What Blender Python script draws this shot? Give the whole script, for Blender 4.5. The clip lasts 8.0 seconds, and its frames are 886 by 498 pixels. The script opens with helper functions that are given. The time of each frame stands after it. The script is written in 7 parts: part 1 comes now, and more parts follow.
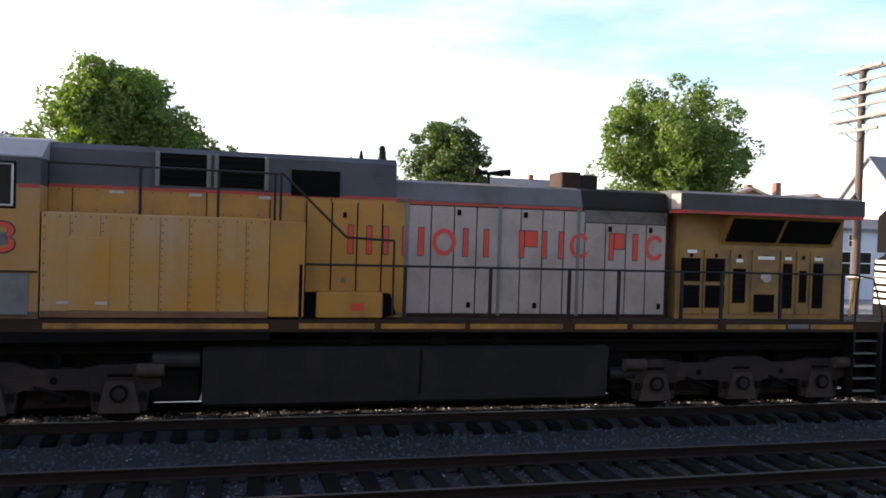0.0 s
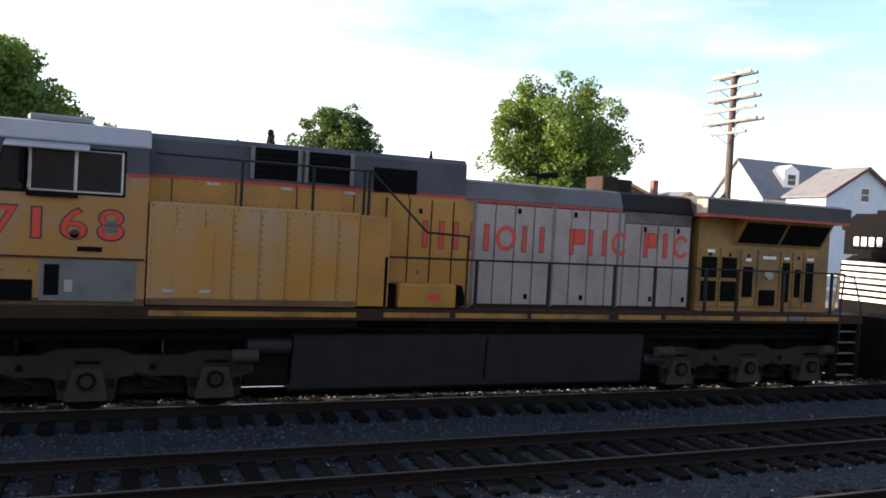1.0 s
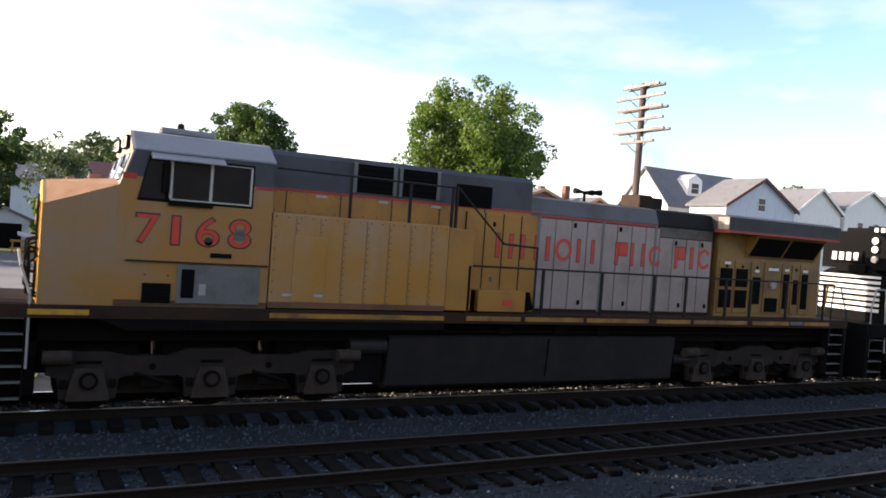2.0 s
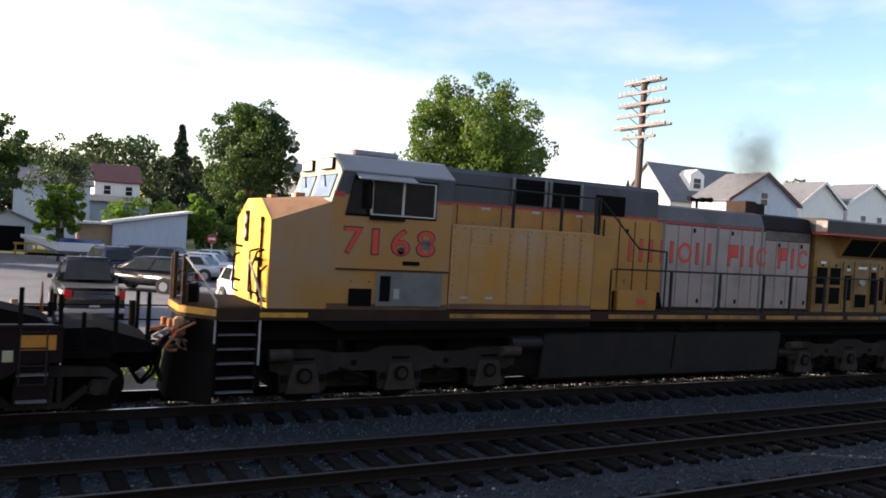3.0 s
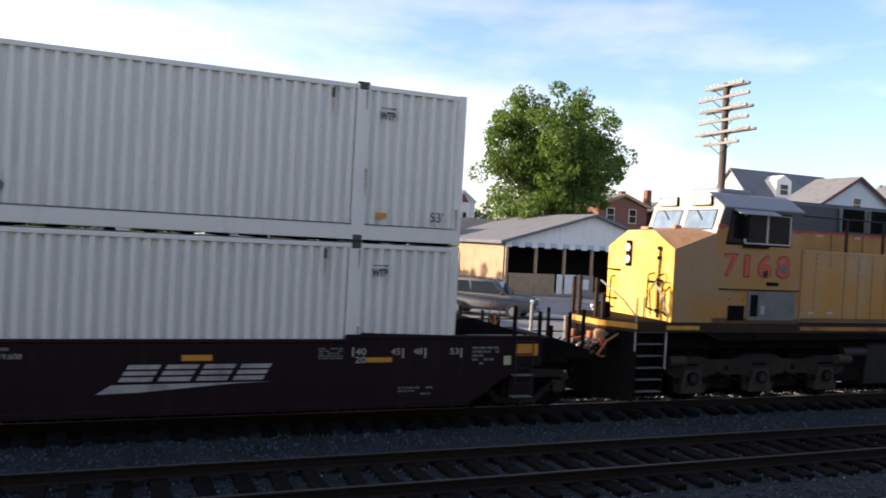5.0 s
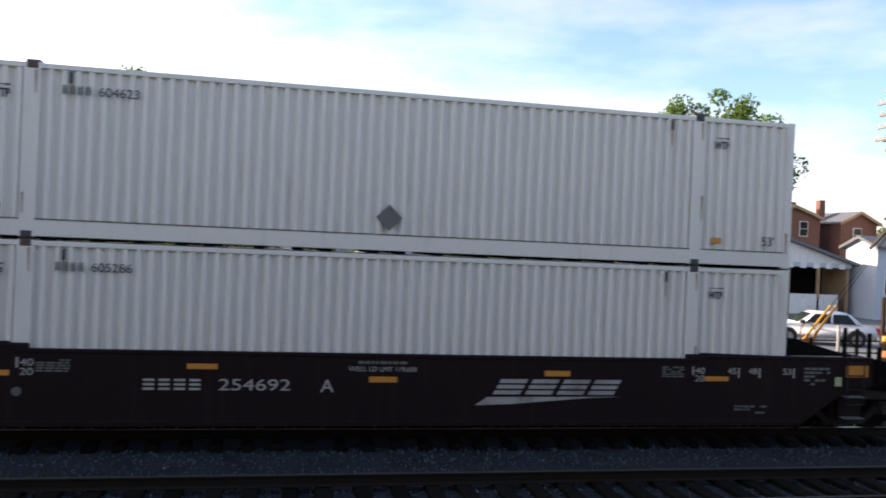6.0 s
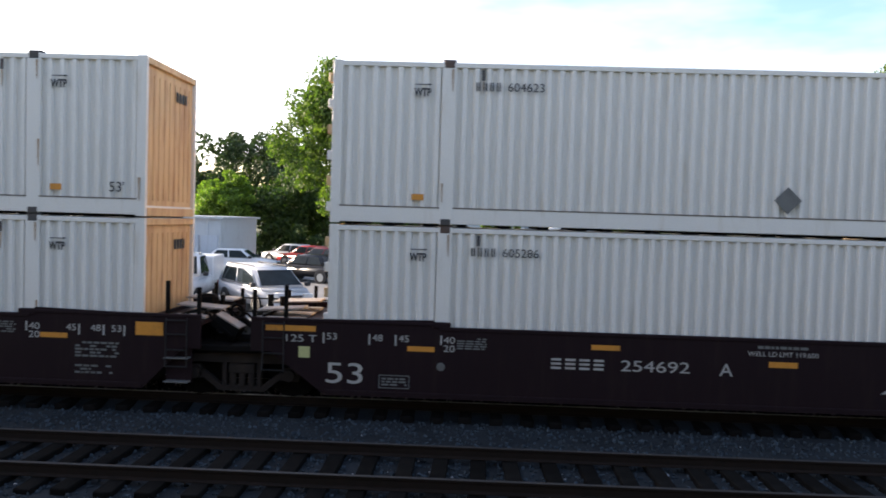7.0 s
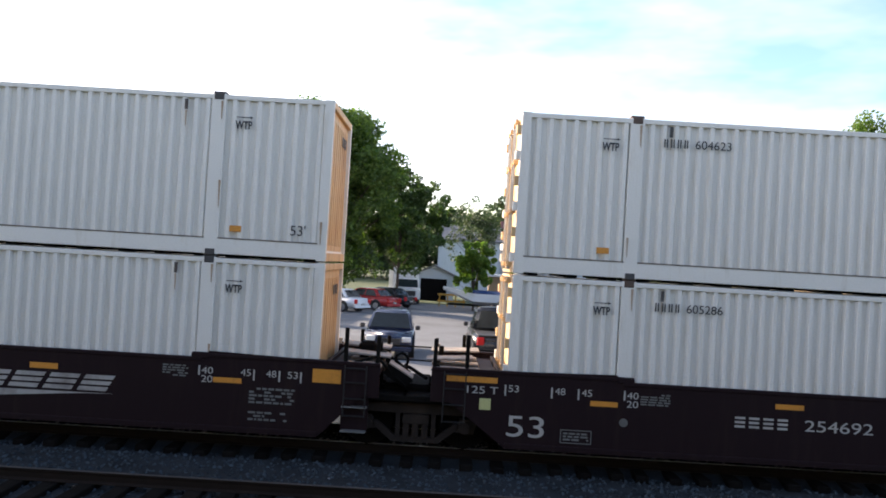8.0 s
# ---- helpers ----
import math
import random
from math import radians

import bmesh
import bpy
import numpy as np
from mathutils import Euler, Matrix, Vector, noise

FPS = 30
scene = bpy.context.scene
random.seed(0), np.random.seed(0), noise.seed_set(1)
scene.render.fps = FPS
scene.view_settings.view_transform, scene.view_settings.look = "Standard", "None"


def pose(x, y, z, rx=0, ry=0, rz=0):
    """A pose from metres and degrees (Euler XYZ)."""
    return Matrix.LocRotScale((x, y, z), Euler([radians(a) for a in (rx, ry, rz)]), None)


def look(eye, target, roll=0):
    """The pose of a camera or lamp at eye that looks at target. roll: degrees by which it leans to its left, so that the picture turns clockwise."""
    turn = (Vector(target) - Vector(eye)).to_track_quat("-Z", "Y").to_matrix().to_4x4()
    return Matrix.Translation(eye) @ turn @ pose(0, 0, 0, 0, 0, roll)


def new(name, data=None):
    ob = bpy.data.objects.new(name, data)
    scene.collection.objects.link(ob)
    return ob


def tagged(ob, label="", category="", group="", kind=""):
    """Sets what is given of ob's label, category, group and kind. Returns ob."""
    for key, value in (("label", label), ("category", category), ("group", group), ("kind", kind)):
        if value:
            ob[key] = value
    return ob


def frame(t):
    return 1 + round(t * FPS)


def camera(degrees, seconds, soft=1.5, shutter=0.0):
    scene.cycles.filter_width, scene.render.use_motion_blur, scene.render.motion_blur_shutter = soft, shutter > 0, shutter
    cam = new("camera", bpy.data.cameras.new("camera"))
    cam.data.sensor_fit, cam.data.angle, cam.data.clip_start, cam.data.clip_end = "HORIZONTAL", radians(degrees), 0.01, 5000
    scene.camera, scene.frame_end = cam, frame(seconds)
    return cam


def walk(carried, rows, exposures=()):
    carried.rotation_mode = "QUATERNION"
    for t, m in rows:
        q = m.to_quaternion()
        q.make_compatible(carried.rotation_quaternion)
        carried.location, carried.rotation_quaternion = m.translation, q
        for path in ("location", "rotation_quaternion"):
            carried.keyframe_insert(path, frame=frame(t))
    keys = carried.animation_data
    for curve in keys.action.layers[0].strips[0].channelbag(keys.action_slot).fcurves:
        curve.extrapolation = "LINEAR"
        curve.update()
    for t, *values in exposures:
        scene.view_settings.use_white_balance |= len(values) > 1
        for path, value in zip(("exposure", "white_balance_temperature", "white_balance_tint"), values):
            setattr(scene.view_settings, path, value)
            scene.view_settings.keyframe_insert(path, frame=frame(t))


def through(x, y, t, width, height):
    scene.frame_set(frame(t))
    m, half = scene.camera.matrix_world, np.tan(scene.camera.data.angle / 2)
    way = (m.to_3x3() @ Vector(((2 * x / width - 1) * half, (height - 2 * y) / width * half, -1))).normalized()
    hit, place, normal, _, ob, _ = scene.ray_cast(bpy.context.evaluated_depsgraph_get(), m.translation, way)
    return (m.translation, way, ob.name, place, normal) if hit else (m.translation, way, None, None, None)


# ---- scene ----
# The camera stands on its spot and pans; x runs along the track, y away from the camera, z = 0 on the rail heads.
TIMES = [0.0, 0.5, 1.0, 1.2, 2.3, 2.5, 3.0, 3.5, 4.0, 4.2, 5.3, 5.5, 6.0, 6.5, 7.0, 7.5, 8.0]
YAW = [-14.02, -18.45, -22.08, -23.44, -28.82, -28.58, -28.07, -28.1, -27.57, -27.5, -19.33, -17.18, -11.35, -3.73, 1.94, 3.26, 0.27]
PITCH = [-1.0, -1.33, -1.48, -1.56, -0.88, -0.9, -1.17, -1.06, -0.75, -0.83, -0.6, -0.49, -0.07, -1.11, -2.18, -0.88, 0.95]
ROLL = [1.76, 2.22, 3.12, 3.88, 4.0, 4.0, 3.54, 3.67, 3.31, 3.29, 2.67, 2.36, 2.46, 1.74, 1.74, 2.98, 3.43]
RUN = [0.0, 1.825, 3.651, 4.382, 8.412, 9.147, 10.989, 12.834, 14.682, 15.421, 19.495, 20.238, 22.097, 23.959, 25.824, 27.691, 29.559]
EYE = (0.0, 0.0, 3.41)
TRACK = 15.4            # the middle of the train's track
cam = camera(58.54, 8.0, soft=1.7, shutter=0.2)


def gaze(yaw, pitch):
    a, b = radians(yaw), radians(pitch)
    return (EYE[0] - math.sin(a) * math.cos(b), EYE[1] + math.cos(a) * math.cos(b), EYE[2] + math.sin(b))


walk(cam, [(t, look(EYE, gaze(a, b), c)) for t, a, b, c in zip(TIMES, YAW, PITCH, ROLL)],
     [(0.0, 1.5, 6500, 20), (1.0, 1.5, 6500, 20), (2.5, 1.25, 6500, 20), (4.0, 1.06, 6400, 20), (5.5, 1.13, 6350, 19), (7.0, 1.42, 6300, 17), (7.5, 1.54, 6300, 17), (8.0, 1.5, 6300, 17)])

# ---- light: a low evening sun beyond the train, behind the left end of the yard ----
SUN_YAW, SUN_UP = 63.0, 16.0      # degrees left of +y, degrees up
world = bpy.data.worlds.new("evening_sky")
scene.world = world
world.use_nodes = True
wn, wl = world.node_tree.nodes, world.node_tree.links
sky = wn.new("ShaderNodeTexSky")
sky.sky_type = "NISHITA"
sky.sun_disc = False
sky.sun_elevation = radians(SUN_UP)
sky.sun_rotation = radians(-SUN_YAW)
sky.air_density, sky.dust_density, sky.ozone_density = 1.0, 1.6, 1.0
wn["Background"].inputs["Strength"].default_value = 0.15
# thin evening cloud: drawn-out patches that pale and slightly lift the blue
coord = wn.new("ShaderNodeTexCoord")
stretch = wn.new("ShaderNodeMapping")
stretch.inputs["Scale"].default_value = (1.3, 1.3, 4.2)
cloud = wn.new("ShaderNodeTexNoise")
cloud.inputs["Scale"].default_value, cloud.inputs["Detail"].default_value, cloud.inputs["Roughness"].default_value = 1.5, 5.0, 0.55
veil = wn.new("ShaderNodeMapRange")
veil.inputs["From Min"].default_value, veil.inputs["From Max"].default_value = 0.42, 0.64
veil.inputs["To Min"].default_value, veil.inputs["To Max"].default_value = 0.0, 0.8
grey = wn.new("ShaderNodeRGBToBW")
lift = wn.new("ShaderNodeMath")
lift.operation = "MULTIPLY"
lift.inputs[1].default_value = 1.6
thin = wn.new("ShaderNodeMix")
thin.data_type = "RGBA"
wl.new(coord.outputs["Generated"], stretch.inputs["Vector"])
wl.new(stretch.outputs["Vector"], cloud.inputs["Vector"])
wl.new(cloud.outputs["Fac"], veil.inputs["Value"])
wl.new(sky.outputs["Color"], grey.inputs["Color"])
wl.new(grey.outputs["Val"], lift.inputs[0])
wl.new(veil.outputs["Result"], thin.inputs[0])
clear = wn.new("ShaderNodeHueSaturation")
clear.inputs["Saturation"].default_value = 1.18
wl.new(sky.outputs["Color"], clear.inputs["Color"])
wl.new(clear.outputs["Color"], thin.inputs[6])
cool = wn.new("ShaderNodeMix")
cool.data_type, cool.blend_type = "RGBA", "MULTIPLY"
cool.inputs[0].default_value = 1.0
cool.inputs[7].default_value = (1.0, 1.0, 1.03, 1)
wl.new(lift.outputs["Value"], cool.inputs[6])
wl.new(cool.outputs[2], thin.inputs[7])
wl.new(thin.outputs[2], wn["Background"].inputs["Color"])
sun_data = bpy.data.lights.new("sun", "SUN")
sun_data.energy, sun_data.angle, sun_data.color = 5.0, radians(0.6), (1.0, 0.83, 0.6)
sun = new("sun", sun_data)
a, b = radians(SUN_YAW), radians(SUN_UP)
sun.matrix_world = look((-60, 60, 40), (-60 + math.sin(a) * math.cos(b), 60 - math.cos(a) * math.cos(b), 40 - math.sin(b)))


# ---- materials ----
def nodes_of(name):
    m = bpy.data.materials.new(name)
    m.use_nodes = True
    t = m.node_tree
    return m, t.nodes, t.links, t.nodes["Principled BSDF"]


def noise_node(n, l, scale, detail=4.0, stretch=None, rough=0.6):
    co = n.new("ShaderNodeTexCoord")
    tex = n.new("ShaderNodeTexNoise")
    tex.inputs["Scale"].default_value = scale
    tex.inputs["Detail"].default_value = detail
    tex.inputs["Roughness"].default_value = rough
    src = co.outputs["Object"]
    if stretch:
        mp = n.new("ShaderNodeMapping")
        mp.inputs["Scale"].default_value = stretch
        l.new(src, mp.inputs["Vector"])
        src = mp.outputs["Vector"]
    l.new(src, tex.inputs["Vector"])
    return tex.outputs["Fac"]


def ramp(n, l, fac, lo, hi, c0=(0, 0, 0), c1=(1, 1, 1)):
    r = n.new("ShaderNodeValToRGB")
    r.color_ramp.elements[0].position, r.color_ramp.elements[1].position = lo, hi
    r.color_ramp.elements[0].color, r.color_ramp.elements[1].color = (*c0, 1), (*c1, 1)
    l.new(fac, r.inputs["Fac"])
    return r.outputs["Color"]


def mixed(n, l, fac, a, b, how="MIX"):
    m = n.new("ShaderNodeMix")
    m.data_type, m.blend_type = "RGBA", how
    for key, v in ((0, fac), (6, a), (7, b)):
        if hasattr(v, "is_output"):
            l.new(v, m.inputs[key])
        else:
            m.inputs[key].default_value = v if key == 0 else (*v, 1)
    return m.outputs[2]


def surface(name, base, rough=0.6, metal=0.0, dirt=None, amount=0.5, grain=0.12, scale=1.2, fine=40.0, streak=False, bump=0.0, random_tint=0.0, spec=0.5, runs=None, island=False):
    """A worn surface: base colour, fine grain, and patches or runs of dirt."""
    m, n, l, p = nodes_of(name)
    dark = tuple(c * (1 - grain) for c in base)
    light = tuple(min(1, c * (1 + grain)) for c in base)
    fine_fac = noise_node(n, l, fine, 5)
    col = mixed(n, l, ramp(n, l, fine_fac, 0.3, 0.7), dark, light)
    if dirt:
        stretch = (1.6, 1.6, 0.22) if streak else None
        big = noise_node(n, l, scale * (2.5 if streak else 1.0), 6, stretch, 0.65)
        mask = ramp(n, l, big, 0.62 - 0.35 * amount, 0.85 - 0.2 * amount)
        col = mixed(n, l, mask, col, dirt)
    if runs:
        drip = noise_node(n, l, 3.2, 5, (2.4, 2.4, 0.16), 0.7)
        patch = noise_node(n, l, 0.55, 3)
        both = n.new("ShaderNodeMath")
        both.operation = "MULTIPLY"
        l.new(ramp(n, l, drip, 0.5, 0.95), both.inputs[0])
        l.new(ramp(n, l, patch, 0.42, 0.75), both.inputs[1])
        col = mixed(n, l, both.outputs[0], col, runs)
    if island:
        geo = n.new("ShaderNodeNewGeometry")
        each = ramp(n, l, geo.outputs["Random Per Island"], 0.0, 1.0, (0.6, 0.6, 0.6), (1.55, 1.55, 1.55))
        col = mixed(n, l, 1.0, col, each, "MULTIPLY")
    if random_tint:
        info = n.new("ShaderNodeObjectInfo")
        hsv = n.new("ShaderNodeHueSaturation")
        mr = n.new("ShaderNodeMapRange")
        mr.inputs["To Min"].default_value, mr.inputs["To Max"].default_value = 1 - random_tint, 1 + random_tint
        l.new(info.outputs["Random"], mr.inputs["Value"])
        l.new(mr.outputs["Result"], hsv.inputs["Value"])
        l.new(col, hsv.inputs["Color"])
        col = hsv.outputs["Color"]
    l.new(col, p.inputs["Base Color"])
    rr = n.new("ShaderNodeMapRange")
    rr.inputs["To Min"].default_value, rr.inputs["To Max"].default_value = max(0.02, rough - 0.1), min(1, rough + 0.1)
    l.new(fine_fac, rr.inputs["Value"])
    l.new(rr.outputs["Result"], p.inputs["Roughness"])
    p.inputs["Metallic"].default_value = metal
    p.inputs["Specular IOR Level"].default_value = spec
    if bump:
        b = n.new("ShaderNodeBump")
        b.inputs["Strength"].default_value, b.inputs["Distance"].default_value = 0.6, bump
        l.new(fine_fac, b.inputs["Height"])
        l.new(b.outputs["Normal"], p.inputs["Normal"])
    return m


def glass(name, tint=(0.008, 0.009, 0.011), rough=0.04):
    m, n, l, p = nodes_of(name)
    l.new(ramp(n, l, noise_node(n, l, 3.0), 0.3, 0.8, tint, tuple(c * 1.8 for c in tint)), p.inputs["Base Color"])
    p.inputs["Roughness"].default_value = rough
    p.inputs["Specular IOR Level"].default_value = 0.18
    return m


BLEACHED = surface("bleached_yellow_paint", (0.36, 0.168, 0.021), 0.5, dirt=(0.32, 0.225, 0.145), amount=0.64, scale=0.55, grain=0.08, runs=(0.13, 0.06, 0.025))
YELLOW = surface("faded_yellow_paint", (0.355, 0.165, 0.022), 0.5, dirt=(0.19, 0.10, 0.035), amount=0.42, streak=False, scale=0.9, runs=(0.09, 0.05, 0.028))
OLD_YELLOW = surface("grimy_yellow_paint", (0.255, 0.14, 0.032), 0.6, dirt=(0.12, 0.075, 0.035), amount=0.5, streak=False, scale=1.1, runs=(0.07, 0.045, 0.03))
# Nose front: brighter yellow with paler patches, sunlight put into the colour.
NOSE_SUN_YELLOW = surface("nose_sun_yellow", (0.68, 0.37, 0.03), 0.45, dirt=(0.68, 0.46, 0.13), amount=0.4, scale=0.8)
STRIPE_YELLOW = surface("stripe_yellow", (0.5, 0.26, 0.02), 0.5, dirt=(0.12, 0.09, 0.05), amount=0.35, scale=3)
EDGE_YELLOW = surface("grimy_edge_yellow", (0.34, 0.16, 0.02), 0.6, dirt=(0.06, 0.035, 0.02), amount=0.62, scale=1.6)
PALE_DOOR = surface("sun_bleached_door_paint", (0.31, 0.255, 0.235), 0.6, dirt=(0.21, 0.165, 0.135), amount=0.45, streak=False, runs=(0.10, 0.07, 0.055))
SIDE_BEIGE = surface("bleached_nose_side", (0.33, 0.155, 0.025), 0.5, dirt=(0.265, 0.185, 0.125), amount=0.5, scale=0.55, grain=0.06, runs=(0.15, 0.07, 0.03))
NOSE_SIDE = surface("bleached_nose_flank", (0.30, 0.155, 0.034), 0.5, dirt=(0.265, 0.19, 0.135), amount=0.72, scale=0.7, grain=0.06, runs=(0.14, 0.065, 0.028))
DULL_RED = surface("dull_red_stripe", (0.38, 0.036, 0.024), 0.6, dirt=(0.16, 0.035, 0.025), amount=0.45, scale=2)
RIVET = surface("dull_rivet", (0.07, 0.042, 0.022), 0.6)
ARMOUR_GREY = surface("harbour_grey_paint", (0.046, 0.05, 0.062), 0.6, dirt=(0.022, 0.022, 0.025), amount=0.5)
ROOF_GREY = surface("dusty_roof_grey", (0.085, 0.085, 0.09), 0.65, dirt=(0.055, 0.045, 0.038), amount=0.5)
CAB_GREY = surface("cab_roof_grey", (0.19, 0.2, 0.22), 0.5, dirt=(0.12, 0.105, 0.09), amount=0.35)
PANEL_GREY = surface("grey_access_panel", (0.125, 0.13, 0.13), 0.55, dirt=(0.075, 0.07, 0.065), amount=0.4, scale=2)
RED = surface("red_lettering", (0.55, 0.045, 0.024), 0.5, dirt=(0.36, 0.06, 0.035), amount=0.35, scale=2)
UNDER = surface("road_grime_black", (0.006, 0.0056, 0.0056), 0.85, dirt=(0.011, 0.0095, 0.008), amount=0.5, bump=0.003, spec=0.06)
TRUCK = surface("dusty_truck_frame", (0.025, 0.020, 0.018), 0.85, dirt=(0.05, 0.038, 0.03), amount=0.45, spec=0.1, bump=0.004)
TANK = surface("fuel_tank_grime", (0.013, 0.012, 0.013), 0.6, dirt=(0.026, 0.022, 0.021), amount=0.45, scale=1.4, spec=0.25)
RUST_BAND = surface("rust_brown_base", (0.15, 0.07, 0.035), 0.75, dirt=(0.06, 0.032, 0.02), amount=0.6, scale=1.3)
GRIME = surface("cab_foot_grime", (0.075, 0.04, 0.02), 0.8, dirt=(0.16, 0.085, 0.03), amount=0.45, scale=2.5)
DUSTY = surface("dust_caked_casting", (0.05, 0.04, 0.033), 0.9, spec=0.12, dirt=(0.024, 0.02, 0.017), amount=0.4, scale=2, bump=0.004)
SILL = surface("brown_frame_edge", (0.034, 0.018, 0.011), 0.8, dirt=(0.014, 0.010, 0.008), amount=0.5, spec=0.2)
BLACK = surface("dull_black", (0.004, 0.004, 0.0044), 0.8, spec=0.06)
# Brown dust on the nose top; also paints sunlight on the front gear.
DUST_SUN_TAN = surface("dust_and_sunlit_tan", (0.30, 0.17, 0.09), 0.8, dirt=(0.20, 0.10, 0.05), amount=0.5, scale=3)
ALU = surface("brushed_aluminium", (0.42, 0.42, 0.41), 0.45, 0.7)
RAIL_GREY = surface("handrail_grey", (0.012, 0.012, 0.013), 0.65, spec=0.25)
PALE_RAIL = surface("pale_handrail", (0.30, 0.30, 0.29), 0.5)
# Pale colour carries the sunlight on the cab's front.
SUNLIT_FRAME = surface("sunlit_windscreen_frame", (0.40, 0.36, 0.29), 0.5, dirt=(0.4, 0.33, 0.22), amount=0.3)
GLASS = glass("dark_window_glass")
# Blue base tint paints the sky's reflection into the glass.
SKY_TINT_GLASS = glass("windscreen_sky_tint", (0.10, 0.14, 0.19), 0.03)
WHITE = surface("white_paint", (0.72, 0.72, 0.70), 0.5, dirt=(0.5, 0.48, 0.44), amount=0.25)
EMBLEM = surface("faded_emblem_white", (0.34, 0.33, 0.32), 0.65, dirt=(0.15, 0.13, 0.13), amount=0.5, scale=3)
LETTER = surface("stencil_white", (0.36, 0.35, 0.335), 0.6, dirt=(0.25, 0.23, 0.21), amount=0.35, scale=5)
INK = surface("stencil_dark", (0.018, 0.02, 0.025), 0.6)
CONT = surface("container_grey_white", (0.67, 0.655, 0.62), 0.55, dirt=(0.54, 0.50, 0.43), amount=0.14, streak=True, grain=0.05)
# Cream puts warm sun and bounce light on the ends; the streaks are rust.
CONT_END_WARM = surface("container_end_warm_light", (0.56, 0.38, 0.19), 0.55, dirt=(0.30, 0.14, 0.055), amount=0.46, streak=True, grain=0.06)
RUN_STAIN = surface("pale_rust_stain", (0.33, 0.24, 0.165), 0.7, dirt=(0.42, 0.36, 0.29), amount=0.5, scale=4)
# Dark strip colour: dirt plus painted shadow where the rail meets the ribs.
SEAM_SHADE = surface("shaded_dirty_seam", (0.13, 0.11, 0.09), 0.8, dirt=(0.24, 0.21, 0.175), amount=0.5, scale=4)
CAST = surface("corner_casting", (0.045, 0.045, 0.047), 0.7, dirt=(0.11, 0.055, 0.03), amount=0.4)
WELL = surface("oxide_brown_well", (0.0135, 0.0068, 0.009), 0.65, dirt=(0.020, 0.012, 0.012), amount=0.35, spec=0.12, streak=True)
DECK = surface("pale_deck_steel", (0.30, 0.27, 0.24), 0.7, dirt=(0.12, 0.08, 0.06), amount=0.5, scale=4)
AMBER = surface("amber_reflector", (0.55, 0.23, 0.03), 0.45, dirt=(0.3, 0.13, 0.03), amount=0.3, scale=6)
RUSTY = surface("rusty_orange_steel", (0.35, 0.13, 0.05), 0.8, dirt=(0.1, 0.05, 0.03), amount=0.5, scale=5)
STEEL = surface("dull_rail_head", (0.045, 0.041, 0.04), 0.65, 0.4)
POLISHED = surface("polished_rail_head", (0.55, 0.53, 0.5), 0.3, 0.9)
SOOT = surface("sooty_roof", (0.018, 0.018, 0.019), 0.85, spec=0.15, dirt=(0.022, 0.015, 0.011), amount=0.5)
RAIL_SIDE = surface("rusty_rail_web", (0.015, 0.010, 0.008), 0.85, spec=0.15, dirt=(0.01, 0.008, 0.006), amount=0.5, scale=6)
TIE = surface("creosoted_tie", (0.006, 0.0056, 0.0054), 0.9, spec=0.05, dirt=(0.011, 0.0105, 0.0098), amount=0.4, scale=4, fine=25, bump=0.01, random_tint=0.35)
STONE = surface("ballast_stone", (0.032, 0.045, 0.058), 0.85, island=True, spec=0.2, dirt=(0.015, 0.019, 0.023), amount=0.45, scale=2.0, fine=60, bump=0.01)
WING_GREY = surface("grimy_wing_grey", (0.034, 0.036, 0.040), 0.7, dirt=(0.02, 0.018, 0.016), amount=0.5)
SCORCH = surface("scorched_grey_paint", (0.12, 0.105, 0.095), 0.75, dirt=(0.04, 0.033, 0.03), amount=0.55, scale=2.2)
# Ballast made pale to paint the sun that reaches under the train.
SUNLIT_STONE = surface("sunlit_ballast_stone", (0.25, 0.24, 0.225), 0.9, island=True)
PALE_STONE = surface("pale_ballast_stone", (0.22, 0.23, 0.25), 0.8)


# ---- mesh helpers ----
def box(bm, x0, x1, y0, y1, z0, z1, bevel=0.0):
    made = bmesh.ops.create_cube(bm, size=1.0)["verts"]
    for v in made:
        v.co = Vector((x0 + (v.co.x + 0.5) * (x1 - x0), y0 + (v.co.y + 0.5) * (y1 - y0), z0 + (v.co.z + 0.5) * (z1 - z0)))
    if bevel:
        edges = list({e for v in made for e in v.link_edges})
        bmesh.ops.bevel(bm, geom=edges, offset=bevel, segments=1, affect="EDGES")
    return bm


def prism(bm, pts, lo, hi, axis="y", top=None):
    """A solid from an outline, drawn in the two other axes, from lo to hi along axis; top: another outline at hi."""
    def at(p, d):
        return {"x": (d, p[0], p[1]), "y": (p[0], d, p[1]), "z": (p[0], p[1], d)}[axis]
    a = [bm.verts.new(at(p, lo)) for p in pts]
    b = [bm.verts.new(at(p, hi)) for p in (top or pts)]
    k = len(pts)
    faces = [bm.faces.new(a), bm.faces.new(b[::-1])] + [bm.faces.new((a[i], b[i], b[(i + 1) % k], a[(i + 1) % k])) for i in range(k)]
    bmesh.ops.recalc_face_normals(bm, faces=faces)
    return bm


def rod(bm, p, q, r, n=8, r2=None):
    p, q = Vector(p), Vector(q)
    d = q - p
    m = Matrix.Translation((p + q) / 2) @ d.to_track_quat("Z", "Y").to_matrix().to_4x4()
    bmesh.ops.create_cone(bm, cap_ends=True, segments=n, radius1=r, radius2=r if r2 is None else r2, depth=d.length, matrix=m)
    return bm


def pipe(bm, pts, r, n=8):
    for p, q in zip(pts, pts[1:]):
        rod(bm, p, q, r, n)
    return bm


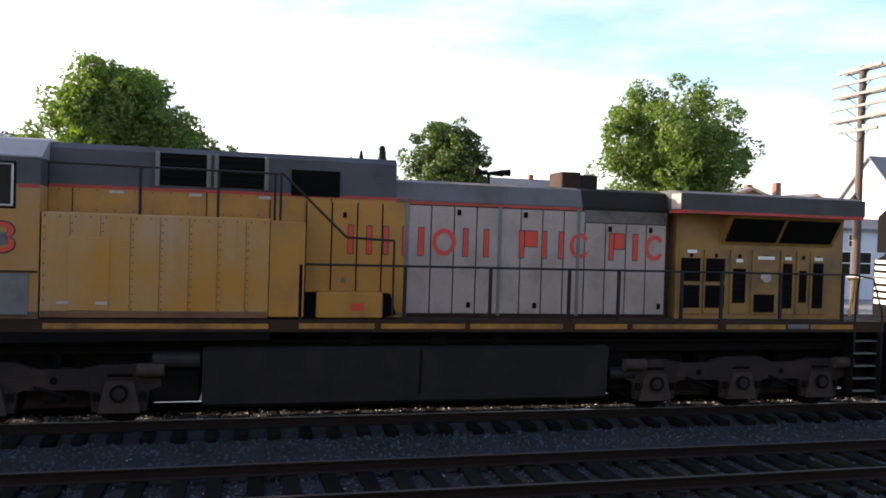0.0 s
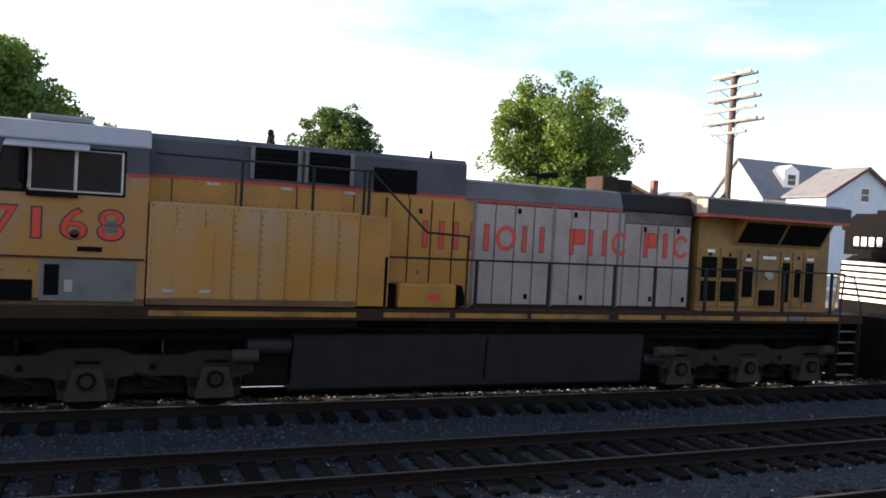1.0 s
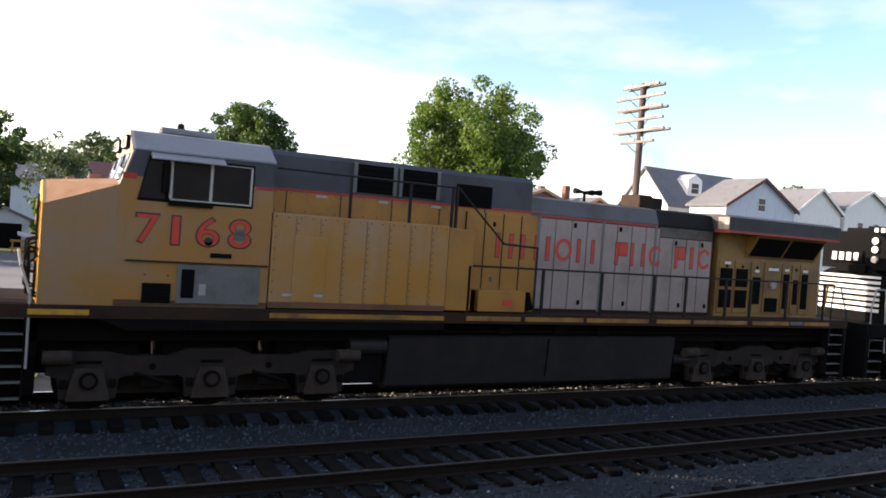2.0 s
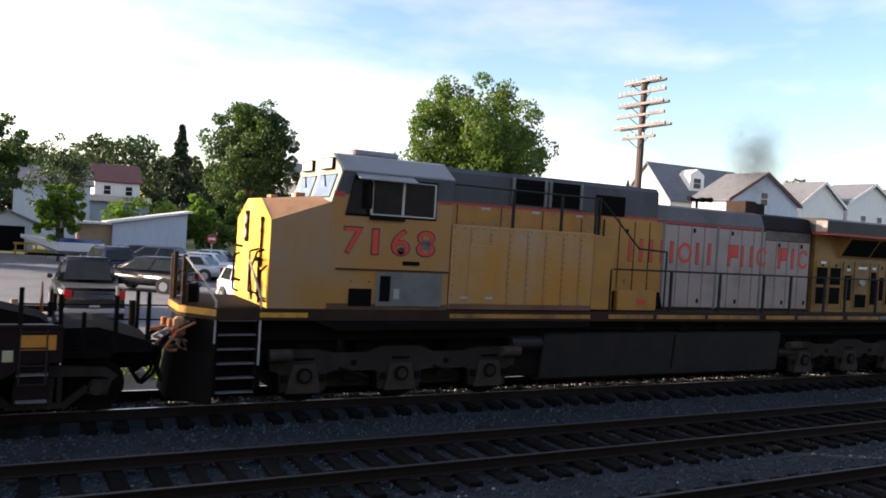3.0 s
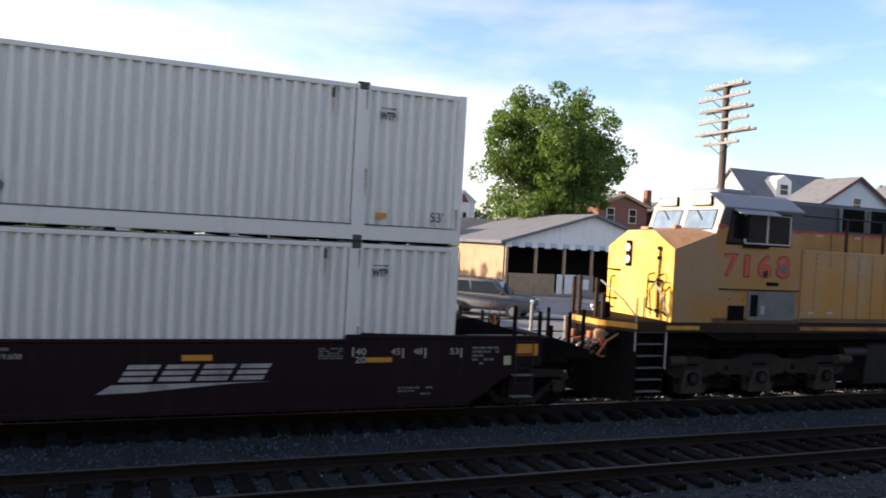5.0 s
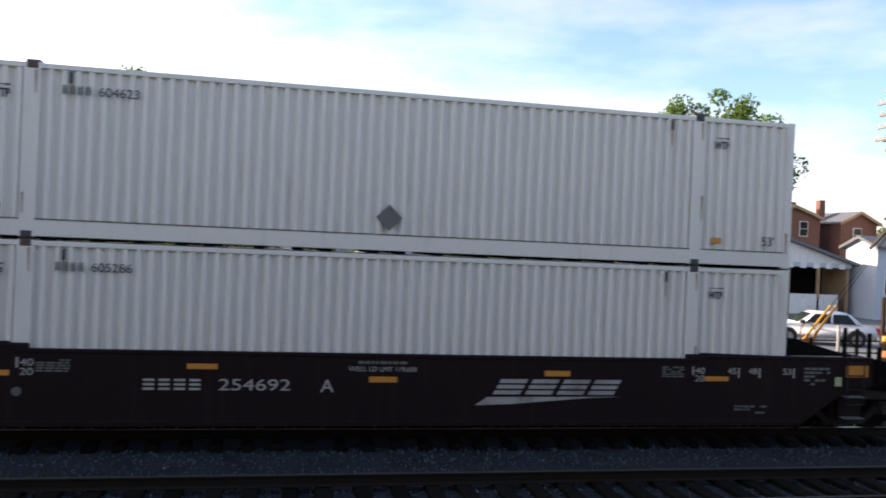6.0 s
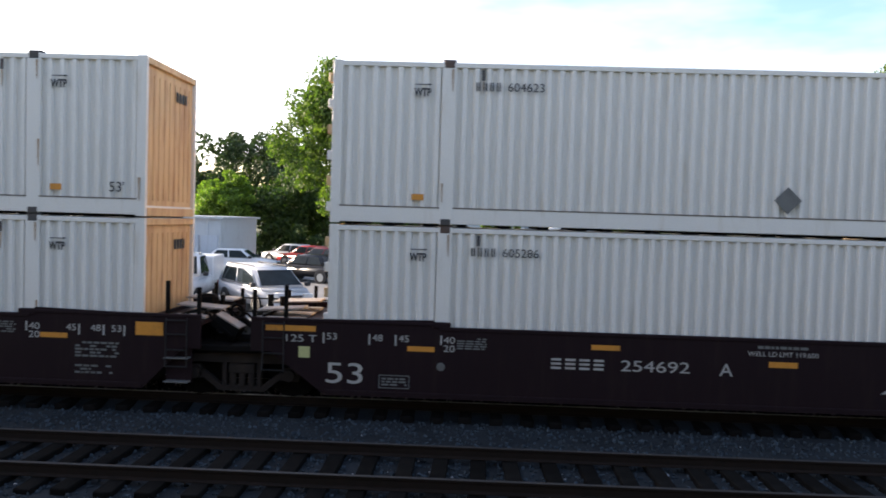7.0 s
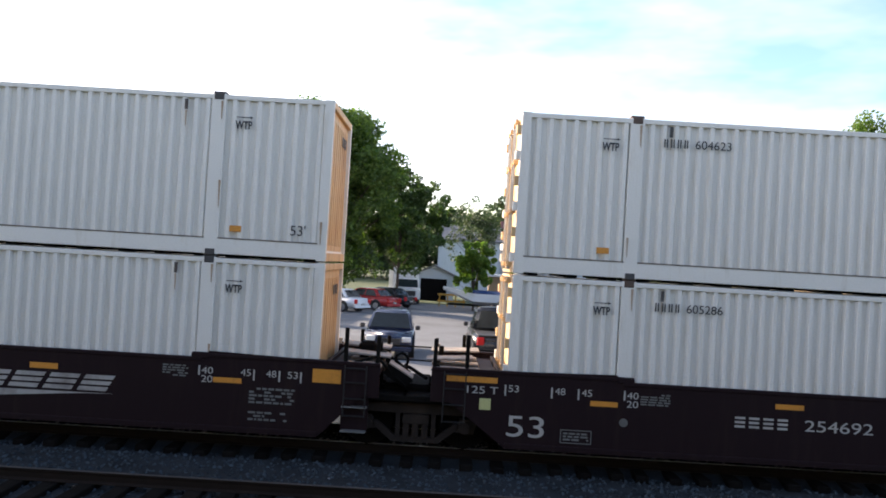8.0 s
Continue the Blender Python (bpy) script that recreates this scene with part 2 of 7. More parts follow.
def mesh_of(name, bm, mat, smooth=False):
    me = bpy.data.meshes.new(name)
    bm.to_mesh(me)
    bm.free()
    me.materials.append(mat)
    if smooth:
        for f in me.polygons:
            f.use_smooth = True
    return me


def part(name, bm, mat, parent=None, label="", smooth=False):
    ob = new(name, mesh_of(name, bm, mat, smooth))
    ob.parent = parent
    return tagged(ob, label)


def B(*a, **k):
    return box(bmesh.new(), *a, **k)


def thing(name, m, label, category, group="", kind=""):
    ob = new(name)
    ob.matrix_basis = m
    ob.empty_display_size = 0.3
    return tagged(ob, label, category, group, kind)


def writing(name, text, size, mat, parent, x, y, z, width=None, shear=0.0, bold=0.0, label="", axis="front"):
    """Painted letters in the built-in font, 4 mm proud of a wall that faces -y (front) or -x (end)."""
    cu = bpy.data.curves.new(name, "FONT")
    cu.body, cu.size, cu.extrude, cu.shear, cu.offset = text, size, 0.002, shear, bold
    tmp = bpy.data.objects.new(name, cu)
    dg = bpy.context.evaluated_depsgraph_get()
    scene.collection.objects.link(tmp)
    dg.update()
    me = bpy.data.meshes.new_from_object(tmp.evaluated_get(dg))
    bpy.data.objects.remove(tmp)
    xs = [v.co.x for v in me.vertices]
    ys = [v.co.y for v in me.vertices]
    k = width / (max(xs) - min(xs)) if width else 1.0
    for v in me.vertices:
        v.co = Vector(((v.co.x - min(xs)) * k, v.co.y - min(ys), v.co.z))
    me.materials.clear()
    me.materials.append(mat)
    ob = new(name, me)
    ob.parent = parent
    turn = {"front": (90, 0, 0), "end": (90, 0, -90), "back_end": (90, 0, 90)}[axis]
    ob.matrix_basis = pose(x, y, z, *turn)
    return tagged(ob, label)


MOVING = []


def on_train(ob):
    MOVING.append((ob, ob.matrix_basis.copy()))
    return ob


def motions():
    for ob, m in MOVING:
        walk(ob, [(t, Matrix.Translation((s, 0, 0)) @ m) for t, s in zip(TIMES, RUN)])
    for ob, rows in PUFFS:
        walk(ob, rows)


# ---- ground and tracks ----
GRASS_M = surface("rough_grass", (0.055, 0.08, 0.02), 0.95, dirt=(0.085, 0.09, 0.035), amount=0.5, scale=0.6, fine=12, bump=0.03)
LOT_M = surface("worn_asphalt", (0.16, 0.165, 0.175), 0.9, dirt=(0.10, 0.105, 0.11), amount=0.5, scale=0.35, fine=30, bump=0.006)
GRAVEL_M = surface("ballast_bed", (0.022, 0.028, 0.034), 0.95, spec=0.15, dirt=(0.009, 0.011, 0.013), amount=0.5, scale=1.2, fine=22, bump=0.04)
LOT_Z = -0.15


def sheet(name, xs, ys, height, mat, kind="structure", label="", category=""):
    verts = [(x, y, height(x, y)) for y in ys for x in xs]
    k = len(xs)
    faces = [(j * k + i, j * k + i + 1, (j + 1) * k + i + 1, (j + 1) * k + i) for j in range(len(ys) - 1) for i in range(k - 1)]
    me = bpy.data.meshes.new(name)
    me.from_pydata(verts, [], faces)
    me.materials.append(mat)
    return tagged(new(name, me), label, category, kind=kind)


PROFILE = [(-3000, 1.7), (2.0, 1.7), (5.0, -0.3), (6.0, -0.24), (12.9, -0.28), (14.3, -0.30), (14.6, -0.20), (16.2, -0.20), (16.5, -0.30), (17.4, -0.32), (18.3, -0.5), (19.5, -0.5), (21.5, -0.3), (22.6, LOT_Z), (4500, LOT_Z)]


def ground_z(x, y):
    for (y0, z0), (y1, z1) in zip(PROFILE, PROFILE[1:]):
        if y <= y1:
            return z0 + (z1 - z0) * (y - y0) / (y1 - y0)
    return LOT_Z


sheet("ground", [-4000, -300, -60, 0, 60, 300, 4000], [p[0] for p in PROFILE], ground_z, GRASS_M, label="rough grass and weeds beyond the railway", category="ground")
bed_y = [5.2, 6.0, 6.5, 7.0, 8.4, 9.3, 9.8, 11.0, 12.3, 12.9, 13.6, 14.3, 14.6, 15.4, 16.2, 16.5, 17.4, 18.0, 18.6, 19.5, 20.6]
bed_x = [-160 + 4 * i for i in range(81)]
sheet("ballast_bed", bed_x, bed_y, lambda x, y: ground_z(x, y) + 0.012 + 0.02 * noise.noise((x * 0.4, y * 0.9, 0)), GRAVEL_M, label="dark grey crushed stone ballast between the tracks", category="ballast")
sheet("parking_lot", [-70, -30, -2, 9, 30, 75], [22.9, 30, 45, 66], lambda x, y: LOT_Z + 0.006, LOT_M, label="worn grey asphalt parking lot beside the railway", category="parking lot")


def stones(name, count, mat, lo, hi, y0, y1, x0, x1, label, seed):
    """Loose crushed stones, each a small uneven lump lying on the bed."""
    rng = np.random.default_rng(seed)
    ico = bmesh.new()
    bmesh.ops.create_icosphere(ico, subdivisions=1, radius=1.0)
    base = np.array([v.co[:] for v in ico.verts])
    tri = np.array([[v.index for v in f.verts] for f in ico.faces])
    ico.free()
    px, py = rng.uniform(x0, x1, count), rng.uniform(y0, y1, count)
    size = rng.uniform(lo, hi, count)
    pz = np.array([ground_z(0, y) for y in py]) + 0.02
    jig = rng.uniform(0.62, 1.25, (count, len(base), 1))
    sq = rng.uniform(0.55, 1.2, (count, 1, 3))
    v = base[None] * jig * sq * size[:, None, None] + np.stack([px, py, pz], 1)[:, None]
    f = tri[None] + (np.arange(count) * len(base))[:, None, None]
    me = bpy.data.meshes.new(name)
    me.from_pydata(v.reshape(-1, 3).tolist(), [], f.reshape(-1, 3).tolist())
    me.materials.append(mat)
    return tagged(new(name, me), label, "ballast", kind="stuff")


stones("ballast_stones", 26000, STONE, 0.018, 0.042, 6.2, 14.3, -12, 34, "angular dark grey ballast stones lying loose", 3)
stones("pale_stones", 380, PALE_STONE, 0.011, 0.03, 6.2, 13.6, -12, 34, "a few pale quartz stones among dark ballast", 4)
stones("crib_stones", 3600, SUNLIT_STONE, 0.015, 0.04, 15.3, 16.9, -14, 36, "angular ballast stones between the ties, coloured pale as sunlit", 6)


def rail_track(y, label, x0, x1, head):
    root = thing("railway_track", pose(0, y, 0), label, "railway track", "parallel tracks")
    for side in (-0.7525, 0.7525):
        web = [(-0.07, -0.17), (0.07, -0.17), (0.07, -0.158), (0.012, -0.14), (0.012, -0.045), (0.034, -0.03), (0.034, -0.006), (-0.034, -0.006), (-0.034, -0.03), (-0.012, -0.045), (-0.012, -0.14), (-0.07, -0.158)]
        rail = part("rail", prism(bmesh.new(), [(side + a, b) for a, b in web], -320, 320, "x"), RAIL_SIDE, root, "rusty steel rail")
        part("rail_head", B(-320, 320, side - 0.033, side + 0.033, -0.0055, 0.0), head, rail, "bright worn running surface")
    tie = mesh_of("tie", B(-0.115, 0.115, -1.3, 1.3, -0.33, -0.172, bevel=0.012), TIE)
    plate = mesh_of("tie_plate", B(-0.09, 0.09, -0.13, 0.13, -0.172, -0.158), RAIL_SIDE)
    n = int((x1 - x0) / 0.53)
    for i in range(n):
        t = new("tie", tie)
        t.parent = root
        t.matrix_basis = pose(x0 + 0.53 * i + random.uniform(-0.03, 0.03), random.uniform(-0.05, 0.05), random.uniform(-0.012, 0.012), 0, 0, random.uniform(-1.5, 1.5))
    return root


rail_track(TRACK, "standard-gauge main track under the passing train", -45, 70, POLISHED)
rail_track(11.0, "standard-gauge track on dark wooden ties in ballast", -30, 70, STEEL)
rail_track(7.27, "standard-gauge siding track below the embankment", -12, 50, STEEL)


# ---- containers ----
def corrugated(bm, x0, x1, z0, z1, y_out, depth, pitch=0.214):
    """A wall with upright trapezoid ribs between x0 and x1; y_out is the rib's outer face, depth may be negative for the far wall."""
    n = max(1, round((x1 - x0) / pitch))
    w = (x1 - x0) / n
    pts = []
    for i in range(n):
        a = x0 + w * i
        pts += [(a, 1), (a + 0.36 * w, 1), (a + 0.54 * w, 0), (a + 0.84 * w, 0)]
    pts.append((x1, 1))
    rows = [[bm.verts.new((x, y_out + depth * k, z)) for x, k in pts] for z in (z0, z1)]
    for i in range(len(pts) - 1):
        bm.faces.new((rows[0][i], rows[0][i + 1], rows[1][i + 1], rows[1][i]))
    return bm


def container(x, z, label, upper, marks):
    """A 53-foot container, 16.15 long, 2.59 wide and 2.9 high; its origin lies under its middle."""
    h, w, half = 2.9, 1.295, 8.075
    root = thing("shipping_container", pose(x, TRACK, z), label, "container", "double-stacked containers")
    for s, nm in ((-1, "side_wall"), (1, "side_wall")):
        bm = bmesh.new()
        for a, b in ((-half + 0.16, -6.13), (-5.87, 5.87), (6.13, half - 0.16)):
            corrugated(bm, a, b, 0.3, h - 0.09, s * (w - 0.008), -s * 0.062)
        part(nm, bm, CONT, root)
    for s in (-1, 1):
        part("bottom_rail", B(-half + 0.1, half - 0.1, s * w if s < 0 else w - 0.07, -w + 0.07 if s < 0 else w, 0.028, 0.30, bevel=0.008), CONT, root)
        part("rail_seam", B(-half + 0.16, half - 0.16, s * (w + 0.003) if s < 0 else w - 0.05, -w + 0.05 if s < 0 else w + 0.003, 0.302, 0.326), SEAM_SHADE, root, "dark strip for dirt and shadow along the bottom rail")
        part("top_rail", B(-half + 0.1, half - 0.1, s * w if s < 0 else w - 0.06, -w + 0.06 if s < 0 else w, h - 0.10, h - 0.012, bevel=0.008), CONT, root)
        for px in (-6.0, 6.0):
            part("post", B(px - 0.13, px + 0.13, s * (w + 0.004) if s < 0 else w - 0.08, -w + 0.08 if s < 0 else w + 0.004, 0.02, h, bevel=0.012), CONT, root)
            for zz in (0.0, h - 0.11):
                part("corner_casting", B(px - 0.09, px + 0.09, s * (w + 0.012) if s < 0 else w - 0.12, -w + 0.12 if s < 0 else w + 0.012, zz + 0.001, zz + 0.119, bevel=0.01), CAST, root, "rust-stained corner casting")
    part("roof", B(-half + 0.05, half - 0.05, -w + 0.03, w - 0.03, h - 0.05, h - 0.015), CONT, root)
    # Cross members are black to paint the darkness of the gap below.
    for k in range(24):
        jx = -7.7 + k * 15.4 / 23 + random.uniform(-0.12, 0.12)
        part("dark_cross_member", B(jx - 0.09, jx + 0.09, -w + 0.075, w - 0.075, -0.024, 0.058), BLACK, root)
    part("floor", B(-half + 0.05, half - 0.05, -w + 0.03, w - 0.03, 0.06, 0.2), CONT, root)
    for e in (-1, 1):
        for s in (-1, 1):
            bm = box(bmesh.new(), e * half - 0.09 - (0.09 if e > 0 else -0.09), e * half + 0.09 - (0.09 if e > 0 else -0.09), s * (w - 0.045) - 0.046, s * (w - 0.045) + 0.046, 0.0, h, bevel=0.01)
            part("corner_post", bm, CONT, root)
        for za, zb in ((h - 0.13, h - 0.004), (0.004, 0.16)):
            part("end_beam", B(min(e * (half - 0.16), e * half), max(e * (half - 0.16), e * half), -w + 0.092, w - 0.092, za, zb, bevel=0.008), CONT_END_WARM, root)
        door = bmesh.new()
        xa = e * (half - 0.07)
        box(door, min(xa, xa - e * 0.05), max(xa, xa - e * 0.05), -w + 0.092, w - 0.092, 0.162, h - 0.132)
        panel = part("end_door", door, CONT_END_WARM, root, "end door coloured by warm light, with rust runs")
        if e < 0:
            for yy in (-0.75, -0.35, 0.35, 0.75):
                part("lock_rod", rod(bmesh.new(), (xa - 0.12, yy, 0.06), (xa - 0.12, yy, h - 0.04), 0.022, 6), ALU, panel, "galvanised door locking rod")
            for yy in (-w + 0.1, w - 0.1):
                for k in range(6):
                    zz = 0.2 + 0.46 * k
                    part("hinge", B(xa - 0.15, xa - 0.065, yy - 0.07, yy + 0.07, zz, zz + 0.17, bevel=0.012), CONT_END_WARM if k % 2 else CONT, panel)
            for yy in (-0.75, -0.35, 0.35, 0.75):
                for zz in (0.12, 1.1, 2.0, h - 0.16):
                    part("rod_keeper", B(xa - 0.15, xa - 0.05, yy - 0.05, yy + 0.05, zz, zz + 0.09, bevel=0.01), CONT_END_WARM, panel)
        else:
            ribs = bmesh.new()
            for k in range(9):
                yy = -w + 0.26 + k * 0.26
                box(ribs, xa - 0.002, xa + 0.012, yy - 0.035, yy + 0.035, 0.3, h - 0.28, bevel=0.01)
            part("end_rib", ribs, CONT_END_WARM, panel)
    y = -w - 0.018
    # stencilled marks
    for mx, flip in ((-6.62, 1), (6.32, 1)):
        writing("stencil", "WTP", 0.20, INK, root, mx, y, h - 0.62, 0.30, bold=0.006)
        arrow = bmesh.new()
        box(arrow, mx + 0.02, mx + 0.26, y - 0.002, y + 0.002, h - 0.415, h - 0.40)
        prism(arrow, [(mx + 0.26, h - 0.43), (mx + 0.32, h - 0.4075), (mx + 0.26, h - 0.385)], y - 0.002, y + 0.002, "y")
        part("stencil_arrow", arrow, INK, root)
    code, digits = marks
    for k in range(4):
        bx = -5.52 + k * 0.12
        for b0 in (bx, bx + 0.045):
            part("owner_mark", B(b0, b0 + 0.022, y - 0.002, y + 0.002, h - 0.5, h - 0.35), INK, root, "dark owner code bar")
    writing("stencil", digits, 0.215, INK, root, -4.96, y, h - 0.5, 0.64)
    part("label_plate", B(-6.62, -6.40, y - 0.003, y + 0.003, 0.44, 0.55), AMBER, root, "small orange warning plate")
    part("label_plate", B(6.33, 6.54, y - 0.003, y + 0.003, 0.44, 0.55), AMBER, root, "small orange warning plate")
    for mx in (-5.4, 5.42):
        latch = box(bmesh.new(), mx - 0.03, mx + 0.03, y - 0.004, y + 0.01, h - 0.32, h - 0.13, bevel=0.006)
        part("latch", latch, CAST, root)
    for mx, top, ln, wd in ((-5.4, h - 0.33, 0.22, 0.018), (5.42, h - 0.33, 0.3, 0.016), (-5.94, h - 0.13, 0.4, 0.022), (6.06, h - 0.13, 0.34, 0.02), (6.1, 1.35, 0.5, 0.02), (-6.08, 0.75, 0.36, 0.018), (7.96, 0.7, 0.42, 0.022)):
        run = prism(bmesh.new(), [(mx - wd, top), (mx + wd, top), (mx + wd * 0.4, top - ln), (mx - wd * 0.2, top - ln * 0.9)], y + 0.001, y + 0.014, "y")
        part("rust_run", run, RUN_STAIN, root, "thin rust run")
    for mx in (-6.0, 6.0):
        clip = box(bmesh.new(), mx - 0.12, mx + 0.12, -w + 0.02, -w + 0.2, h, h + 0.045, bevel=0.012)
        part("lock_clip", clip, CAST, root)
    if upper:
        writing("stencil", "53'", 0.26, INK, root, 7.42, y, 0.43, 0.27)
        dm = prism(bmesh.new(), [(-0.24, 0.62), (0, 0.38), (0.24, 0.62), (0, 0.86)], y - 0.004, y + 0.003, "y")
        part("placard", dm, PANEL_GREY, root, "blank grey diamond placard")
    for k in range(4):
        part("end_mark", B(half - 0.04, half - 0.034, 0.25 + k * 0.16, 0.33 + k * 0.16, h - 0.62, h - 0.42), INK, root, "unreadable dark number bar")
    return on_train(root)


A_X, D_X = -20.275, -39.785
container(A_X, 3.29, "light grey corrugated container stacked on a second one", True, ("", "604623"))
container(A_X, 0.36, "light grey corrugated container sitting in the well car", False, ("", "605286"))
container(D_X, 3.29, "light grey corrugated container with rust-streaked end in warm-light colour", True, ("", "604188"))
container(D_X, 0.36, "pale corrugated container low in the trailing well car", False, ("", "605731"))


# ---- well cars ----
def bogie(parent, x, axles, name="bogie"):
    """Three-piece bogie: cast side frames with open windows, spring nest, wheels."""
    frame_bm = bmesh.new()
    for s in (-1.12, 1.0):
        for pts in (
            [(-1.2, 0.66), (-1.02, 0.80), (-0.4, 0.84), (0.4, 0.84), (1.02, 0.80), (1.2, 0.66), (1.15, 0.58), (0.95, 0.66), (-0.95, 0.66), (-1.15, 0.58)],
            [(-1.12, 0.6), (-0.8, 0.6), (-0.72, 0.36), (-1.05, 0.34)],
            [(1.12, 0.6), (1.05, 0.34), (0.72, 0.36), (0.8, 0.6)],
            [(-0.84, 0.48), (-0.42, 0.14), (0.42, 0.14), (0.84, 0.48), (0.7, 0.5), (0.36, 0.24), (-0.36, 0.24), (-0.7, 0.5)],
            [(-0.36, 0.67), (-0.28, 0.67), (-0.28, 0.23), (-0.36, 0.23)],
            [(0.28, 0.67), (0.36, 0.67), (0.36, 0.23), (0.28, 0.23)],
        ):
            prism(frame_bm, [(x + a, b) for a, b in pts], s, s + 0.12, "y")
    box(frame_bm, x - 0.24, x + 0.24, -1.14, 1.14, 0.46, 0.64, bevel=0.02)
    fr = part(name, frame_bm, TRUCK, parent, "black cast steel bogie side frame")
    for s in (-1.08, 1.08):
        for k in range(3):
            part("spring", rod(bmesh.new(), (x - 0.17 + 0.17 * k, s, 0.23), (x - 0.17 + 0.17 * k, s, 0.47), 0.065, 10), TRUCK, fr)
    for a in axles:
        for s in (-0.75, 0.75):
            wheel = bmesh.new()
            rod(wheel, (x + a, s - 0.06, 0.46), (x + a, s + 0.06, 0.46), 0.46, 28)
            rod(wheel, (x + a, s * 0.93 - 0.02, 0.46), (x + a, s * 0.93 + 0.02, 0.46), 0.48, 28)
            part("wheel", wheel, UNDER, fr, "dark steel wheel")
        part("axle_cap", rod(bmesh.new(), (x + a, -1.2, 0.46), (x + a, 1.2, 0.46), 0.11, 14), TRUCK, fr)
    part("brake_beam", B(x - 0.5, x + 0.5, -0.7, 0.7, 0.3, 0.42), BLACK, fr)


def bars_block(parent, x0, x1, z0, z1, rows, y, mat, name="lettering", density=0.8):
    """Rows of small bars for writing too small to read."""
    bm = bmesh.new()
    hh = (z1 - z0) / rows
    for r in range(rows):
        x = x0
        while x < x1 - 0.03:
            w = min(random.uniform(0.04, 0.14), x1 - x)
            if random.random() < density:
                box(bm, x, x + w, y - 0.0025, y + 0.0015, z0 + hh * r + hh * 0.2, z0 + hh * r + hh * 0.8)
            x += w + 0.025
    tagged(part(name, bm, mat, parent), kind="stuff")


def logo_shapes(parent, x, z, w, h, y):
    """A slanted emblem in plain shapes: four leaning blocks with openings over a tapering swoosh."""
    n = 4
    cell = w / n
    lean = 0.55 * h
    for k in range(n):
        a = x + k * cell
        for lo, hi in ((0.0, 0.26), (0.38, 0.62), (0.74, 1.0)):
            bm = prism(bmesh.new(), [(a + lean * lo, z + h * lo), (a + cell * 0.84 + lean * lo, z + h * lo), (a + cell * 0.84 + lean * hi, z + h * hi), (a + lean * hi, z + h * hi)], y - 0.003, y + 0.002, "y")
            part("emblem_block", bm, EMBLEM, parent, "pale slanted emblem block")
    sw = prism(bmesh.new(), [(x - 0.33, z - 0.20), (x + 0.32, z - 0.18), (x + w * 0.75, z - 0.06), (x + w * 1.02, z - 0.035), (x - 0.1, z - 0.05)], y - 0.003, y + 0.002, "y")
    part("emblem_swoosh", sw, EMBLEM, parent, "pale tapering swoosh")


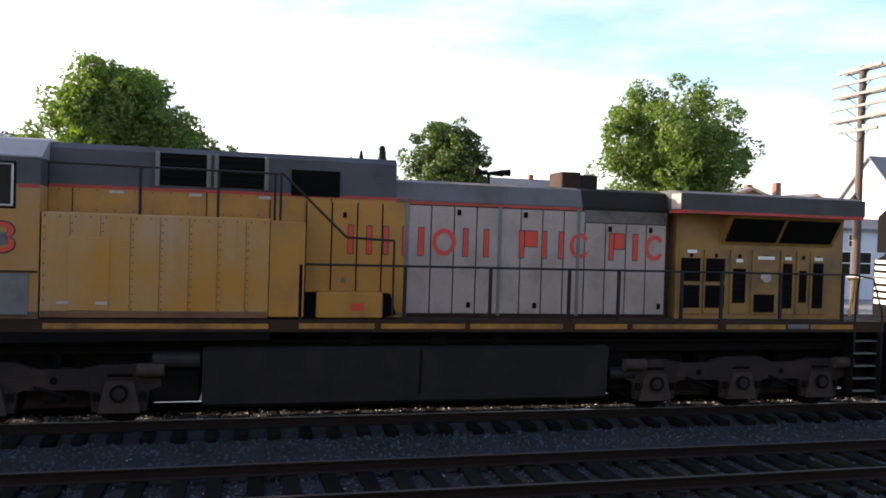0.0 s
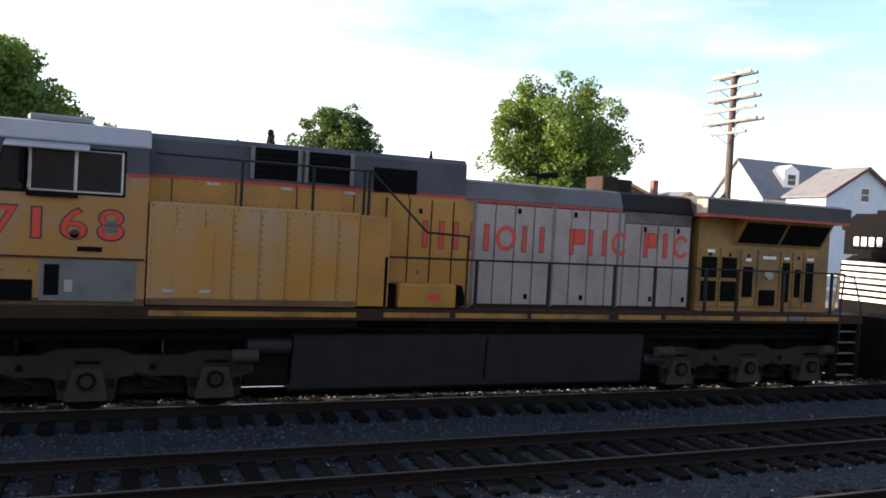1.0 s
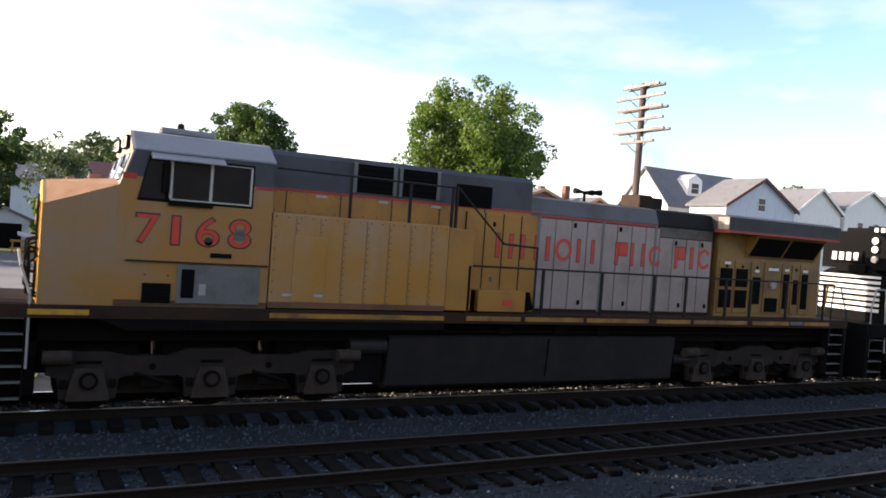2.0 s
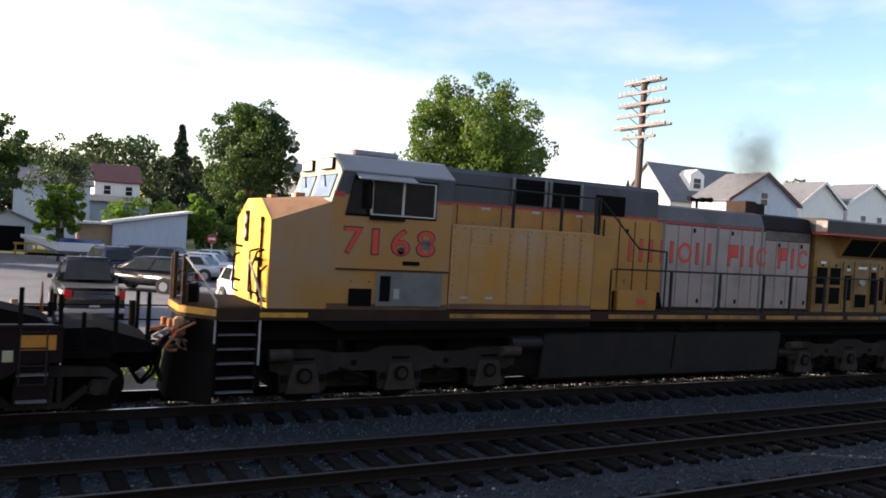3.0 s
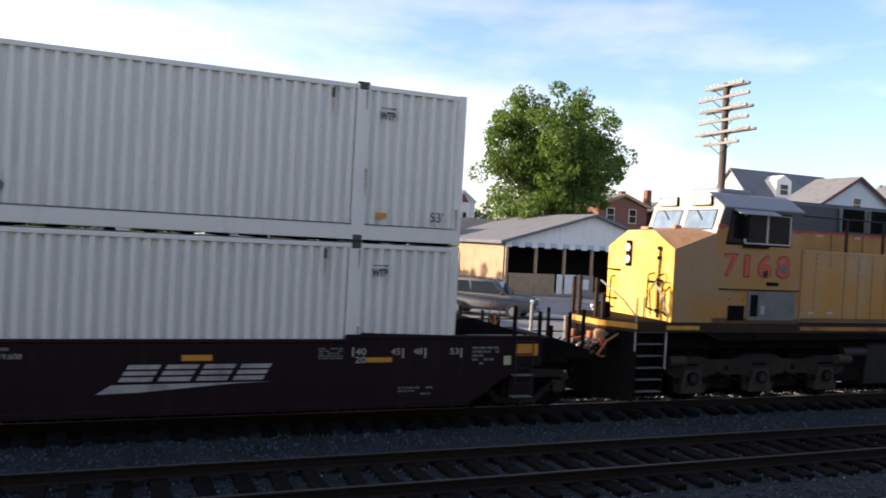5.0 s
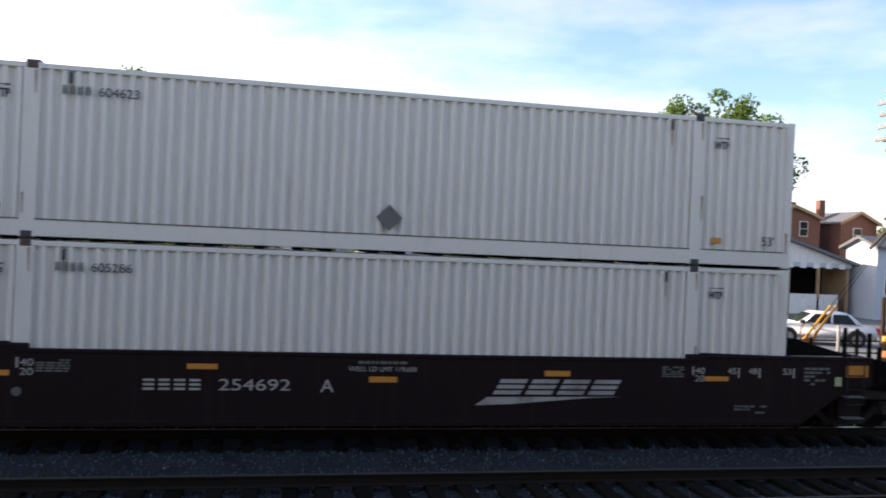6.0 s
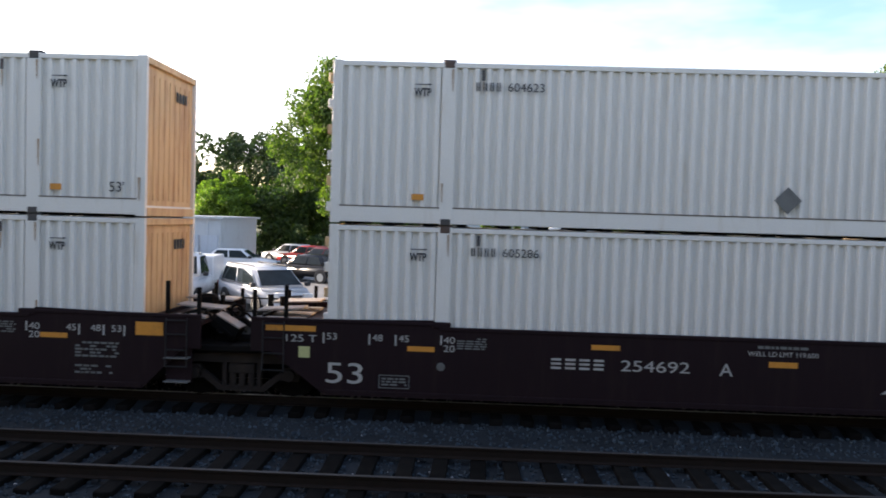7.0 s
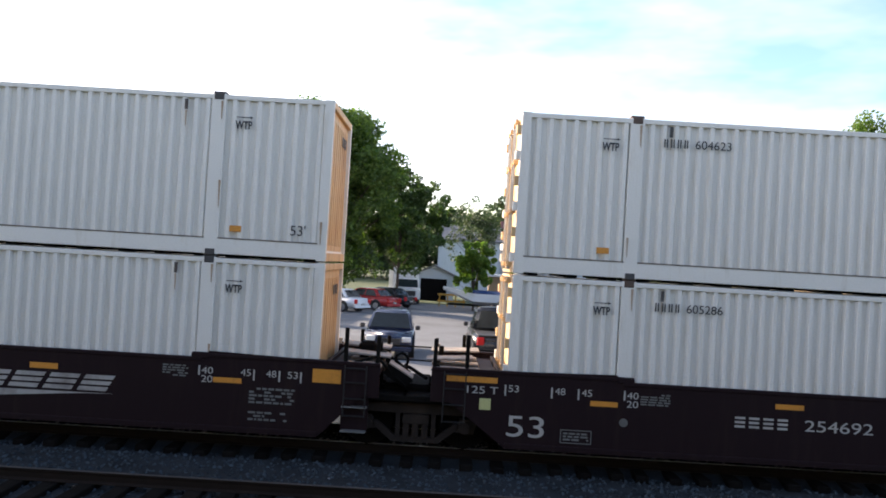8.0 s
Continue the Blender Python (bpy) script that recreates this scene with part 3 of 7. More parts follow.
def end_gear(root, e, sgn, coupled):
    """Walkway plates, slack gear and pipework on a car's end."""
    y = -1.44
    if coupled:
        outline = [(e, 1.44), (e + 0.55, 1.46), (e + 1.42, 1.2), (e + 1.42, 1.02), (e, 1.02)]
        part("end_platform", prism(bmesh.new(), outline, -0.95, 0.95, "y"), UNDER, root, "black end platform with sloping gusset")
        part("platform_skirt", B(e, e + 0.75, -1.2, 1.2, 0.98, 1.06), UNDER, root)
        for dx, top, yy in ((0.8, 2.02, -1.15), (1.36, 2.05, -0.8), (1.36, 1.95, 0.7), (0.3, 1.75, -1.25)):
            part("end_post", B(e + dx - 0.035, e + dx + 0.035, yy - 0.035, yy + 0.035, 1.04, top, bevel=0.01), UNDER, root, "dark upright steel post")
        # This post's pale colour stands in for the sun on it.
        part("end_post", B(e + 0.98, e + 1.04, 0.85, 0.91, 1.2, 2.0, bevel=0.01), PALE_RAIL, root, "upright steel post coloured pale as sunlit")
        cover = prism(bmesh.new(), [(e - 1.75, 1.5), (e - 1.7, 1.78), (e - 1.3, 1.84), (e - 0.35, 1.6), (e - 0.2, 1.5)], -0.75, 0.35, "y")
        part("end_cover", cover, UNDER, root, "sloping dark end cover")
        for k, (yy, low) in enumerate(((-0.7, 0.42), (-0.35, 0.36), (0.3, 0.45), (0.65, 0.38))):
            hose = pipe(bmesh.new(), [(e + 0.9, yy, 1.05), (e + 1.1, yy, 0.72), (e + 1.32, yy + 0.05, low), (e + 1.5, yy, 0.6), (e + 1.58, yy, 0.95)], 0.028, 7)
            part("air_hose", hose, BLACK, root)
        part("drawbar", B(e + 0.6, e + 1.5, -0.22, 0.22, 0.62, 1.03, bevel=0.04), UNDER, root, "black drawbar")
        return
    part("articulation", B(min(e, e + sgn * 0.5), max(e, e + sgn * 0.5), -0.75, 0.75, 0.5, 1.12, bevel=0.06), UNDER, root, "heavy black articulated joint")
    part("side_bearing", B(min(e - sgn * 0.35, e + sgn * 0.5), max(e - sgn * 0.35, e + sgn * 0.5), -1.3, 1.3, 0.88, 1.0, bevel=0.02), UNDER, root)
    part("walkway", prism(bmesh.new(), [(e - sgn * 0.75, 1.62), (e + sgn * 0.12, 1.56), (e + sgn * 0.12, 1.59), (e - sgn * 0.75, 1.65)], -0.62, -0.1, "y"), DECK, root, "pale worn walkway plate")
    part("walkway", prism(bmesh.new(), [(e - sgn * 0.9, 1.66), (e + sgn * 0.05, 1.62), (e + sgn * 0.05, 1.65), (e - sgn * 0.9, 1.69)], 0.3, 0.95, "y"), DECK, root, "pale worn walkway plate")
    if sgn < 0:
        return
    part("slack_box", prism(bmesh.new(), [(e + sgn * 0.02, 1.32), (e + sgn * 0.12, 1.5), (e + sgn * 0.56, 1.25), (e + sgn * 0.46, 1.05)], -0.95, -0.55, "y"), UNDER, root, "dark tilted brake gear box")
    part("gear_edge", prism(bmesh.new(), [(e + sgn * 0.12, 1.505), (e + sgn * 0.13, 1.525), (e + sgn * 0.57, 1.275), (e + sgn * 0.56, 1.255)], -0.96, -0.54, "y"), DECK, root, "worn pale box edge")
    ring = bmesh.new()
    for k in range(14):
        a0, a1 = 2 * math.pi * k / 14, 2 * math.pi * (k + 1) / 14
        rod(ring, (e + sgn * 0.32 + 0.12 * math.cos(a0), -0.3, 1.5 + 0.13 * math.sin(a0)), (e + sgn * 0.32 + 0.12 * math.cos(a1), -0.3, 1.5 + 0.13 * math.sin(a1)), 0.028, 6)
    part("hose_ring", ring, UNDER, root, "coiled black hose")
    for k, yy in enumerate((-1.0, -0.2, 0.25, 0.8)):
        line = pipe(bmesh.new(), [(e - sgn * 0.5, yy, 1.5), (e - sgn * 0.1, yy, 1.62 - 0.04 * k), (e + sgn * 0.2, yy + 0.08, 1.3), (e + sgn * 0.45, yy, 1.12)], 0.026, 7)
        part("brake_pipe", line, UNDER, root)
    part("brake_valve", B(min(e - sgn * 0.55, e - sgn * 0.2), max(e - sgn * 0.55, e - sgn * 0.2), 0.0, 0.28, 1.5, 1.78, bevel=0.06), UNDER, root)


def well_car(x, left_end, right_end, notch, bogies, label, number, right_coupler):
    root = thing("well_car", pose(x, TRACK, 0), label, "well car", "articulated well cars")
    y = -1.44
    low, mid, high = 0.2, 1.48, 1.60
    l, r = left_end, right_end
    outline = [(l, 0.95), (l + 0.35, 0.95), (l + 1.35, low), (r - notch, low), (r - 0.3 * notch, 0.95), (r, 0.95), (r, high - 0.08), (6.15, high), (6.05, mid), (-6.05, mid), (-6.15, high), (l, high - 0.08)]
    for s in (-1, 1):
        a, b = (y, y + 0.05) if s < 0 else (1.39, 1.44)
        side = part("side_sill", prism(bmesh.new(), outline, a, b, "y"), WELL, root, "dark oxide-brown side plate")
        chord = bmesh.new()
        yo = y - 0.02 if s < 0 else 1.36
        box(chord, -6.05, 6.05, yo, yo + 0.1, mid - 0.06, mid + 0.004, bevel=0.01)
        box(chord, l + 1.35, r - notch, yo, yo + 0.1, low - 0.004, low + 0.1, bevel=0.01)
        box(chord, l, -6.12, yo, yo + 0.1, high - 0.10, high - 0.04, bevel=0.01)
        box(chord, 6.12, r, yo, yo + 0.1, high - 0.10, high - 0.04, bevel=0.01)
        for px in (-6.0, 6.0):
            box(chord, px - 0.16, px + 0.16, yo, yo + 0.1, mid - 0.02, mid + 0.09, bevel=0.02)
        part("chord", chord, WELL, root)
    part("well_floor", B(l + 1.4, r - notch - 0.05, -1.38, 1.38, 0.2, 0.33), WELL, root)
    for e, sgn in ((l, -1), (r, 1)):
        deck = bmesh.new()
        a, b = (e, -8.25) if sgn < 0 else (8.25, e)
        box(deck, a, b, -1.38, 1.38, 1.36, 1.44)
        part("end_deck", deck, WELL, root)
        for k in range(3):
            yy = -1.2 + k * 0.85
            bd = bmesh.new()
            box(bd, a - 0.02 + (0.3 if sgn > 0 else 0), b - (0.3 if sgn < 0 else 0), yy, yy + 0.42, 1.452, 1.50, bevel=0.01)
            part("deck_board", bd, DECK, root, "pale worn deck grating")
        part("bulkhead", B(min(sgn * 8.18, sgn * 8.24), max(sgn * 8.18, sgn * 8.24), -1.3, 1.3, 0.35, 1.5), WELL, root)
        part("centre_sill", B(min(e, sgn * 8.0), max(e, sgn * 8.0), -0.55, 0.55, 0.62, 1.36), UNDER, root, "black centre sill")
        # Added black box that hides the lit ground beyond the car's end.
        part("end_gap_fill", B(min(e, sgn * 8.3), max(e, sgn * 8.3), 0.9, 1.3, 0.35, 1.36), UNDER, root)
        # ladder and grab irons at the corner
        lad = bmesh.new()
        lx = e - sgn * 0.42
        for zz in (0.62, 0.92, 1.2, 1.45):
            rod(lad, (lx - 0.19, y - 0.06, zz), (lx + 0.19, y - 0.06, zz), 0.014, 6)
        for dx in (-0.19, 0.19):
            rod(lad, (lx + dx, y - 0.06, 0.6), (lx + dx, y - 0.06, 1.5), 0.014, 6)
        part("ladder", lad, RAIL_GREY, root, "thin grey step irons")
        for zz in (0.33, 0.76) if sgn > 0 else ():
            part("tread", B(lx - 0.22, lx + 0.22, y - 0.07, y + 0.1, zz, zz + 0.02), PANEL_GREY, root, "worn step tread")
        if sgn > 0:
            part("step_plate", B(lx - 0.24, lx + 0.24, y + 0.1, y + 0.13, 0.3, 1.36), WELL, root, "dark plate behind the steps")
        for dx, top in ((0.05, 2.05), (0.62, 2.15)):
            part("end_post", B(e - sgn * dx - 0.035, e - sgn * dx + 0.035, y + 0.02, y + 0.09, 1.4, top, bevel=0.01), UNDER, root, "dark upright steel post")
            part("end_post", B(e - sgn * dx - 0.035, e - sgn * dx + 0.035, 1.3, 1.37, 1.4, top - 0.25, bevel=0.01), UNDER, root, "dark upright steel post")
        hose = bmesh.new()
        pipe(hose, [(e - sgn * 0.3, -0.5, 1.3), (e, -0.55, 1.12), (e + sgn * 0.3, -0.5, 1.0), (e + sgn * 0.55, -0.4, 1.12)], 0.03, 8)
        part("air_hose", hose, BLACK, root)
        junk = bmesh.new()
        box(junk, e - sgn * 0.25 - 0.15, e - sgn * 0.25 + 0.15, -0.35, 0.35, 1.0, 1.35, bevel=0.03)
        rod(junk, (e - sgn * 0.1, -0.9, 1.5), (e - sgn * 0.1, 0.9, 1.5), 0.04, 8)
        box(junk, min(e, e + sgn * 0.55), max(e, e + sgn * 0.55), -0.16, 0.16, 0.72, 1.02, bevel=0.04)
        rod(junk, (e + sgn * 0.1, -0.75, 1.25), (e + sgn * 0.45, -0.3, 1.38), 0.035, 8)
        rod(junk, (e - sgn * 0.15, 0.3, 1.44), (e - sgn * 0.15, 0.3, 1.75), 0.05, 8)
        part("drawgear", junk, UNDER, root, "dark coupling and brake gear")
        wheel = bmesh.new()
        n = 18
        for k in range(n):
            a0, a1 = 2 * math.pi * k / n, 2 * math.pi * (k + 1) / n
            rod(wheel, (e - sgn * 0.3, 0.2 + 0.26 * math.cos(a0), 1.85 + 0.26 * math.sin(a0)), (e - sgn * 0.3, 0.2 + 0.26 * math.cos(a1), 1.85 + 0.26 * math.sin(a1)), 0.014, 5)
        end_gear(root, e, sgn, right_coupler and sgn > 0)
        if right_coupler and sgn > 0:
            rod(wheel, (e - sgn * 0.3, 0.2, 1.44), (e - sgn * 0.3, 0.2, 1.85), 0.03, 6)
            part("brake_wheel", wheel, RUSTY, root)
        else:
            wheel.free()
    for bx in bogies:
        bogie(root, bx, (-0.88, 0.88))
    yd = y - 0.026

    def bar(x0, x1, z0, z1, mat=AMBER, nm="reflector", lb="amber reflector strip"):
        part(nm, B(x0, x1, yd + 0.02, yd + 0.0285, z0, z1), mat, root, lb)
    ys = yd + 0.022
    bar(-9.15, -8.25, 1.33, 1.43)
    bar(-6.6, -6.12, 1.04, 1.13)
    bar(-3.35, -2.85, 1.18, 1.27)
    bar(-0.25, 0.25, 0.98, 1.08)
    bar(3.0, 3.5, 1.12, 1.22)
    bar(6.25, 6.75, 1.06, 1.15)
    bar(9.35 if right_coupler else 8.0, 9.85 if right_coupler else 8.5, 1.16, 1.40)
    bar(-8.55, -8.35, 0.86, 1.06, surface("pale_yellow_tag", (0.45, 0.45, 0.2), 0.7), "tag", "faded yellow tag")
    if right_coupler:
        bar(9.1, 9.25, 0.98, 1.16, surface("pale_yellow_card", (0.4, 0.42, 0.25), 0.7), "tag", "faded yellow tag")
    writing("stencil", "125 T", 0.185, LETTER, root, -8.78, ys, 1.14, 0.55)
    for mx, tx in ((-8.12, "53"), (-7.3, "48"), (-6.83, "45"), (6.95, "45"), (7.4, "48"), (8.15 if right_coupler else 7.78, "53")):
        writing("stencil", tx, 0.17, LETTER, root, mx + 0.07 if mx < 0 else mx - 0.22, ys, 1.2, 0.18)
        bar(mx, mx + 0.03, 1.13, 1.32, LETTER, "stencil_bar", "")
    for mx in (-6.02, 5.98):
        writing("stencil", "40", 0.17, LETTER, root, mx + 0.06, ys, 1.2, 0.2)
        writing("stencil", "20", 0.17, LETTER, root, mx + 0.06, ys, 1.05, 0.2)
        bar(mx, mx + 0.03, 1.17, 1.34, LETTER, "stencil_bar", "")
    bars_block(root, -5.72, -5.2, 1.1, 1.32, 5, ys, PANEL_GREY)
    bars_block(root, 5.35, 5.8, 1.12, 1.34, 5, ys, PANEL_GREY)
    bars_block(root, 8.4, 9.0, 0.98, 1.36, 5, ys, PANEL_GREY, density=0.7) if right_coupler else bars_block(root, 6.9, 7.7, 0.72, 1.02, 5, ys, PANEL_GREY, density=0.7)
    bars_block(root, 6.9, 7.6, 0.42, 0.6, 3, ys, PANEL_GREY, density=0.6)
    writing("stencil", "53", 0.53, LETTER, root, -8.05, ys, 0.42, 0.66)
    box_bm = bmesh.new()
    for x0, x1, z0, z1 in ((-7.1, -6.55, 0.36, 0.375), (-7.1, -6.55, 0.585, 0.6), (-7.1, -7.085, 0.375, 0.585), (-6.565, -6.55, 0.375, 0.585)):
        box(box_bm, x0, x1, ys - 0.002, ys + 0.003, z0, z1)
    part("stencil_box", box_bm, PANEL_GREY, root)
    bars_block(root, -7.05, -6.6, 0.4, 0.56, 3, ys, PANEL_GREY)
    ring = bmesh.new()
    rod(ring, (-6.0, ys + 0.004, 0.78), (-6.0, ys - 0.002, 0.78), 0.075, 16)
    part("stencil_disc", ring, PANEL_GREY, root)
    for k in range(4):
        for dz in (0.0, 0.075, 0.15):
            mark = box(bmesh.new(), -4.05 + k * 0.25, -3.87 + k * 0.25, ys - 0.002, ys + 0.002, 0.82 + dz, 0.86 + dz)
            part("owner_mark", mark, LETTER, root, "pale owner code bar")
    writing("stencil", number, 0.28, LETTER, root, -2.82, ys, 0.82, 1.2)
    writing("stencil", "A", 0.32, LETTER, root, -1.1, ys, 0.8, 0.23)
    writing("stencil", "WELL LD LMT 119,600", 0.12, LETTER, root, -0.62, ys, 1.16, 1.22)
    bars_block(root, -0.45, 0.45, 1.29, 1.37, 1, ys, PANEL_GREY)
    logo_shapes(root, 2.02, 0.78, 2.45, 0.28, ys)
    return on_train(root)


well_car(A_X, -9.42, 9.95, 1.6, (-9.66, 9.62), "dark brown steel well car carrying two stacked containers", "254692", True)
well_car(D_X, -9.42, 9.18, 1.05, (-9.66,), "dark brown steel well car trailing behind another", "254692", False)


# ---- locomotives ----
def ladder_steps(parent, x0, x1, y, z0, z1, n, mat=PANEL_GREY):
    side = bmesh.new()
    for xx in (x0 - 0.05, x1 + 0.02):
        box(side, xx, xx + 0.03, y, y + 0.30, z0 - 0.02, z1, bevel=0.005)
    box(side, x0, x1, y + 0.27, y + 0.30, z0, z1)
    well = part("step_well", side, UNDER, parent, "dark recessed step well")
    for k in range(n):
        z = z0 + (z1 - z0) * k / (n - 1) - 0.02
        part("step", B(x0 - 0.02, x1 + 0.02, y - 0.02, y + 0.16, z, z + 0.018), mat, well, "thin worn metal step")


def loco_truck(parent, axles):
    a, m, c = axles
    out = [(a - 0.66, 0.64), (a - 0.66, 0.92), (a - 0.45, 1.02), (a + 0.3, 1.02), (a + 0.62, 0.95), (m - 0.75, 0.95), (m - 0.45, 1.07), (m + 0.45, 1.07), (m + 0.75, 0.95), (c - 0.62, 0.95), (c - 0.3, 1.02), (c + 0.45, 1.02), (c + 0.66, 0.92), (c + 0.66, 0.64),
           (c + 0.48, 0.58), (c + 0.44, 0.22), (c - 0.44, 0.22), (c - 0.48, 0.56), (c - 0.58, 0.60), (m + 0.58, 0.60), (m + 0.48, 0.56), (m + 0.44, 0.22), (m - 0.44, 0.22), (m - 0.48, 0.56), (m - 0.58, 0.60), (a + 0.58, 0.60), (a + 0.48, 0.56), (a + 0.44, 0.22), (a - 0.44, 0.22), (a - 0.48, 0.58)]
    bm = bmesh.new()
    for y in (-0.98, 0.86):
        prism(bm, out, y, y + 0.12, "y")
    box(bm, a - 0.5, c + 0.5, -0.6, 0.6, 0.22, 0.72)
    frame_ob = part("truck_frame", bm, TRUCK, parent, "dusty grey-black three-axle truck frame")
    for x in axles:
        for s in (-0.72, 0.72):
            w = bmesh.new()
            rod(w, (x, s - 0.065, 0.533), (x, s + 0.065, 0.533), 0.533, 32)
            rod(w, (x, s * 0.92 - 0.02, 0.533), (x, s * 0.92 + 0.02, 0.533), 0.56, 32)
            part("wheel", w, UNDER, frame_ob, "grimy steel wheel")
        jb = bmesh.new()
        prism(jb, [(x - 0.34, 0.2), (x - 0.32, 0.34), (x - 0.22, 0.74), (x + 0.22, 0.74), (x + 0.32, 0.34), (x + 0.34, 0.2)], -1.04, -0.975, "y")
        part("journal_box", jb, DUSTY, frame_ob, "dust-caked axle box")
        cap = bmesh.new()
        rod(cap, (x, -1.09, 0.54), (x, -1.03, 0.54), 0.15, 20)
        part("bearing_cap", cap, UNDER, frame_ob, "round axle bearing cap")
        part("cap_hub", rod(bmesh.new(), (x, -1.105, 0.54), (x, -1.085, 0.54), 0.10, 18), TRUCK, frame_ob)
        # Motor casing, sized to black out the gap above the truck.
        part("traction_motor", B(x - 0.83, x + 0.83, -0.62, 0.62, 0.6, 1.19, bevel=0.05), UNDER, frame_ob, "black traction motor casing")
        pad = bmesh.new()
        box(pad, x - 0.2, x + 0.2, -1.0, -0.97, 0.82, 0.87, bevel=0.01)
        part("lift_pad", pad, BLACK, frame_ob)
    for x in ((a + m) / 2, (m + c) / 2):
        # Black disc paints the shade of a hole.
        part("hole_shade_disc", rod(bmesh.new(), (x, -0.99, 0.76), (x, -0.97, 0.76), 0.06, 14), BLACK, frame_ob)
        br = bmesh.new()
        rod(br, (x - 0.3, -1.02, 0.66), (x + 0.32, -1.02, 0.46), 0.03, 6)
        box(br, x - 0.18, x + 0.18, -1.0, -0.9, 0.38, 0.56, bevel=0.03)
        part("brake_rigging", br, UNDER, frame_ob)
    for x in (a - 0.5, c + 0.5):
        part("brake_cylinder", rod(bmesh.new(), (x - 0.22, -1.06, 0.94), (x + 0.22, -1.06, 0.94), 0.12, 14), DUSTY, frame_ob, "dusty brake cylinder")
    for x in axles:
        part("spring_seat", B(x - 0.44, x - 0.33, -1.03, -0.985, 0.42, 0.56, bevel=0.01), UNDER, frame_ob)
        part("spring_seat", B(x + 0.33, x + 0.44, -1.03, -0.985, 0.42, 0.56, bevel=0.01), UNDER, frame_ob)


def grille(parent, x0, x1, z0, z1, y, n, name="grille", slat_mat=UNDER):
    back = part(name, B(x0, x1, y - 0.012, y + 0.01, z0, z1), BLACK, parent, "black ventilation grille")
    h = (z1 - z0) / n
    for k in range(n):
        part("slat", B(x0 + 0.01, x1 - 0.01, y - 0.024, y - 0.013, z0 + h * k + h * 0.2, z0 + h * k + h * 0.55), slat_mat, back)
    return back


def bolts(parent, pts, y, mat):
    bm = bmesh.new()
    for x, z in pts:
        rod(bm, (x, y - 0.010, z), (x, y + 0.004, z), 0.014, 6)
    ob = part("bolts", bm, mat, parent)
    tagged(ob, kind="stuff")


def yellow_locomotive():
    root = thing("locomotive", pose(0, TRACK, 0), "faded yellow and grey diesel locomotive with pale engine doors", "locomotive")
    yb, yh = -1.25, -0.75
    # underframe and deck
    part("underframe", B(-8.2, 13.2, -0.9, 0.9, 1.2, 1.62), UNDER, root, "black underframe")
    part("deck", prism(bmesh.new(), [(-7.9, -1.26), (-8.42, -0.55), (-8.42, 0.55), (-7.9, 1.26), (13.35, 1.26), (13.35, -1.26)], 1.62, 1.84, "z"), SILL, root, "grimy brown deck edge")
    part("deck_plate", prism(bmesh.new(), [(-7.86, -1.2), (-8.36, -0.53), (-8.36, 0.53), (-7.86, 1.2), (-7.02, 1.2), (-7.02, -1.2)], 1.842, 1.852, "z"), UNDER, root, "black worn tread plate on the front platform")
    for x0, x1 in ((0.95, 2.3), (2.42, 4.0), (4.1, 5.95), (6.2, 7.3), (7.42, 9.3), (9.5, 10.9), (11.5, 12.55)):
        part("edge_stripe", B(x0, x1, -1.268, -1.258, 1.68, 1.775), EDGE_YELLOW, root, "worn yellow reflective edge stripe")
    part("step_plate", B(10.95, 11.45, -1.27, -1.258, 1.69, 1.78), PANEL_GREY, root)
    part("edge_stripe", B(-3.2, 0.42, -1.268, -1.258, 1.675, 1.765), EDGE_YELLOW, root, "grimy yellow reflective edge stripe")
    part("edge_stripe", B(-7.12, -6.22, -1.268, -1.258, 1.675, 1.765), STRIPE_YELLOW, root, "worn yellow reflective edge stripe")
    for pts in ([(-7.905, -1.27), (-8.428, -0.555), (-8.422, -0.55), (-7.9, -1.264)], [(-8.428, -0.55), (-8.428, 0.55), (-8.421, 0.55), (-8.421, -0.55)]):
        part("edge_stripe", prism(bmesh.new(), pts, 1.69, 1.81, "z"), STRIPE_YELLOW, root, "yellow front platform edge")
    part("valance", prism(bmesh.new(), [(-6.1, 1.62), (0.45, 1.62), (0.45, 1.48), (-5.6, 1.42)], -1.24, -1.18, "y"), UNDER, root)
    # fuel tank
    tank = [(-1.0, 0.31), (-0.9, 0.235), (0.9, 0.235), (1.0, 0.31), (1.08, 1.28), (1.02, 1.33), (-1.02, 1.33), (-1.08, 1.28)]
    tk = part("fuel_tank", prism(bmesh.new(), tank, -0.68, 7.02, "x"), TANK, root, "long dark grimy fuel tank")
    for x in (3.2,):
        part("tank_strap", prism(bmesh.new(), [(-1.012, 0.42), (-1.0, 0.42), (-1.08, 1.28), (-1.092, 1.28)], x, x + 0.05, "x"), UNDER, tk)
    part("air_reservoir", rod(bmesh.new(), (-1.5, -0.95, 1.1), (-0.72, -0.95, 1.1), 0.16, 14), TANK, root)
    part("air_reservoir", rod(bmesh.new(), (7.1, -0.9, 0.75), (7.65, -0.9, 0.75), 0.13, 12), TANK, root)
    # Added black boxes keep the gaps beside the tank dark.
    part("underfloor_gap_fill", B(-1.55, -0.72, -0.95, 0.95, 0.36, 1.2, bevel=0.03), UNDER, root, "black box filling the gap under the floor")
    part("underfloor_gap_fill", B(7.05, 7.6, -0.8, 0.8, 0.4, 1.2, bevel=0.03), UNDER, root, "black box filling the gap under the floor")
    pp = bmesh.new()
    for z in (1.42, 1.52):
        rod(pp, (0.5, -1.0, z), (12.5, -1.0, z), 0.035, 8)
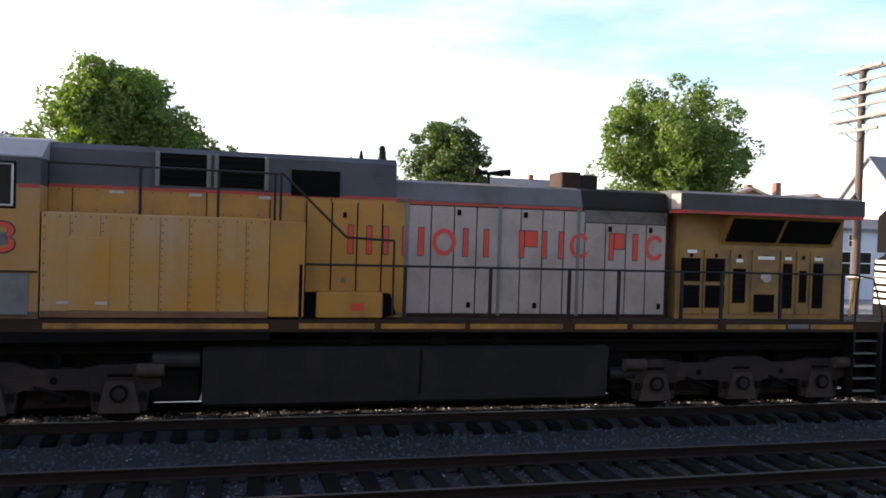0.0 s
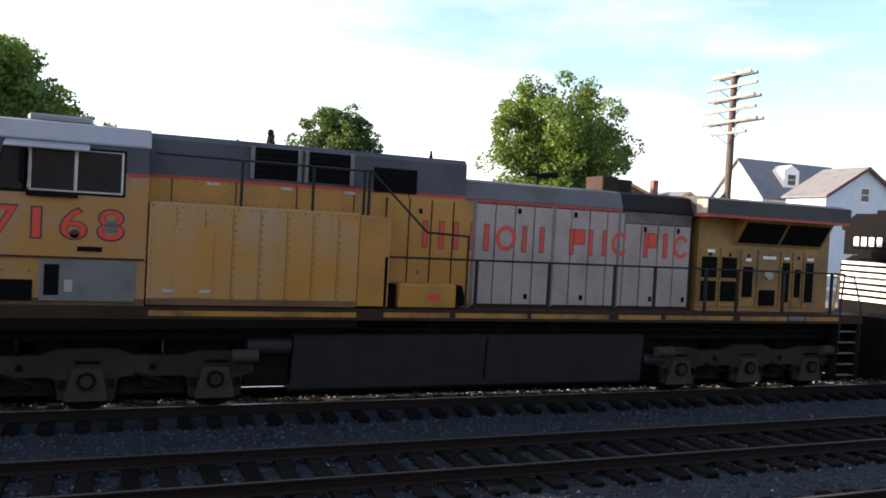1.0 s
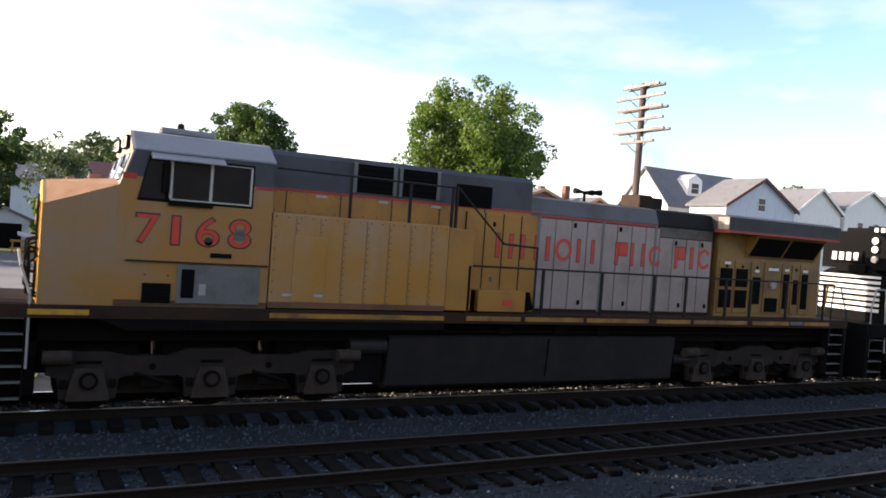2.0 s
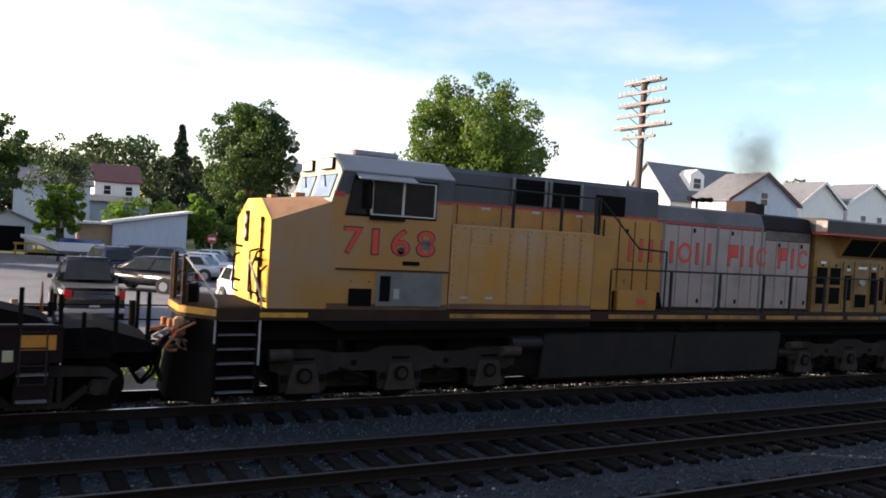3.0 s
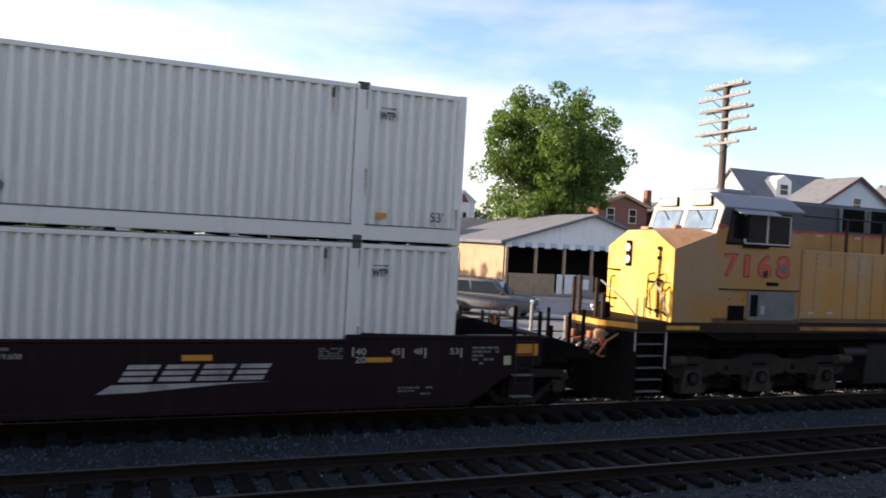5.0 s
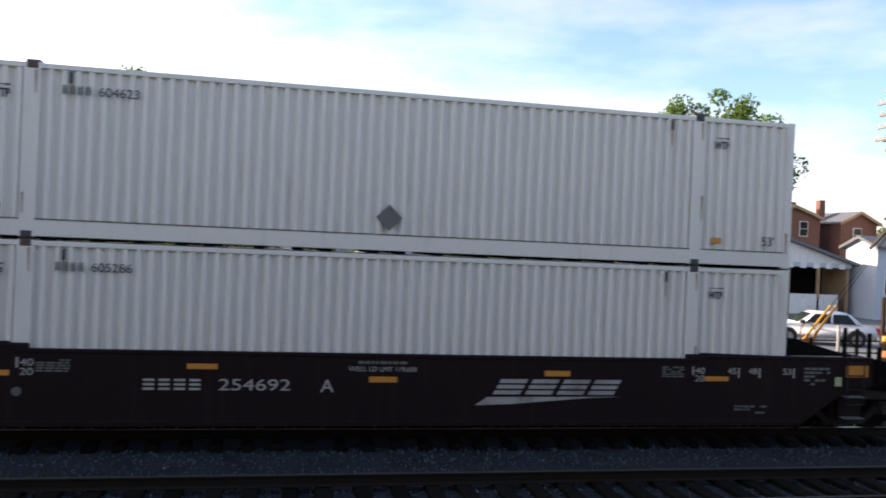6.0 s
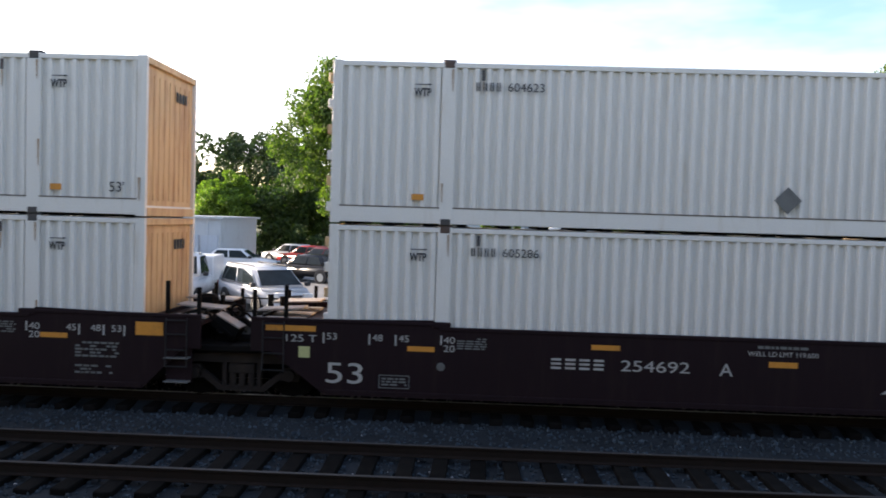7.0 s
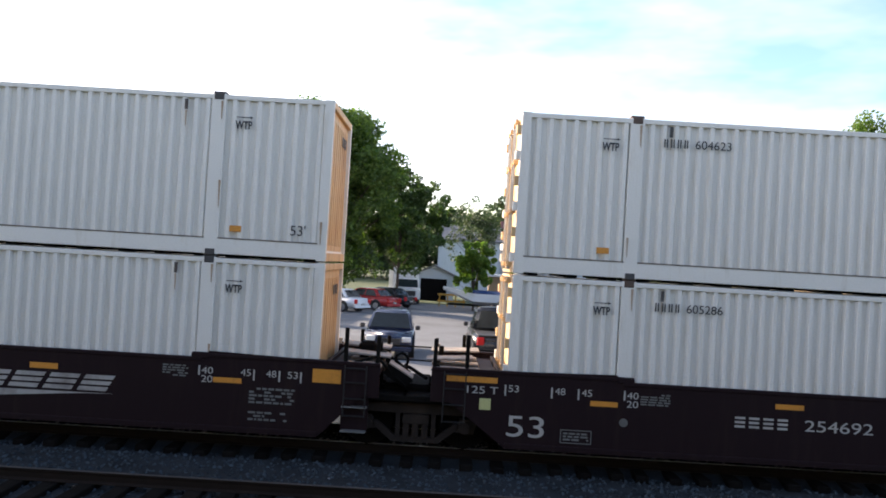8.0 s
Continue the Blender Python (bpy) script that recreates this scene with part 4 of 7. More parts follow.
    for x in (1.9, 3.4, 4.6):
        box(pp, x, x + 0.35, -1.05, -0.8, 1.34, 1.6, bevel=0.03)
    part("piping", pp, UNDER, root)
    loco_truck(root, (-6.145, -4.115, -2.03))
    loco_truck(root, (8.1, 10.08, 12.0))
    # nose
    f0 = [(-1.25, 1.84), (-1.25, 3.46), (-0.5, 3.86), (0.5, 3.86), (1.25, 3.46), (1.25, 1.84)]
    f1 = [(-1.25, 1.84), (-1.25, 3.86), (-0.5, 3.98), (0.5, 3.98), (1.25, 3.86), (1.25, 1.84)]
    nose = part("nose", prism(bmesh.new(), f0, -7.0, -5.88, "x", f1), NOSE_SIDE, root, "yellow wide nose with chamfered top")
    # Sun on the nose front is painted by this brighter plate.
    part("nose_front", prism(bmesh.new(), f0, -7.01, -7.001, "x"), NOSE_SUN_YELLOW, nose, "yellow nose front coloured bright as sunlit")
    top0 = [(-1.24, 3.468), (-0.5, 3.866), (0.5, 3.866), (1.24, 3.468), (1.24, 3.464), (0.5, 3.862), (-0.5, 3.862), (-1.24, 3.464)]
    top1 = [(-1.24, 3.868), (-0.5, 3.986), (0.5, 3.986), (1.24, 3.868), (1.24, 3.864), (0.5, 3.982), (-0.5, 3.982), (-1.24, 3.864)]
    part("nose_top", prism(bmesh.new(), top0, -6.97, -5.88, "x", top1), DUST_SUN_TAN, nose, "brown dust on the nose top")
    door = part("nose_door", B(-7.035, -7.011, -0.78, 0.1, 1.86, 3.5, bevel=0.008), NOSE_SUN_YELLOW, nose, "yellow nose door")
    hg = bmesh.new()
    for z in (2.0, 2.6, 3.2, 3.42):
        box(hg, -7.06, -7.031, -0.84, -0.7, z, z + 0.09, bevel=0.01)
    rod(hg, (-7.05, -0.8, 1.9), (-7.05, -0.8, 3.5), 0.022, 6)
    part("door_hinge", hg, UNDER, door)
    hl = bmesh.new()
    box(hl, -7.05, -7.001, 0.28, 0.52, 3.0, 3.62, bevel=0.02)
    hb = part("headlight_bracket", hl, BLACK, nose)
    for z in (3.17, 3.45):
        part("headlight", rod(bmesh.new(), (-7.07, 0.4, z), (-7.045, 0.4, z), 0.095, 16), ALU, hb, "round silver headlight")
    for pts in ([(-7.0, -1.1, 2.0), (-7.16, -1.1, 2.05), (-7.16, -1.1, 2.75), (-7.16, -0.86, 2.75), (-7.0, -0.86, 2.7)], [(-7.0, 0.8, 2.2), (-7.1, 0.8, 2.2), (-7.1, 1.1, 2.2), (-7.0, 1.1, 2.2)], [(-7.0, 0.75, 2.9), (-7.1, 0.75, 2.9), (-7.1, 1.1, 2.9), (-7.0, 1.1, 2.9)]):
        part("grab_iron", pipe(bmesh.new(), pts, 0.018, 6), UNDER, nose)
    for pts in ([(-7.0, -1.16, 1.95), (-7.13, -1.16, 2.0), (-7.13, -1.16, 2.5), (-7.02, -1.16, 2.62)], [(-7.03, -0.62, 2.05), (-7.2, -0.62, 2.1), (-7.2, -0.62, 2.85), (-7.03, -0.62, 2.9)], [(-7.03, -0.98, 2.9), (-7.16, -0.98, 2.85), (-7.2, -0.7, 2.5), (-7.16, -0.72, 1.95)], [(-7.0, 0.95, 1.95), (-7.12, 0.95, 2.0), (-7.12, 0.95, 2.7), (-7.0, 0.95, 2.75)]):
        part("grab_iron", pipe(bmesh.new(), pts, 0.02, 6), UNDER, nose)
    part("door_latch", B(-7.09, -7.036, -0.66, -0.46, 2.66, 2.72, bevel=0.01), UNDER, nose)
    part("door_sill", B(-7.06, -7.012, -1.0, -0.3, 2.52, 2.56, bevel=0.008), NOSE_SUN_YELLOW, nose)
    part("roof_fitting", B(-6.3, -6.1, -0.35, -0.22, 3.94, 4.03, bevel=0.01), DUST_SUN_TAN, nose)
    part("roof_fitting", B(-6.62, -6.48, 0.25, 0.55, 3.9, 3.97, bevel=0.01), DUST_SUN_TAN, nose)
    # cab
    side = [(-5.88, 1.84), (-3.28, 1.84), (-3.28, 4.03), (-5.80, 4.03), (-5.88, 3.86)]
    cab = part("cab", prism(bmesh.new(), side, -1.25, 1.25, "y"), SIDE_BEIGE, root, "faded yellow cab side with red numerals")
    upper = [(-5.80, 4.03), (-3.28, 4.03), (-3.28, 4.468), (-5.66, 4.468)]
    part("cab_upper", prism(bmesh.new(), upper, -1.245, 1.245, "y"), ARMOUR_GREY, cab)
    ws = [(-5.885, 3.87), (-5.86, 3.87), (-5.655, 4.50), (-5.69, 4.50)]
    wf = part("windscreen_frame", prism(bmesh.new(), ws, -1.25, 1.25, "y"), SUNLIT_FRAME, cab, "windscreen surround coloured pale as sunlit")
    for y0, y1 in ((-1.08, -0.12), (0.12, 1.08)):
        part("windscreen", prism(bmesh.new(), [(-5.878, 3.97), (-5.868, 3.97), (-5.73, 4.40), (-5.742, 4.40)], y0, y1, "y"), SKY_TINT_GLASS, wf, "windscreen tinted like the sky it reflects")
        part("gasket", prism(bmesh.new(), [(-5.874, 3.95), (-5.864, 3.95), (-5.724, 4.42), (-5.736, 4.42)], y0 - 0.02, y1 + 0.03, "y"), UNDER, wf)
        wp = rod(bmesh.new(), (-5.745, (y0 + y1) / 2 + 0.2, 4.42), (-5.825, (y0 + y1) / 2 - 0.1, 4.18), 0.014, 6)
        part("wiper", wp, BLACK, wf)
    rf = [(-1.262, 4.47), (-1.262, 4.50), (-0.75, 4.82), (-0.6, 4.85), (0.6, 4.85), (0.75, 4.82), (1.262, 4.50), (1.262, 4.47)]
    part("cab_roof", prism(bmesh.new(), rf, -5.66, -3.26, "x"), CAB_GREY, cab, "pale grey cab roof")
    brow = part("cab_brow", prism(bmesh.new(), rf, -5.72, -5.661, "x"), SUNLIT_FRAME, cab, "brow over the windscreens coloured pale as sunlit")
    for y0, y1 in ((-0.9, -0.3), (0.3, 0.9)):
        nb = part("number_board", B(-5.80, -5.721, y0, y1, 4.53, 4.72, bevel=0.025), WHITE, brow, "pale rounded number board")
        rim = bmesh.new()
        for ya, yb_, za, zb in ((y0 - 0.02, y1 + 0.02, 4.72, 4.735), (y0 - 0.02, y1 + 0.02, 4.515, 4.53), (y0 - 0.02, y0, 4.53, 4.72), (y1, y1 + 0.02, 4.53, 4.72)):
            box(rim, -5.785, -5.721, ya, yb_, za, zb)
        part("board_rim", rim, UNDER, brow)
        for k in range(4):
            part("digit_bar", B(-5.806, -5.8005, y0 + 0.12 + k * 0.1, y0 + 0.16 + k * 0.1, 4.57, 4.68), PANEL_GREY, brow)
    ac = bmesh.new()
    box(ac, -5.2, -4.2, -0.5, 0.5, 4.84, 4.98, bevel=0.04)
    part("air_conditioner", ac, CAB_GREY, cab)
    vis = prism(bmesh.new(), [(-1.25, 4.46), (-1.25, 4.44), (-1.50, 4.33), (-1.50, 4.35)], -5.42, -4.2, "x")
    part("sun_visor", vis, CAB_GREY, cab, "pale grey sun visor over the side window")
    # cab side windows
    wfr = bmesh.new()
    for x0, x1, z0, z1 in ((-5.07, -3.68, 3.665, 3.70), (-5.07, -3.68, 4.34, 4.36), (-5.09, -5.04, 3.70, 4.34), (-4.42, -4.37, 3.70, 4.34), (-3.71, -3.675, 3.70, 4.34)):
        box(wfr, x0, x1, yb - 0.035, yb + 0.005, z0, z1, bevel=0.008)
    frame_ob = part("side_window_frame", wfr, ALU, cab, "bare aluminium window frame")
    for x0, x1 in ((-5.04, -4.42), (-4.37, -3.71)):
        part("pane", B(x0, x1, yb - 0.012, yb - 0.003, 3.70, 4.34), GLASS, frame_ob)
    part("window_surround", prism(bmesh.new(), [(-5.6, 3.63), (-3.64, 3.63), (-3.64, 4.40), (-5.44, 4.40)], yb - 0.006, yb - 0.001, "y"), UNDER, cab, "black rubber window surround")
    part("cab_stripe", B(-5.84, -5.62, yb - 0.007, yb + 0.001, 3.98, 4.08), DULL_RED, cab, "short red stripe at the cab corner")
    part("cab_stripe", B(-3.6, -3.29, yb - 0.007, yb + 0.001, 3.98, 4.04), DULL_RED, cab, "short red stripe behind the window")
    part("quarter_window", prism(bmesh.new(), [(-5.58, 3.68), (-5.16, 3.68), (-5.16, 4.36), (-5.42, 4.36)], yb - 0.012, yb - 0.002, "y"), GLASS, cab, "dark quarter window")
    mir = bmesh.new()
    box(mir, -5.2, -5.13, yb - 0.22, yb - 0.02, 3.78, 4.3, bevel=0.01)
    part("mirror", mir, UNDER, cab)
    part("arm_rest", B(-5.1, -4.35, yb - 0.07, yb - 0.005, 3.58, 3.64, bevel=0.01), UNDER, cab)
    y = yb - 0.007
    for tx, x, w in (("7", -5.58, 0.36), ("1", -5.0, 0.12), ("6", -4.58, 0.37), ("8", -4.03, 0.38)):
        writing("numeral_outline", tx, 0.735, INK, cab, x - 0.025, y + 0.003, 2.895, w + 0.05, bold=0.012)
        writing("numeral", tx, 0.70, RED, cab, x, y, 2.92, w, label="large red road numeral")
    part("paint_patch", rod(bmesh.new(), (-4.38, y - 0.002, 3.0), (-4.38, y + 0.004, 3.0), 0.075, 14), INK, cab, "dark touched-up paint patch")
    part("paint_patch", rod(bmesh.new(), (-3.84, y - 0.002, 3.14), (-3.84, y + 0.004, 3.14), 0.11, 16), PANEL_GREY, cab, "grey touched-up paint patch")
    pg = part("access_panel", B(-4.87, -3.43, yb - 0.03, yb + 0.005, 1.90, 2.58, bevel=0.01), PANEL_GREY, cab, "grey access panel")
    part("panel_vent", B(-4.8, -4.58, yb - 0.036, yb - 0.029, 2.0, 2.5), BLACK, pg)
    part("panel_latch", B(-4.5, -4.38, yb - 0.045, yb - 0.029, 2.05, 2.25, bevel=0.005), PALE_RAIL, pg)
    part("rain_strip", B(-5.72, -3.3, yb - 0.04, yb + 0.004, 2.60, 2.625), SILL, cab)
    grille(cab, -5.43, -4.96, 1.9, 2.24, yb - 0.005, 6)
    part("vent", B(-4.33, -3.96, yb - 0.016, yb + 0.002, 2.72, 2.80), UNDER, cab)
    bolts(cab, [(-5.4, 2.38), (-5.02, 2.38)], yb - 0.01, BLACK)
    part("step_box", B(-4.6, -4.0, -1.27, -1.2, 1.42, 1.60, bevel=0.02), UNDER, root)
    # electrical cabinet and lower yellow box
    cabn = part("electrical_cabinet", B(-3.25, 0.40, yb - 0.02, 1.25, 1.86, 3.6, bevel=0.012), BLEACHED, root, "riveted faded yellow equipment cabinet")
    for k in range(7):
        part("seam", B(-2.82 + 0.47 * k, -2.812 + 0.47 * k, yb - 0.024, yb - 0.019, 1.9, 3.56), RIVET, cabn)
    for x0, x1, z0, z1 in ((-2.83, -2.2, 1.98, 3.2),):
        pn = bmesh.new()
        box(pn, x0, x1, yb - 0.034, yb - 0.019, z0, z1, bevel=0.006)
        part("cabinet_door", pn, BLEACHED, cabn)
    bolts(cabn, [(-3.2 + 0.235 * k, z) for k in range(16) for z in (1.93, 3.53)] + [(-2.78 + 0.47 * k, 2.0 + 0.13 * j) for k in range(7) for j in range(12)] + [(-3.2, 1.95 + 0.2 * k) for k in range(9)], yb - 0.02, RIVET)
    for x in (-3.0, -2.4):
        part("sticker", B(x, x + 0.18, yb - 0.038, yb - 0.0345, 2.08, 2.13), LETTER, cabn)
    part("base_strip", B(-3.25, 0.39, yb - 0.03, yb - 0.0205, 1.865, 1.975), RUST_BAND, cabn, "rusty brown base strip")
    part("base_strip", B(-5.87, -3.28, yb - 0.006, yb - 0.0005, 1.845, 1.95), GRIME, cab, "sooty brown grime along the cab foot")
    part("side_box", B(0.41, 1.02, yb, -0.6, 1.88, 3.56, bevel=0.012), YELLOW, root, "yellow side cabinet")
    # hood behind the cab, up to the tall grey roof
    part("hood_lower", B(-3.27, 2.94, yh, -yh, 1.84, 4.06), YELLOW, root, "yellow hood side")
    stripe = part("red_stripe", B(-3.26, 2.95, yh - 0.006, yh + 0.002, 4.03, 4.085), DULL_RED, root, "thin red stripe under the roof")
    part("hood_upper", prism(bmesh.new(), [(yh, 4.085), (yh, 4.70), (yh + 0.1, 4.80), (-yh - 0.1, 4.80), (-yh, 4.70), (-yh, 4.085)], -3.26, 2.72, "x"), ARMOUR_GREY, root, "tall dark grey blower hood")
    for x0, x1 in ((-1.49, -0.70), (-0.50, 0.30)):
        grille(root, x0, x1, 4.14, 4.70, yh - 0.008, 5, "louvre", UNDER)
        for xx in (x0 - 0.07, x1):
            part("louvre_post", B(xx, xx + 0.07, yh - 0.05, yh, 4.12, 4.72, bevel=0.008), PANEL_GREY, root)
    grille(root, 0.78, 1.66, 4.05, 4.52, yh - 0.008, 9)
    for k in range(5):
        part("hood_seam", B(-2.9 + 1.1 * k, -2.88 + 1.1 * k, yh - 0.006, yh, 3.62, 4.04), SILL, root)
    bolts(root, [(-3.1 + 0.3 * k, z) for k in range(13) for z in (3.66, 4.0)], yh, RIVET)
    for x in (-2.3, -1.0, 0.2):
        part("sticker", B(x, x + 0.22, yh - 0.01, yh - 0.002, 3.96, 4.01), LETTER, root)
    # upper catwalk rail along the cabinet top
    rl = bmesh.new()
    rod(rl, (-3.2, yb + 0.08, 4.42), (0.55, yb + 0.08, 4.40), 0.02, 6)
    part("upper_handrail", rl, RAIL_GREY, root)
    for x in (-1.75, -0.48, 0.48, 0.58):
        part("stanchion", B(x - 0.022, x + 0.022, yb + 0.05, yb + 0.11, 3.58, 4.42), RAIL_GREY, root)
    dg = bmesh.new()
    pipe(dg, [(0.6, yb + 0.1, 4.42), (1.75, yb - 0.0, 3.32), (2.62, yb, 3.28), (2.62, yb, 1.9)], 0.022, 6)
    part("slant_handrail", dg, RAIL_GREY, root)
    # yellow engine doors beside the side box
    for k in range(4):
        x0 = 1.06 + 0.47 * k
        part("engine_door", B(x0 + 0.012, x0 + 0.458, yh - 0.03, yh + 0.005, 1.92, 3.96, bevel=0.006), YELLOW, root, "faded yellow engine room door")
        part("door_gap", B(x0 - 0.008, x0 + 0.008, yh - 0.034, yh + 0.002, 1.92, 3.96), SILL, root)
        if k == 1:
            part("door_latch", B(x0 + 0.2, x0 + 0.27, yh - 0.045, yh - 0.029, 3.68, 3.78, bevel=0.006), UNDER, root)
            part("door_latch", B(x0 + 0.2, x0 + 0.27, yh - 0.045, yh - 0.029, 2.48, 2.58, bevel=0.006), PANEL_GREY, root)
    bx = part("battery_box", B(1.25, 2.45, -1.18, yh, 1.86, 2.32, bevel=0.02), YELLOW, root, "yellow equipment box on the walkway")
    part("battery_end", prism(bmesh.new(), [(2.45, 1.86), (2.72, 1.92), (2.6, 2.3), (2.45, 2.3)], -1.1, yh, "y"), BLACK, bx)
    part("sticker", B(1.86, 2.1, -1.19, -1.181, 2.0, 2.13), RED, bx)
    # Solid black block paints the shade between the two boxes.
    part("gap_shade_block", B(1.08, 1.24, -1.05, yh, 1.86, 2.3), BLACK, root)
    # pale engine doors
    hood = part("engine_hood", B(2.94, 8.40, yh, -yh, 1.84, 4.0), SILL, root, "dark inner frame behind the engine doors")
    part("red_stripe", B(2.96, 6.5, yh - 0.006, yh + 0.002, 3.985, 4.045), DULL_RED, root, "thin red stripe under the roof")
    roof = [(yh, 4.0), (yh - 0.01, 4.06), (yh + 0.12, 4.40), (yh + 0.4, 4.46), (-yh - 0.4, 4.46), (-yh - 0.12, 4.40), (-yh, 4.06), (-yh, 4.0)]
    part("hood_roof", prism(bmesh.new(), roof, 2.72, 6.5, "x"), ROOF_GREY, root, "dusty grey rounded hood roof")
    part("dark_roof", prism(bmesh.new(), roof, 6.5, 8.62, "x"), SOOT, root, "soot-dark roof over the exhaust")
    w = (8.36 - 2.96) / 12
    for k in range(12):
        x0 = 2.96 + w * k
        top = 3.96 if k < 8 else 3.74
        part("engine_door", B(x0 + 0.012, x0 + w - 0.012, yh - 0.03, yh + 0.005, 1.92, top, bevel=0.006), PALE_DOOR, hood, "sun-bleached pale engine room door")
        if k in (2, 5, 9, 11):
            part("door_latch", B(x0 + 0.28, x0 + 0.36, yh - 0.045, yh - 0.029, 2.03, 2.14, bevel=0.006), UNDER, hood)
            part("door_latch", B(x0 + 0.05, x0 + 0.13, yh - 0.045, yh - 0.029, top - 0.16, top - 0.05, bevel=0.006), UNDER, hood)
    part("scorched_panel", B(6.55, 8.36, yh - 0.02, yh, 3.76, 4.0), SCORCH, hood, "scorched grey panel")
    for x in (2.94, 4.78, 6.42):
        part("hood_post", B(x - 0.035, x + 0.035, yh - 0.045, yh, 1.88, 4.0, bevel=0.008), PANEL_GREY, hood)
    st = bmesh.new()
    box(st, 6.2, 6.62, -0.35, 0.35, 4.42, 4.78, bevel=0.02)
    part("exhaust_box", st, SILL, root, "rusty brown exhaust housing")
    part("exhaust_stack", B(6.62, 7.02, -0.3, 0.3, 4.42, 4.74, bevel=0.02), SOOT, root, "soot-black exhaust stack")
    hn = bmesh.new()
    for dy, ln in ((-0.1, 0.42), (0.1, 0.34), (0.0, -0.3)):
        rod(hn, (4.75, dy, 4.70), (4.75 + ln, dy, 4.72), 0.025, 10, 0.075)
    rod(hn, (4.75, 0, 4.45), (4.75, 0, 4.70), 0.035, 8)
    part("horn", hn, UNDER, root, "dark air horn trumpets")
    bell = rod(bmesh.new(), (2.1, -0.3, 4.8), (2.1, -0.3, 4.98), 0.05, 8, 0.02)
    part("antenna", bell, UNDER, root)
    # lettering as plain red shapes
    yl = yh - 0.033
    z0, z1, sw = 3.02, 3.54, 0.085
    ink = []

    def shape(pts):
        part("letter_shape", prism(bmesh.new(), pts, yl - 0.003, yl + 0.002, "y"), RED, root, "plain red painted mark")
        cx, cz = sum(p[0] for p in pts) / len(pts), sum(p[1] for p in pts) / len(pts)
        ink.append([(p[0] + math.copysign(0.016, p[0] - cx), p[1] + math.copysign(0.016, p[1] - cz)) for p in pts])

    def bar(x, top=z1, low=z0, wd=sw):
        shape([(x, low), (x + wd, low), (x + wd, top), (x, top)])

    def hoop(x0, x1, gap=False):
        bm = bmesh.new()
        n, cx, cz = 22, (x0 + x1) / 2, (z0 + z1) / 2
        rx, rz = (x1 - x0) / 2, (z1 - z0) / 2
        for k in range(n):
            a0, a1 = 2 * math.pi * k / n, 2 * math.pi * (k + 1) / n
            if gap and (k < 2 or k >= n - 2):
                continue
            q = [(cx + (rx - i * sw) * math.cos(t), cz + (rz - i * sw) * math.sin(t)) for i, t in ((0, a0), (0, a1), (1, a1), (1, a0))]
            prism(bm, q, yl - 0.003, yl + 0.002, "y")
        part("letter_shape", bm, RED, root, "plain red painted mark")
    for x0, x1 in ((1.84, 2.27), (2.5, 2.95), (4.05, 4.55), (5.66, 6.1)):
        bar(x0)
        bar(x1 - sw)
    for x in (3.17, 7.62):
        bar(x, wd=0.095)
    hoop(3.43, 3.9)
    for x0, x1 in ((5.19, 5.55), (7.1, 7.42)):
        bar(x0)
        shape([(x0 + sw + 0.02, z1 - 0.3), (x1, z1 - 0.3), (x1, z1), (x0 + sw + 0.02, z1)])
    hoop(6.24, 6.66, True)
    hoop(7.88, 8.32, True)
    for pts in ink:
        part("letter_edge", prism(bmesh.new(), pts, yl + 0.0022, yl + 0.0042, "y"), INK, root)
    # radiator end
    rad = part("radiator_cab", B(8.62, 12.66, yh, -yh, 1.84, 4.05), OLD_YELLOW, root, "faded yellow radiator compartment")
    part("wing_stripe", B(8.42, 12.72, -1.262, 1.262, 4.005, 4.065), DULL_RED, root, "red lower edge of the radiator wing")
    wing = [(-1.26, 4.065), (-1.26, 4.40), (-0.9, 4.47), (0.9, 4.47), (1.26, 4.40), (1.26, 4.065)]
    part("radiator_wing", prism(bmesh.new(), wing, 8.40, 12.75, "x"), WING_GREY, root, "broad grimy dark grey radiator wing")
    # Thin pale plate paints sunlight on the dark wing's end.
    part("wing_sun_face", B(8.385, 8.399, -1.25, -0.9, 4.08, 4.39), DECK, root, "pale plate painting sun on the wing end")
    sl = [(yh - 0.02, 3.40), (yh, 3.40), (yh, 4.0), (yh - 0.38, 4.0)]
    part("intake_hood", prism(bmesh.new(), sl, 9.62, 12.36, "x"), OLD_YELLOW, rad)
    for x0, x1 in ((9.70, 10.92), (11.0, 12.28)):
        gr = prism(bmesh.new(), [(yh - 0.065, 3.46), (yh - 0.055, 3.46), (yh - 0.36, 3.94), (yh - 0.372, 3.94)], x0, x1, "x")
        part("intake_grille", gr, BLACK, rad, "black slanted air intake")
    for x0, x1, z0_, z1_ in ((8.72, 9.16, 2.62, 3.1), (8.72, 9.16, 2.07, 2.54), (9.30, 9.74, 2.62, 3.1), (9.30, 9.74, 2.07, 2.54), (9.94, 10.24, 2.18, 2.9), (11.15, 11.38, 2.07, 3.03), (11.56, 11.74, 2.2, 2.88), (11.9, 12.15, 2.08, 3.05), (10.46, 10.95, 1.98, 2.36)):
        grille(rad, x0, x1, z0_, z1_, yh - 0.034, 6)
    for x0, x1 in ((8.68, 9.22), (9.26, 9.8), (9.88, 10.3), (10.4, 11.04), (11.1, 11.44), (11.5, 11.8), (11.84, 12.22)):
        part("rear_door", B(x0, x1, yh - 0.03, yh + 0.004, 1.94, 3.3, bevel=0.008), OLD_YELLOW, rad, "yellow equipment door")
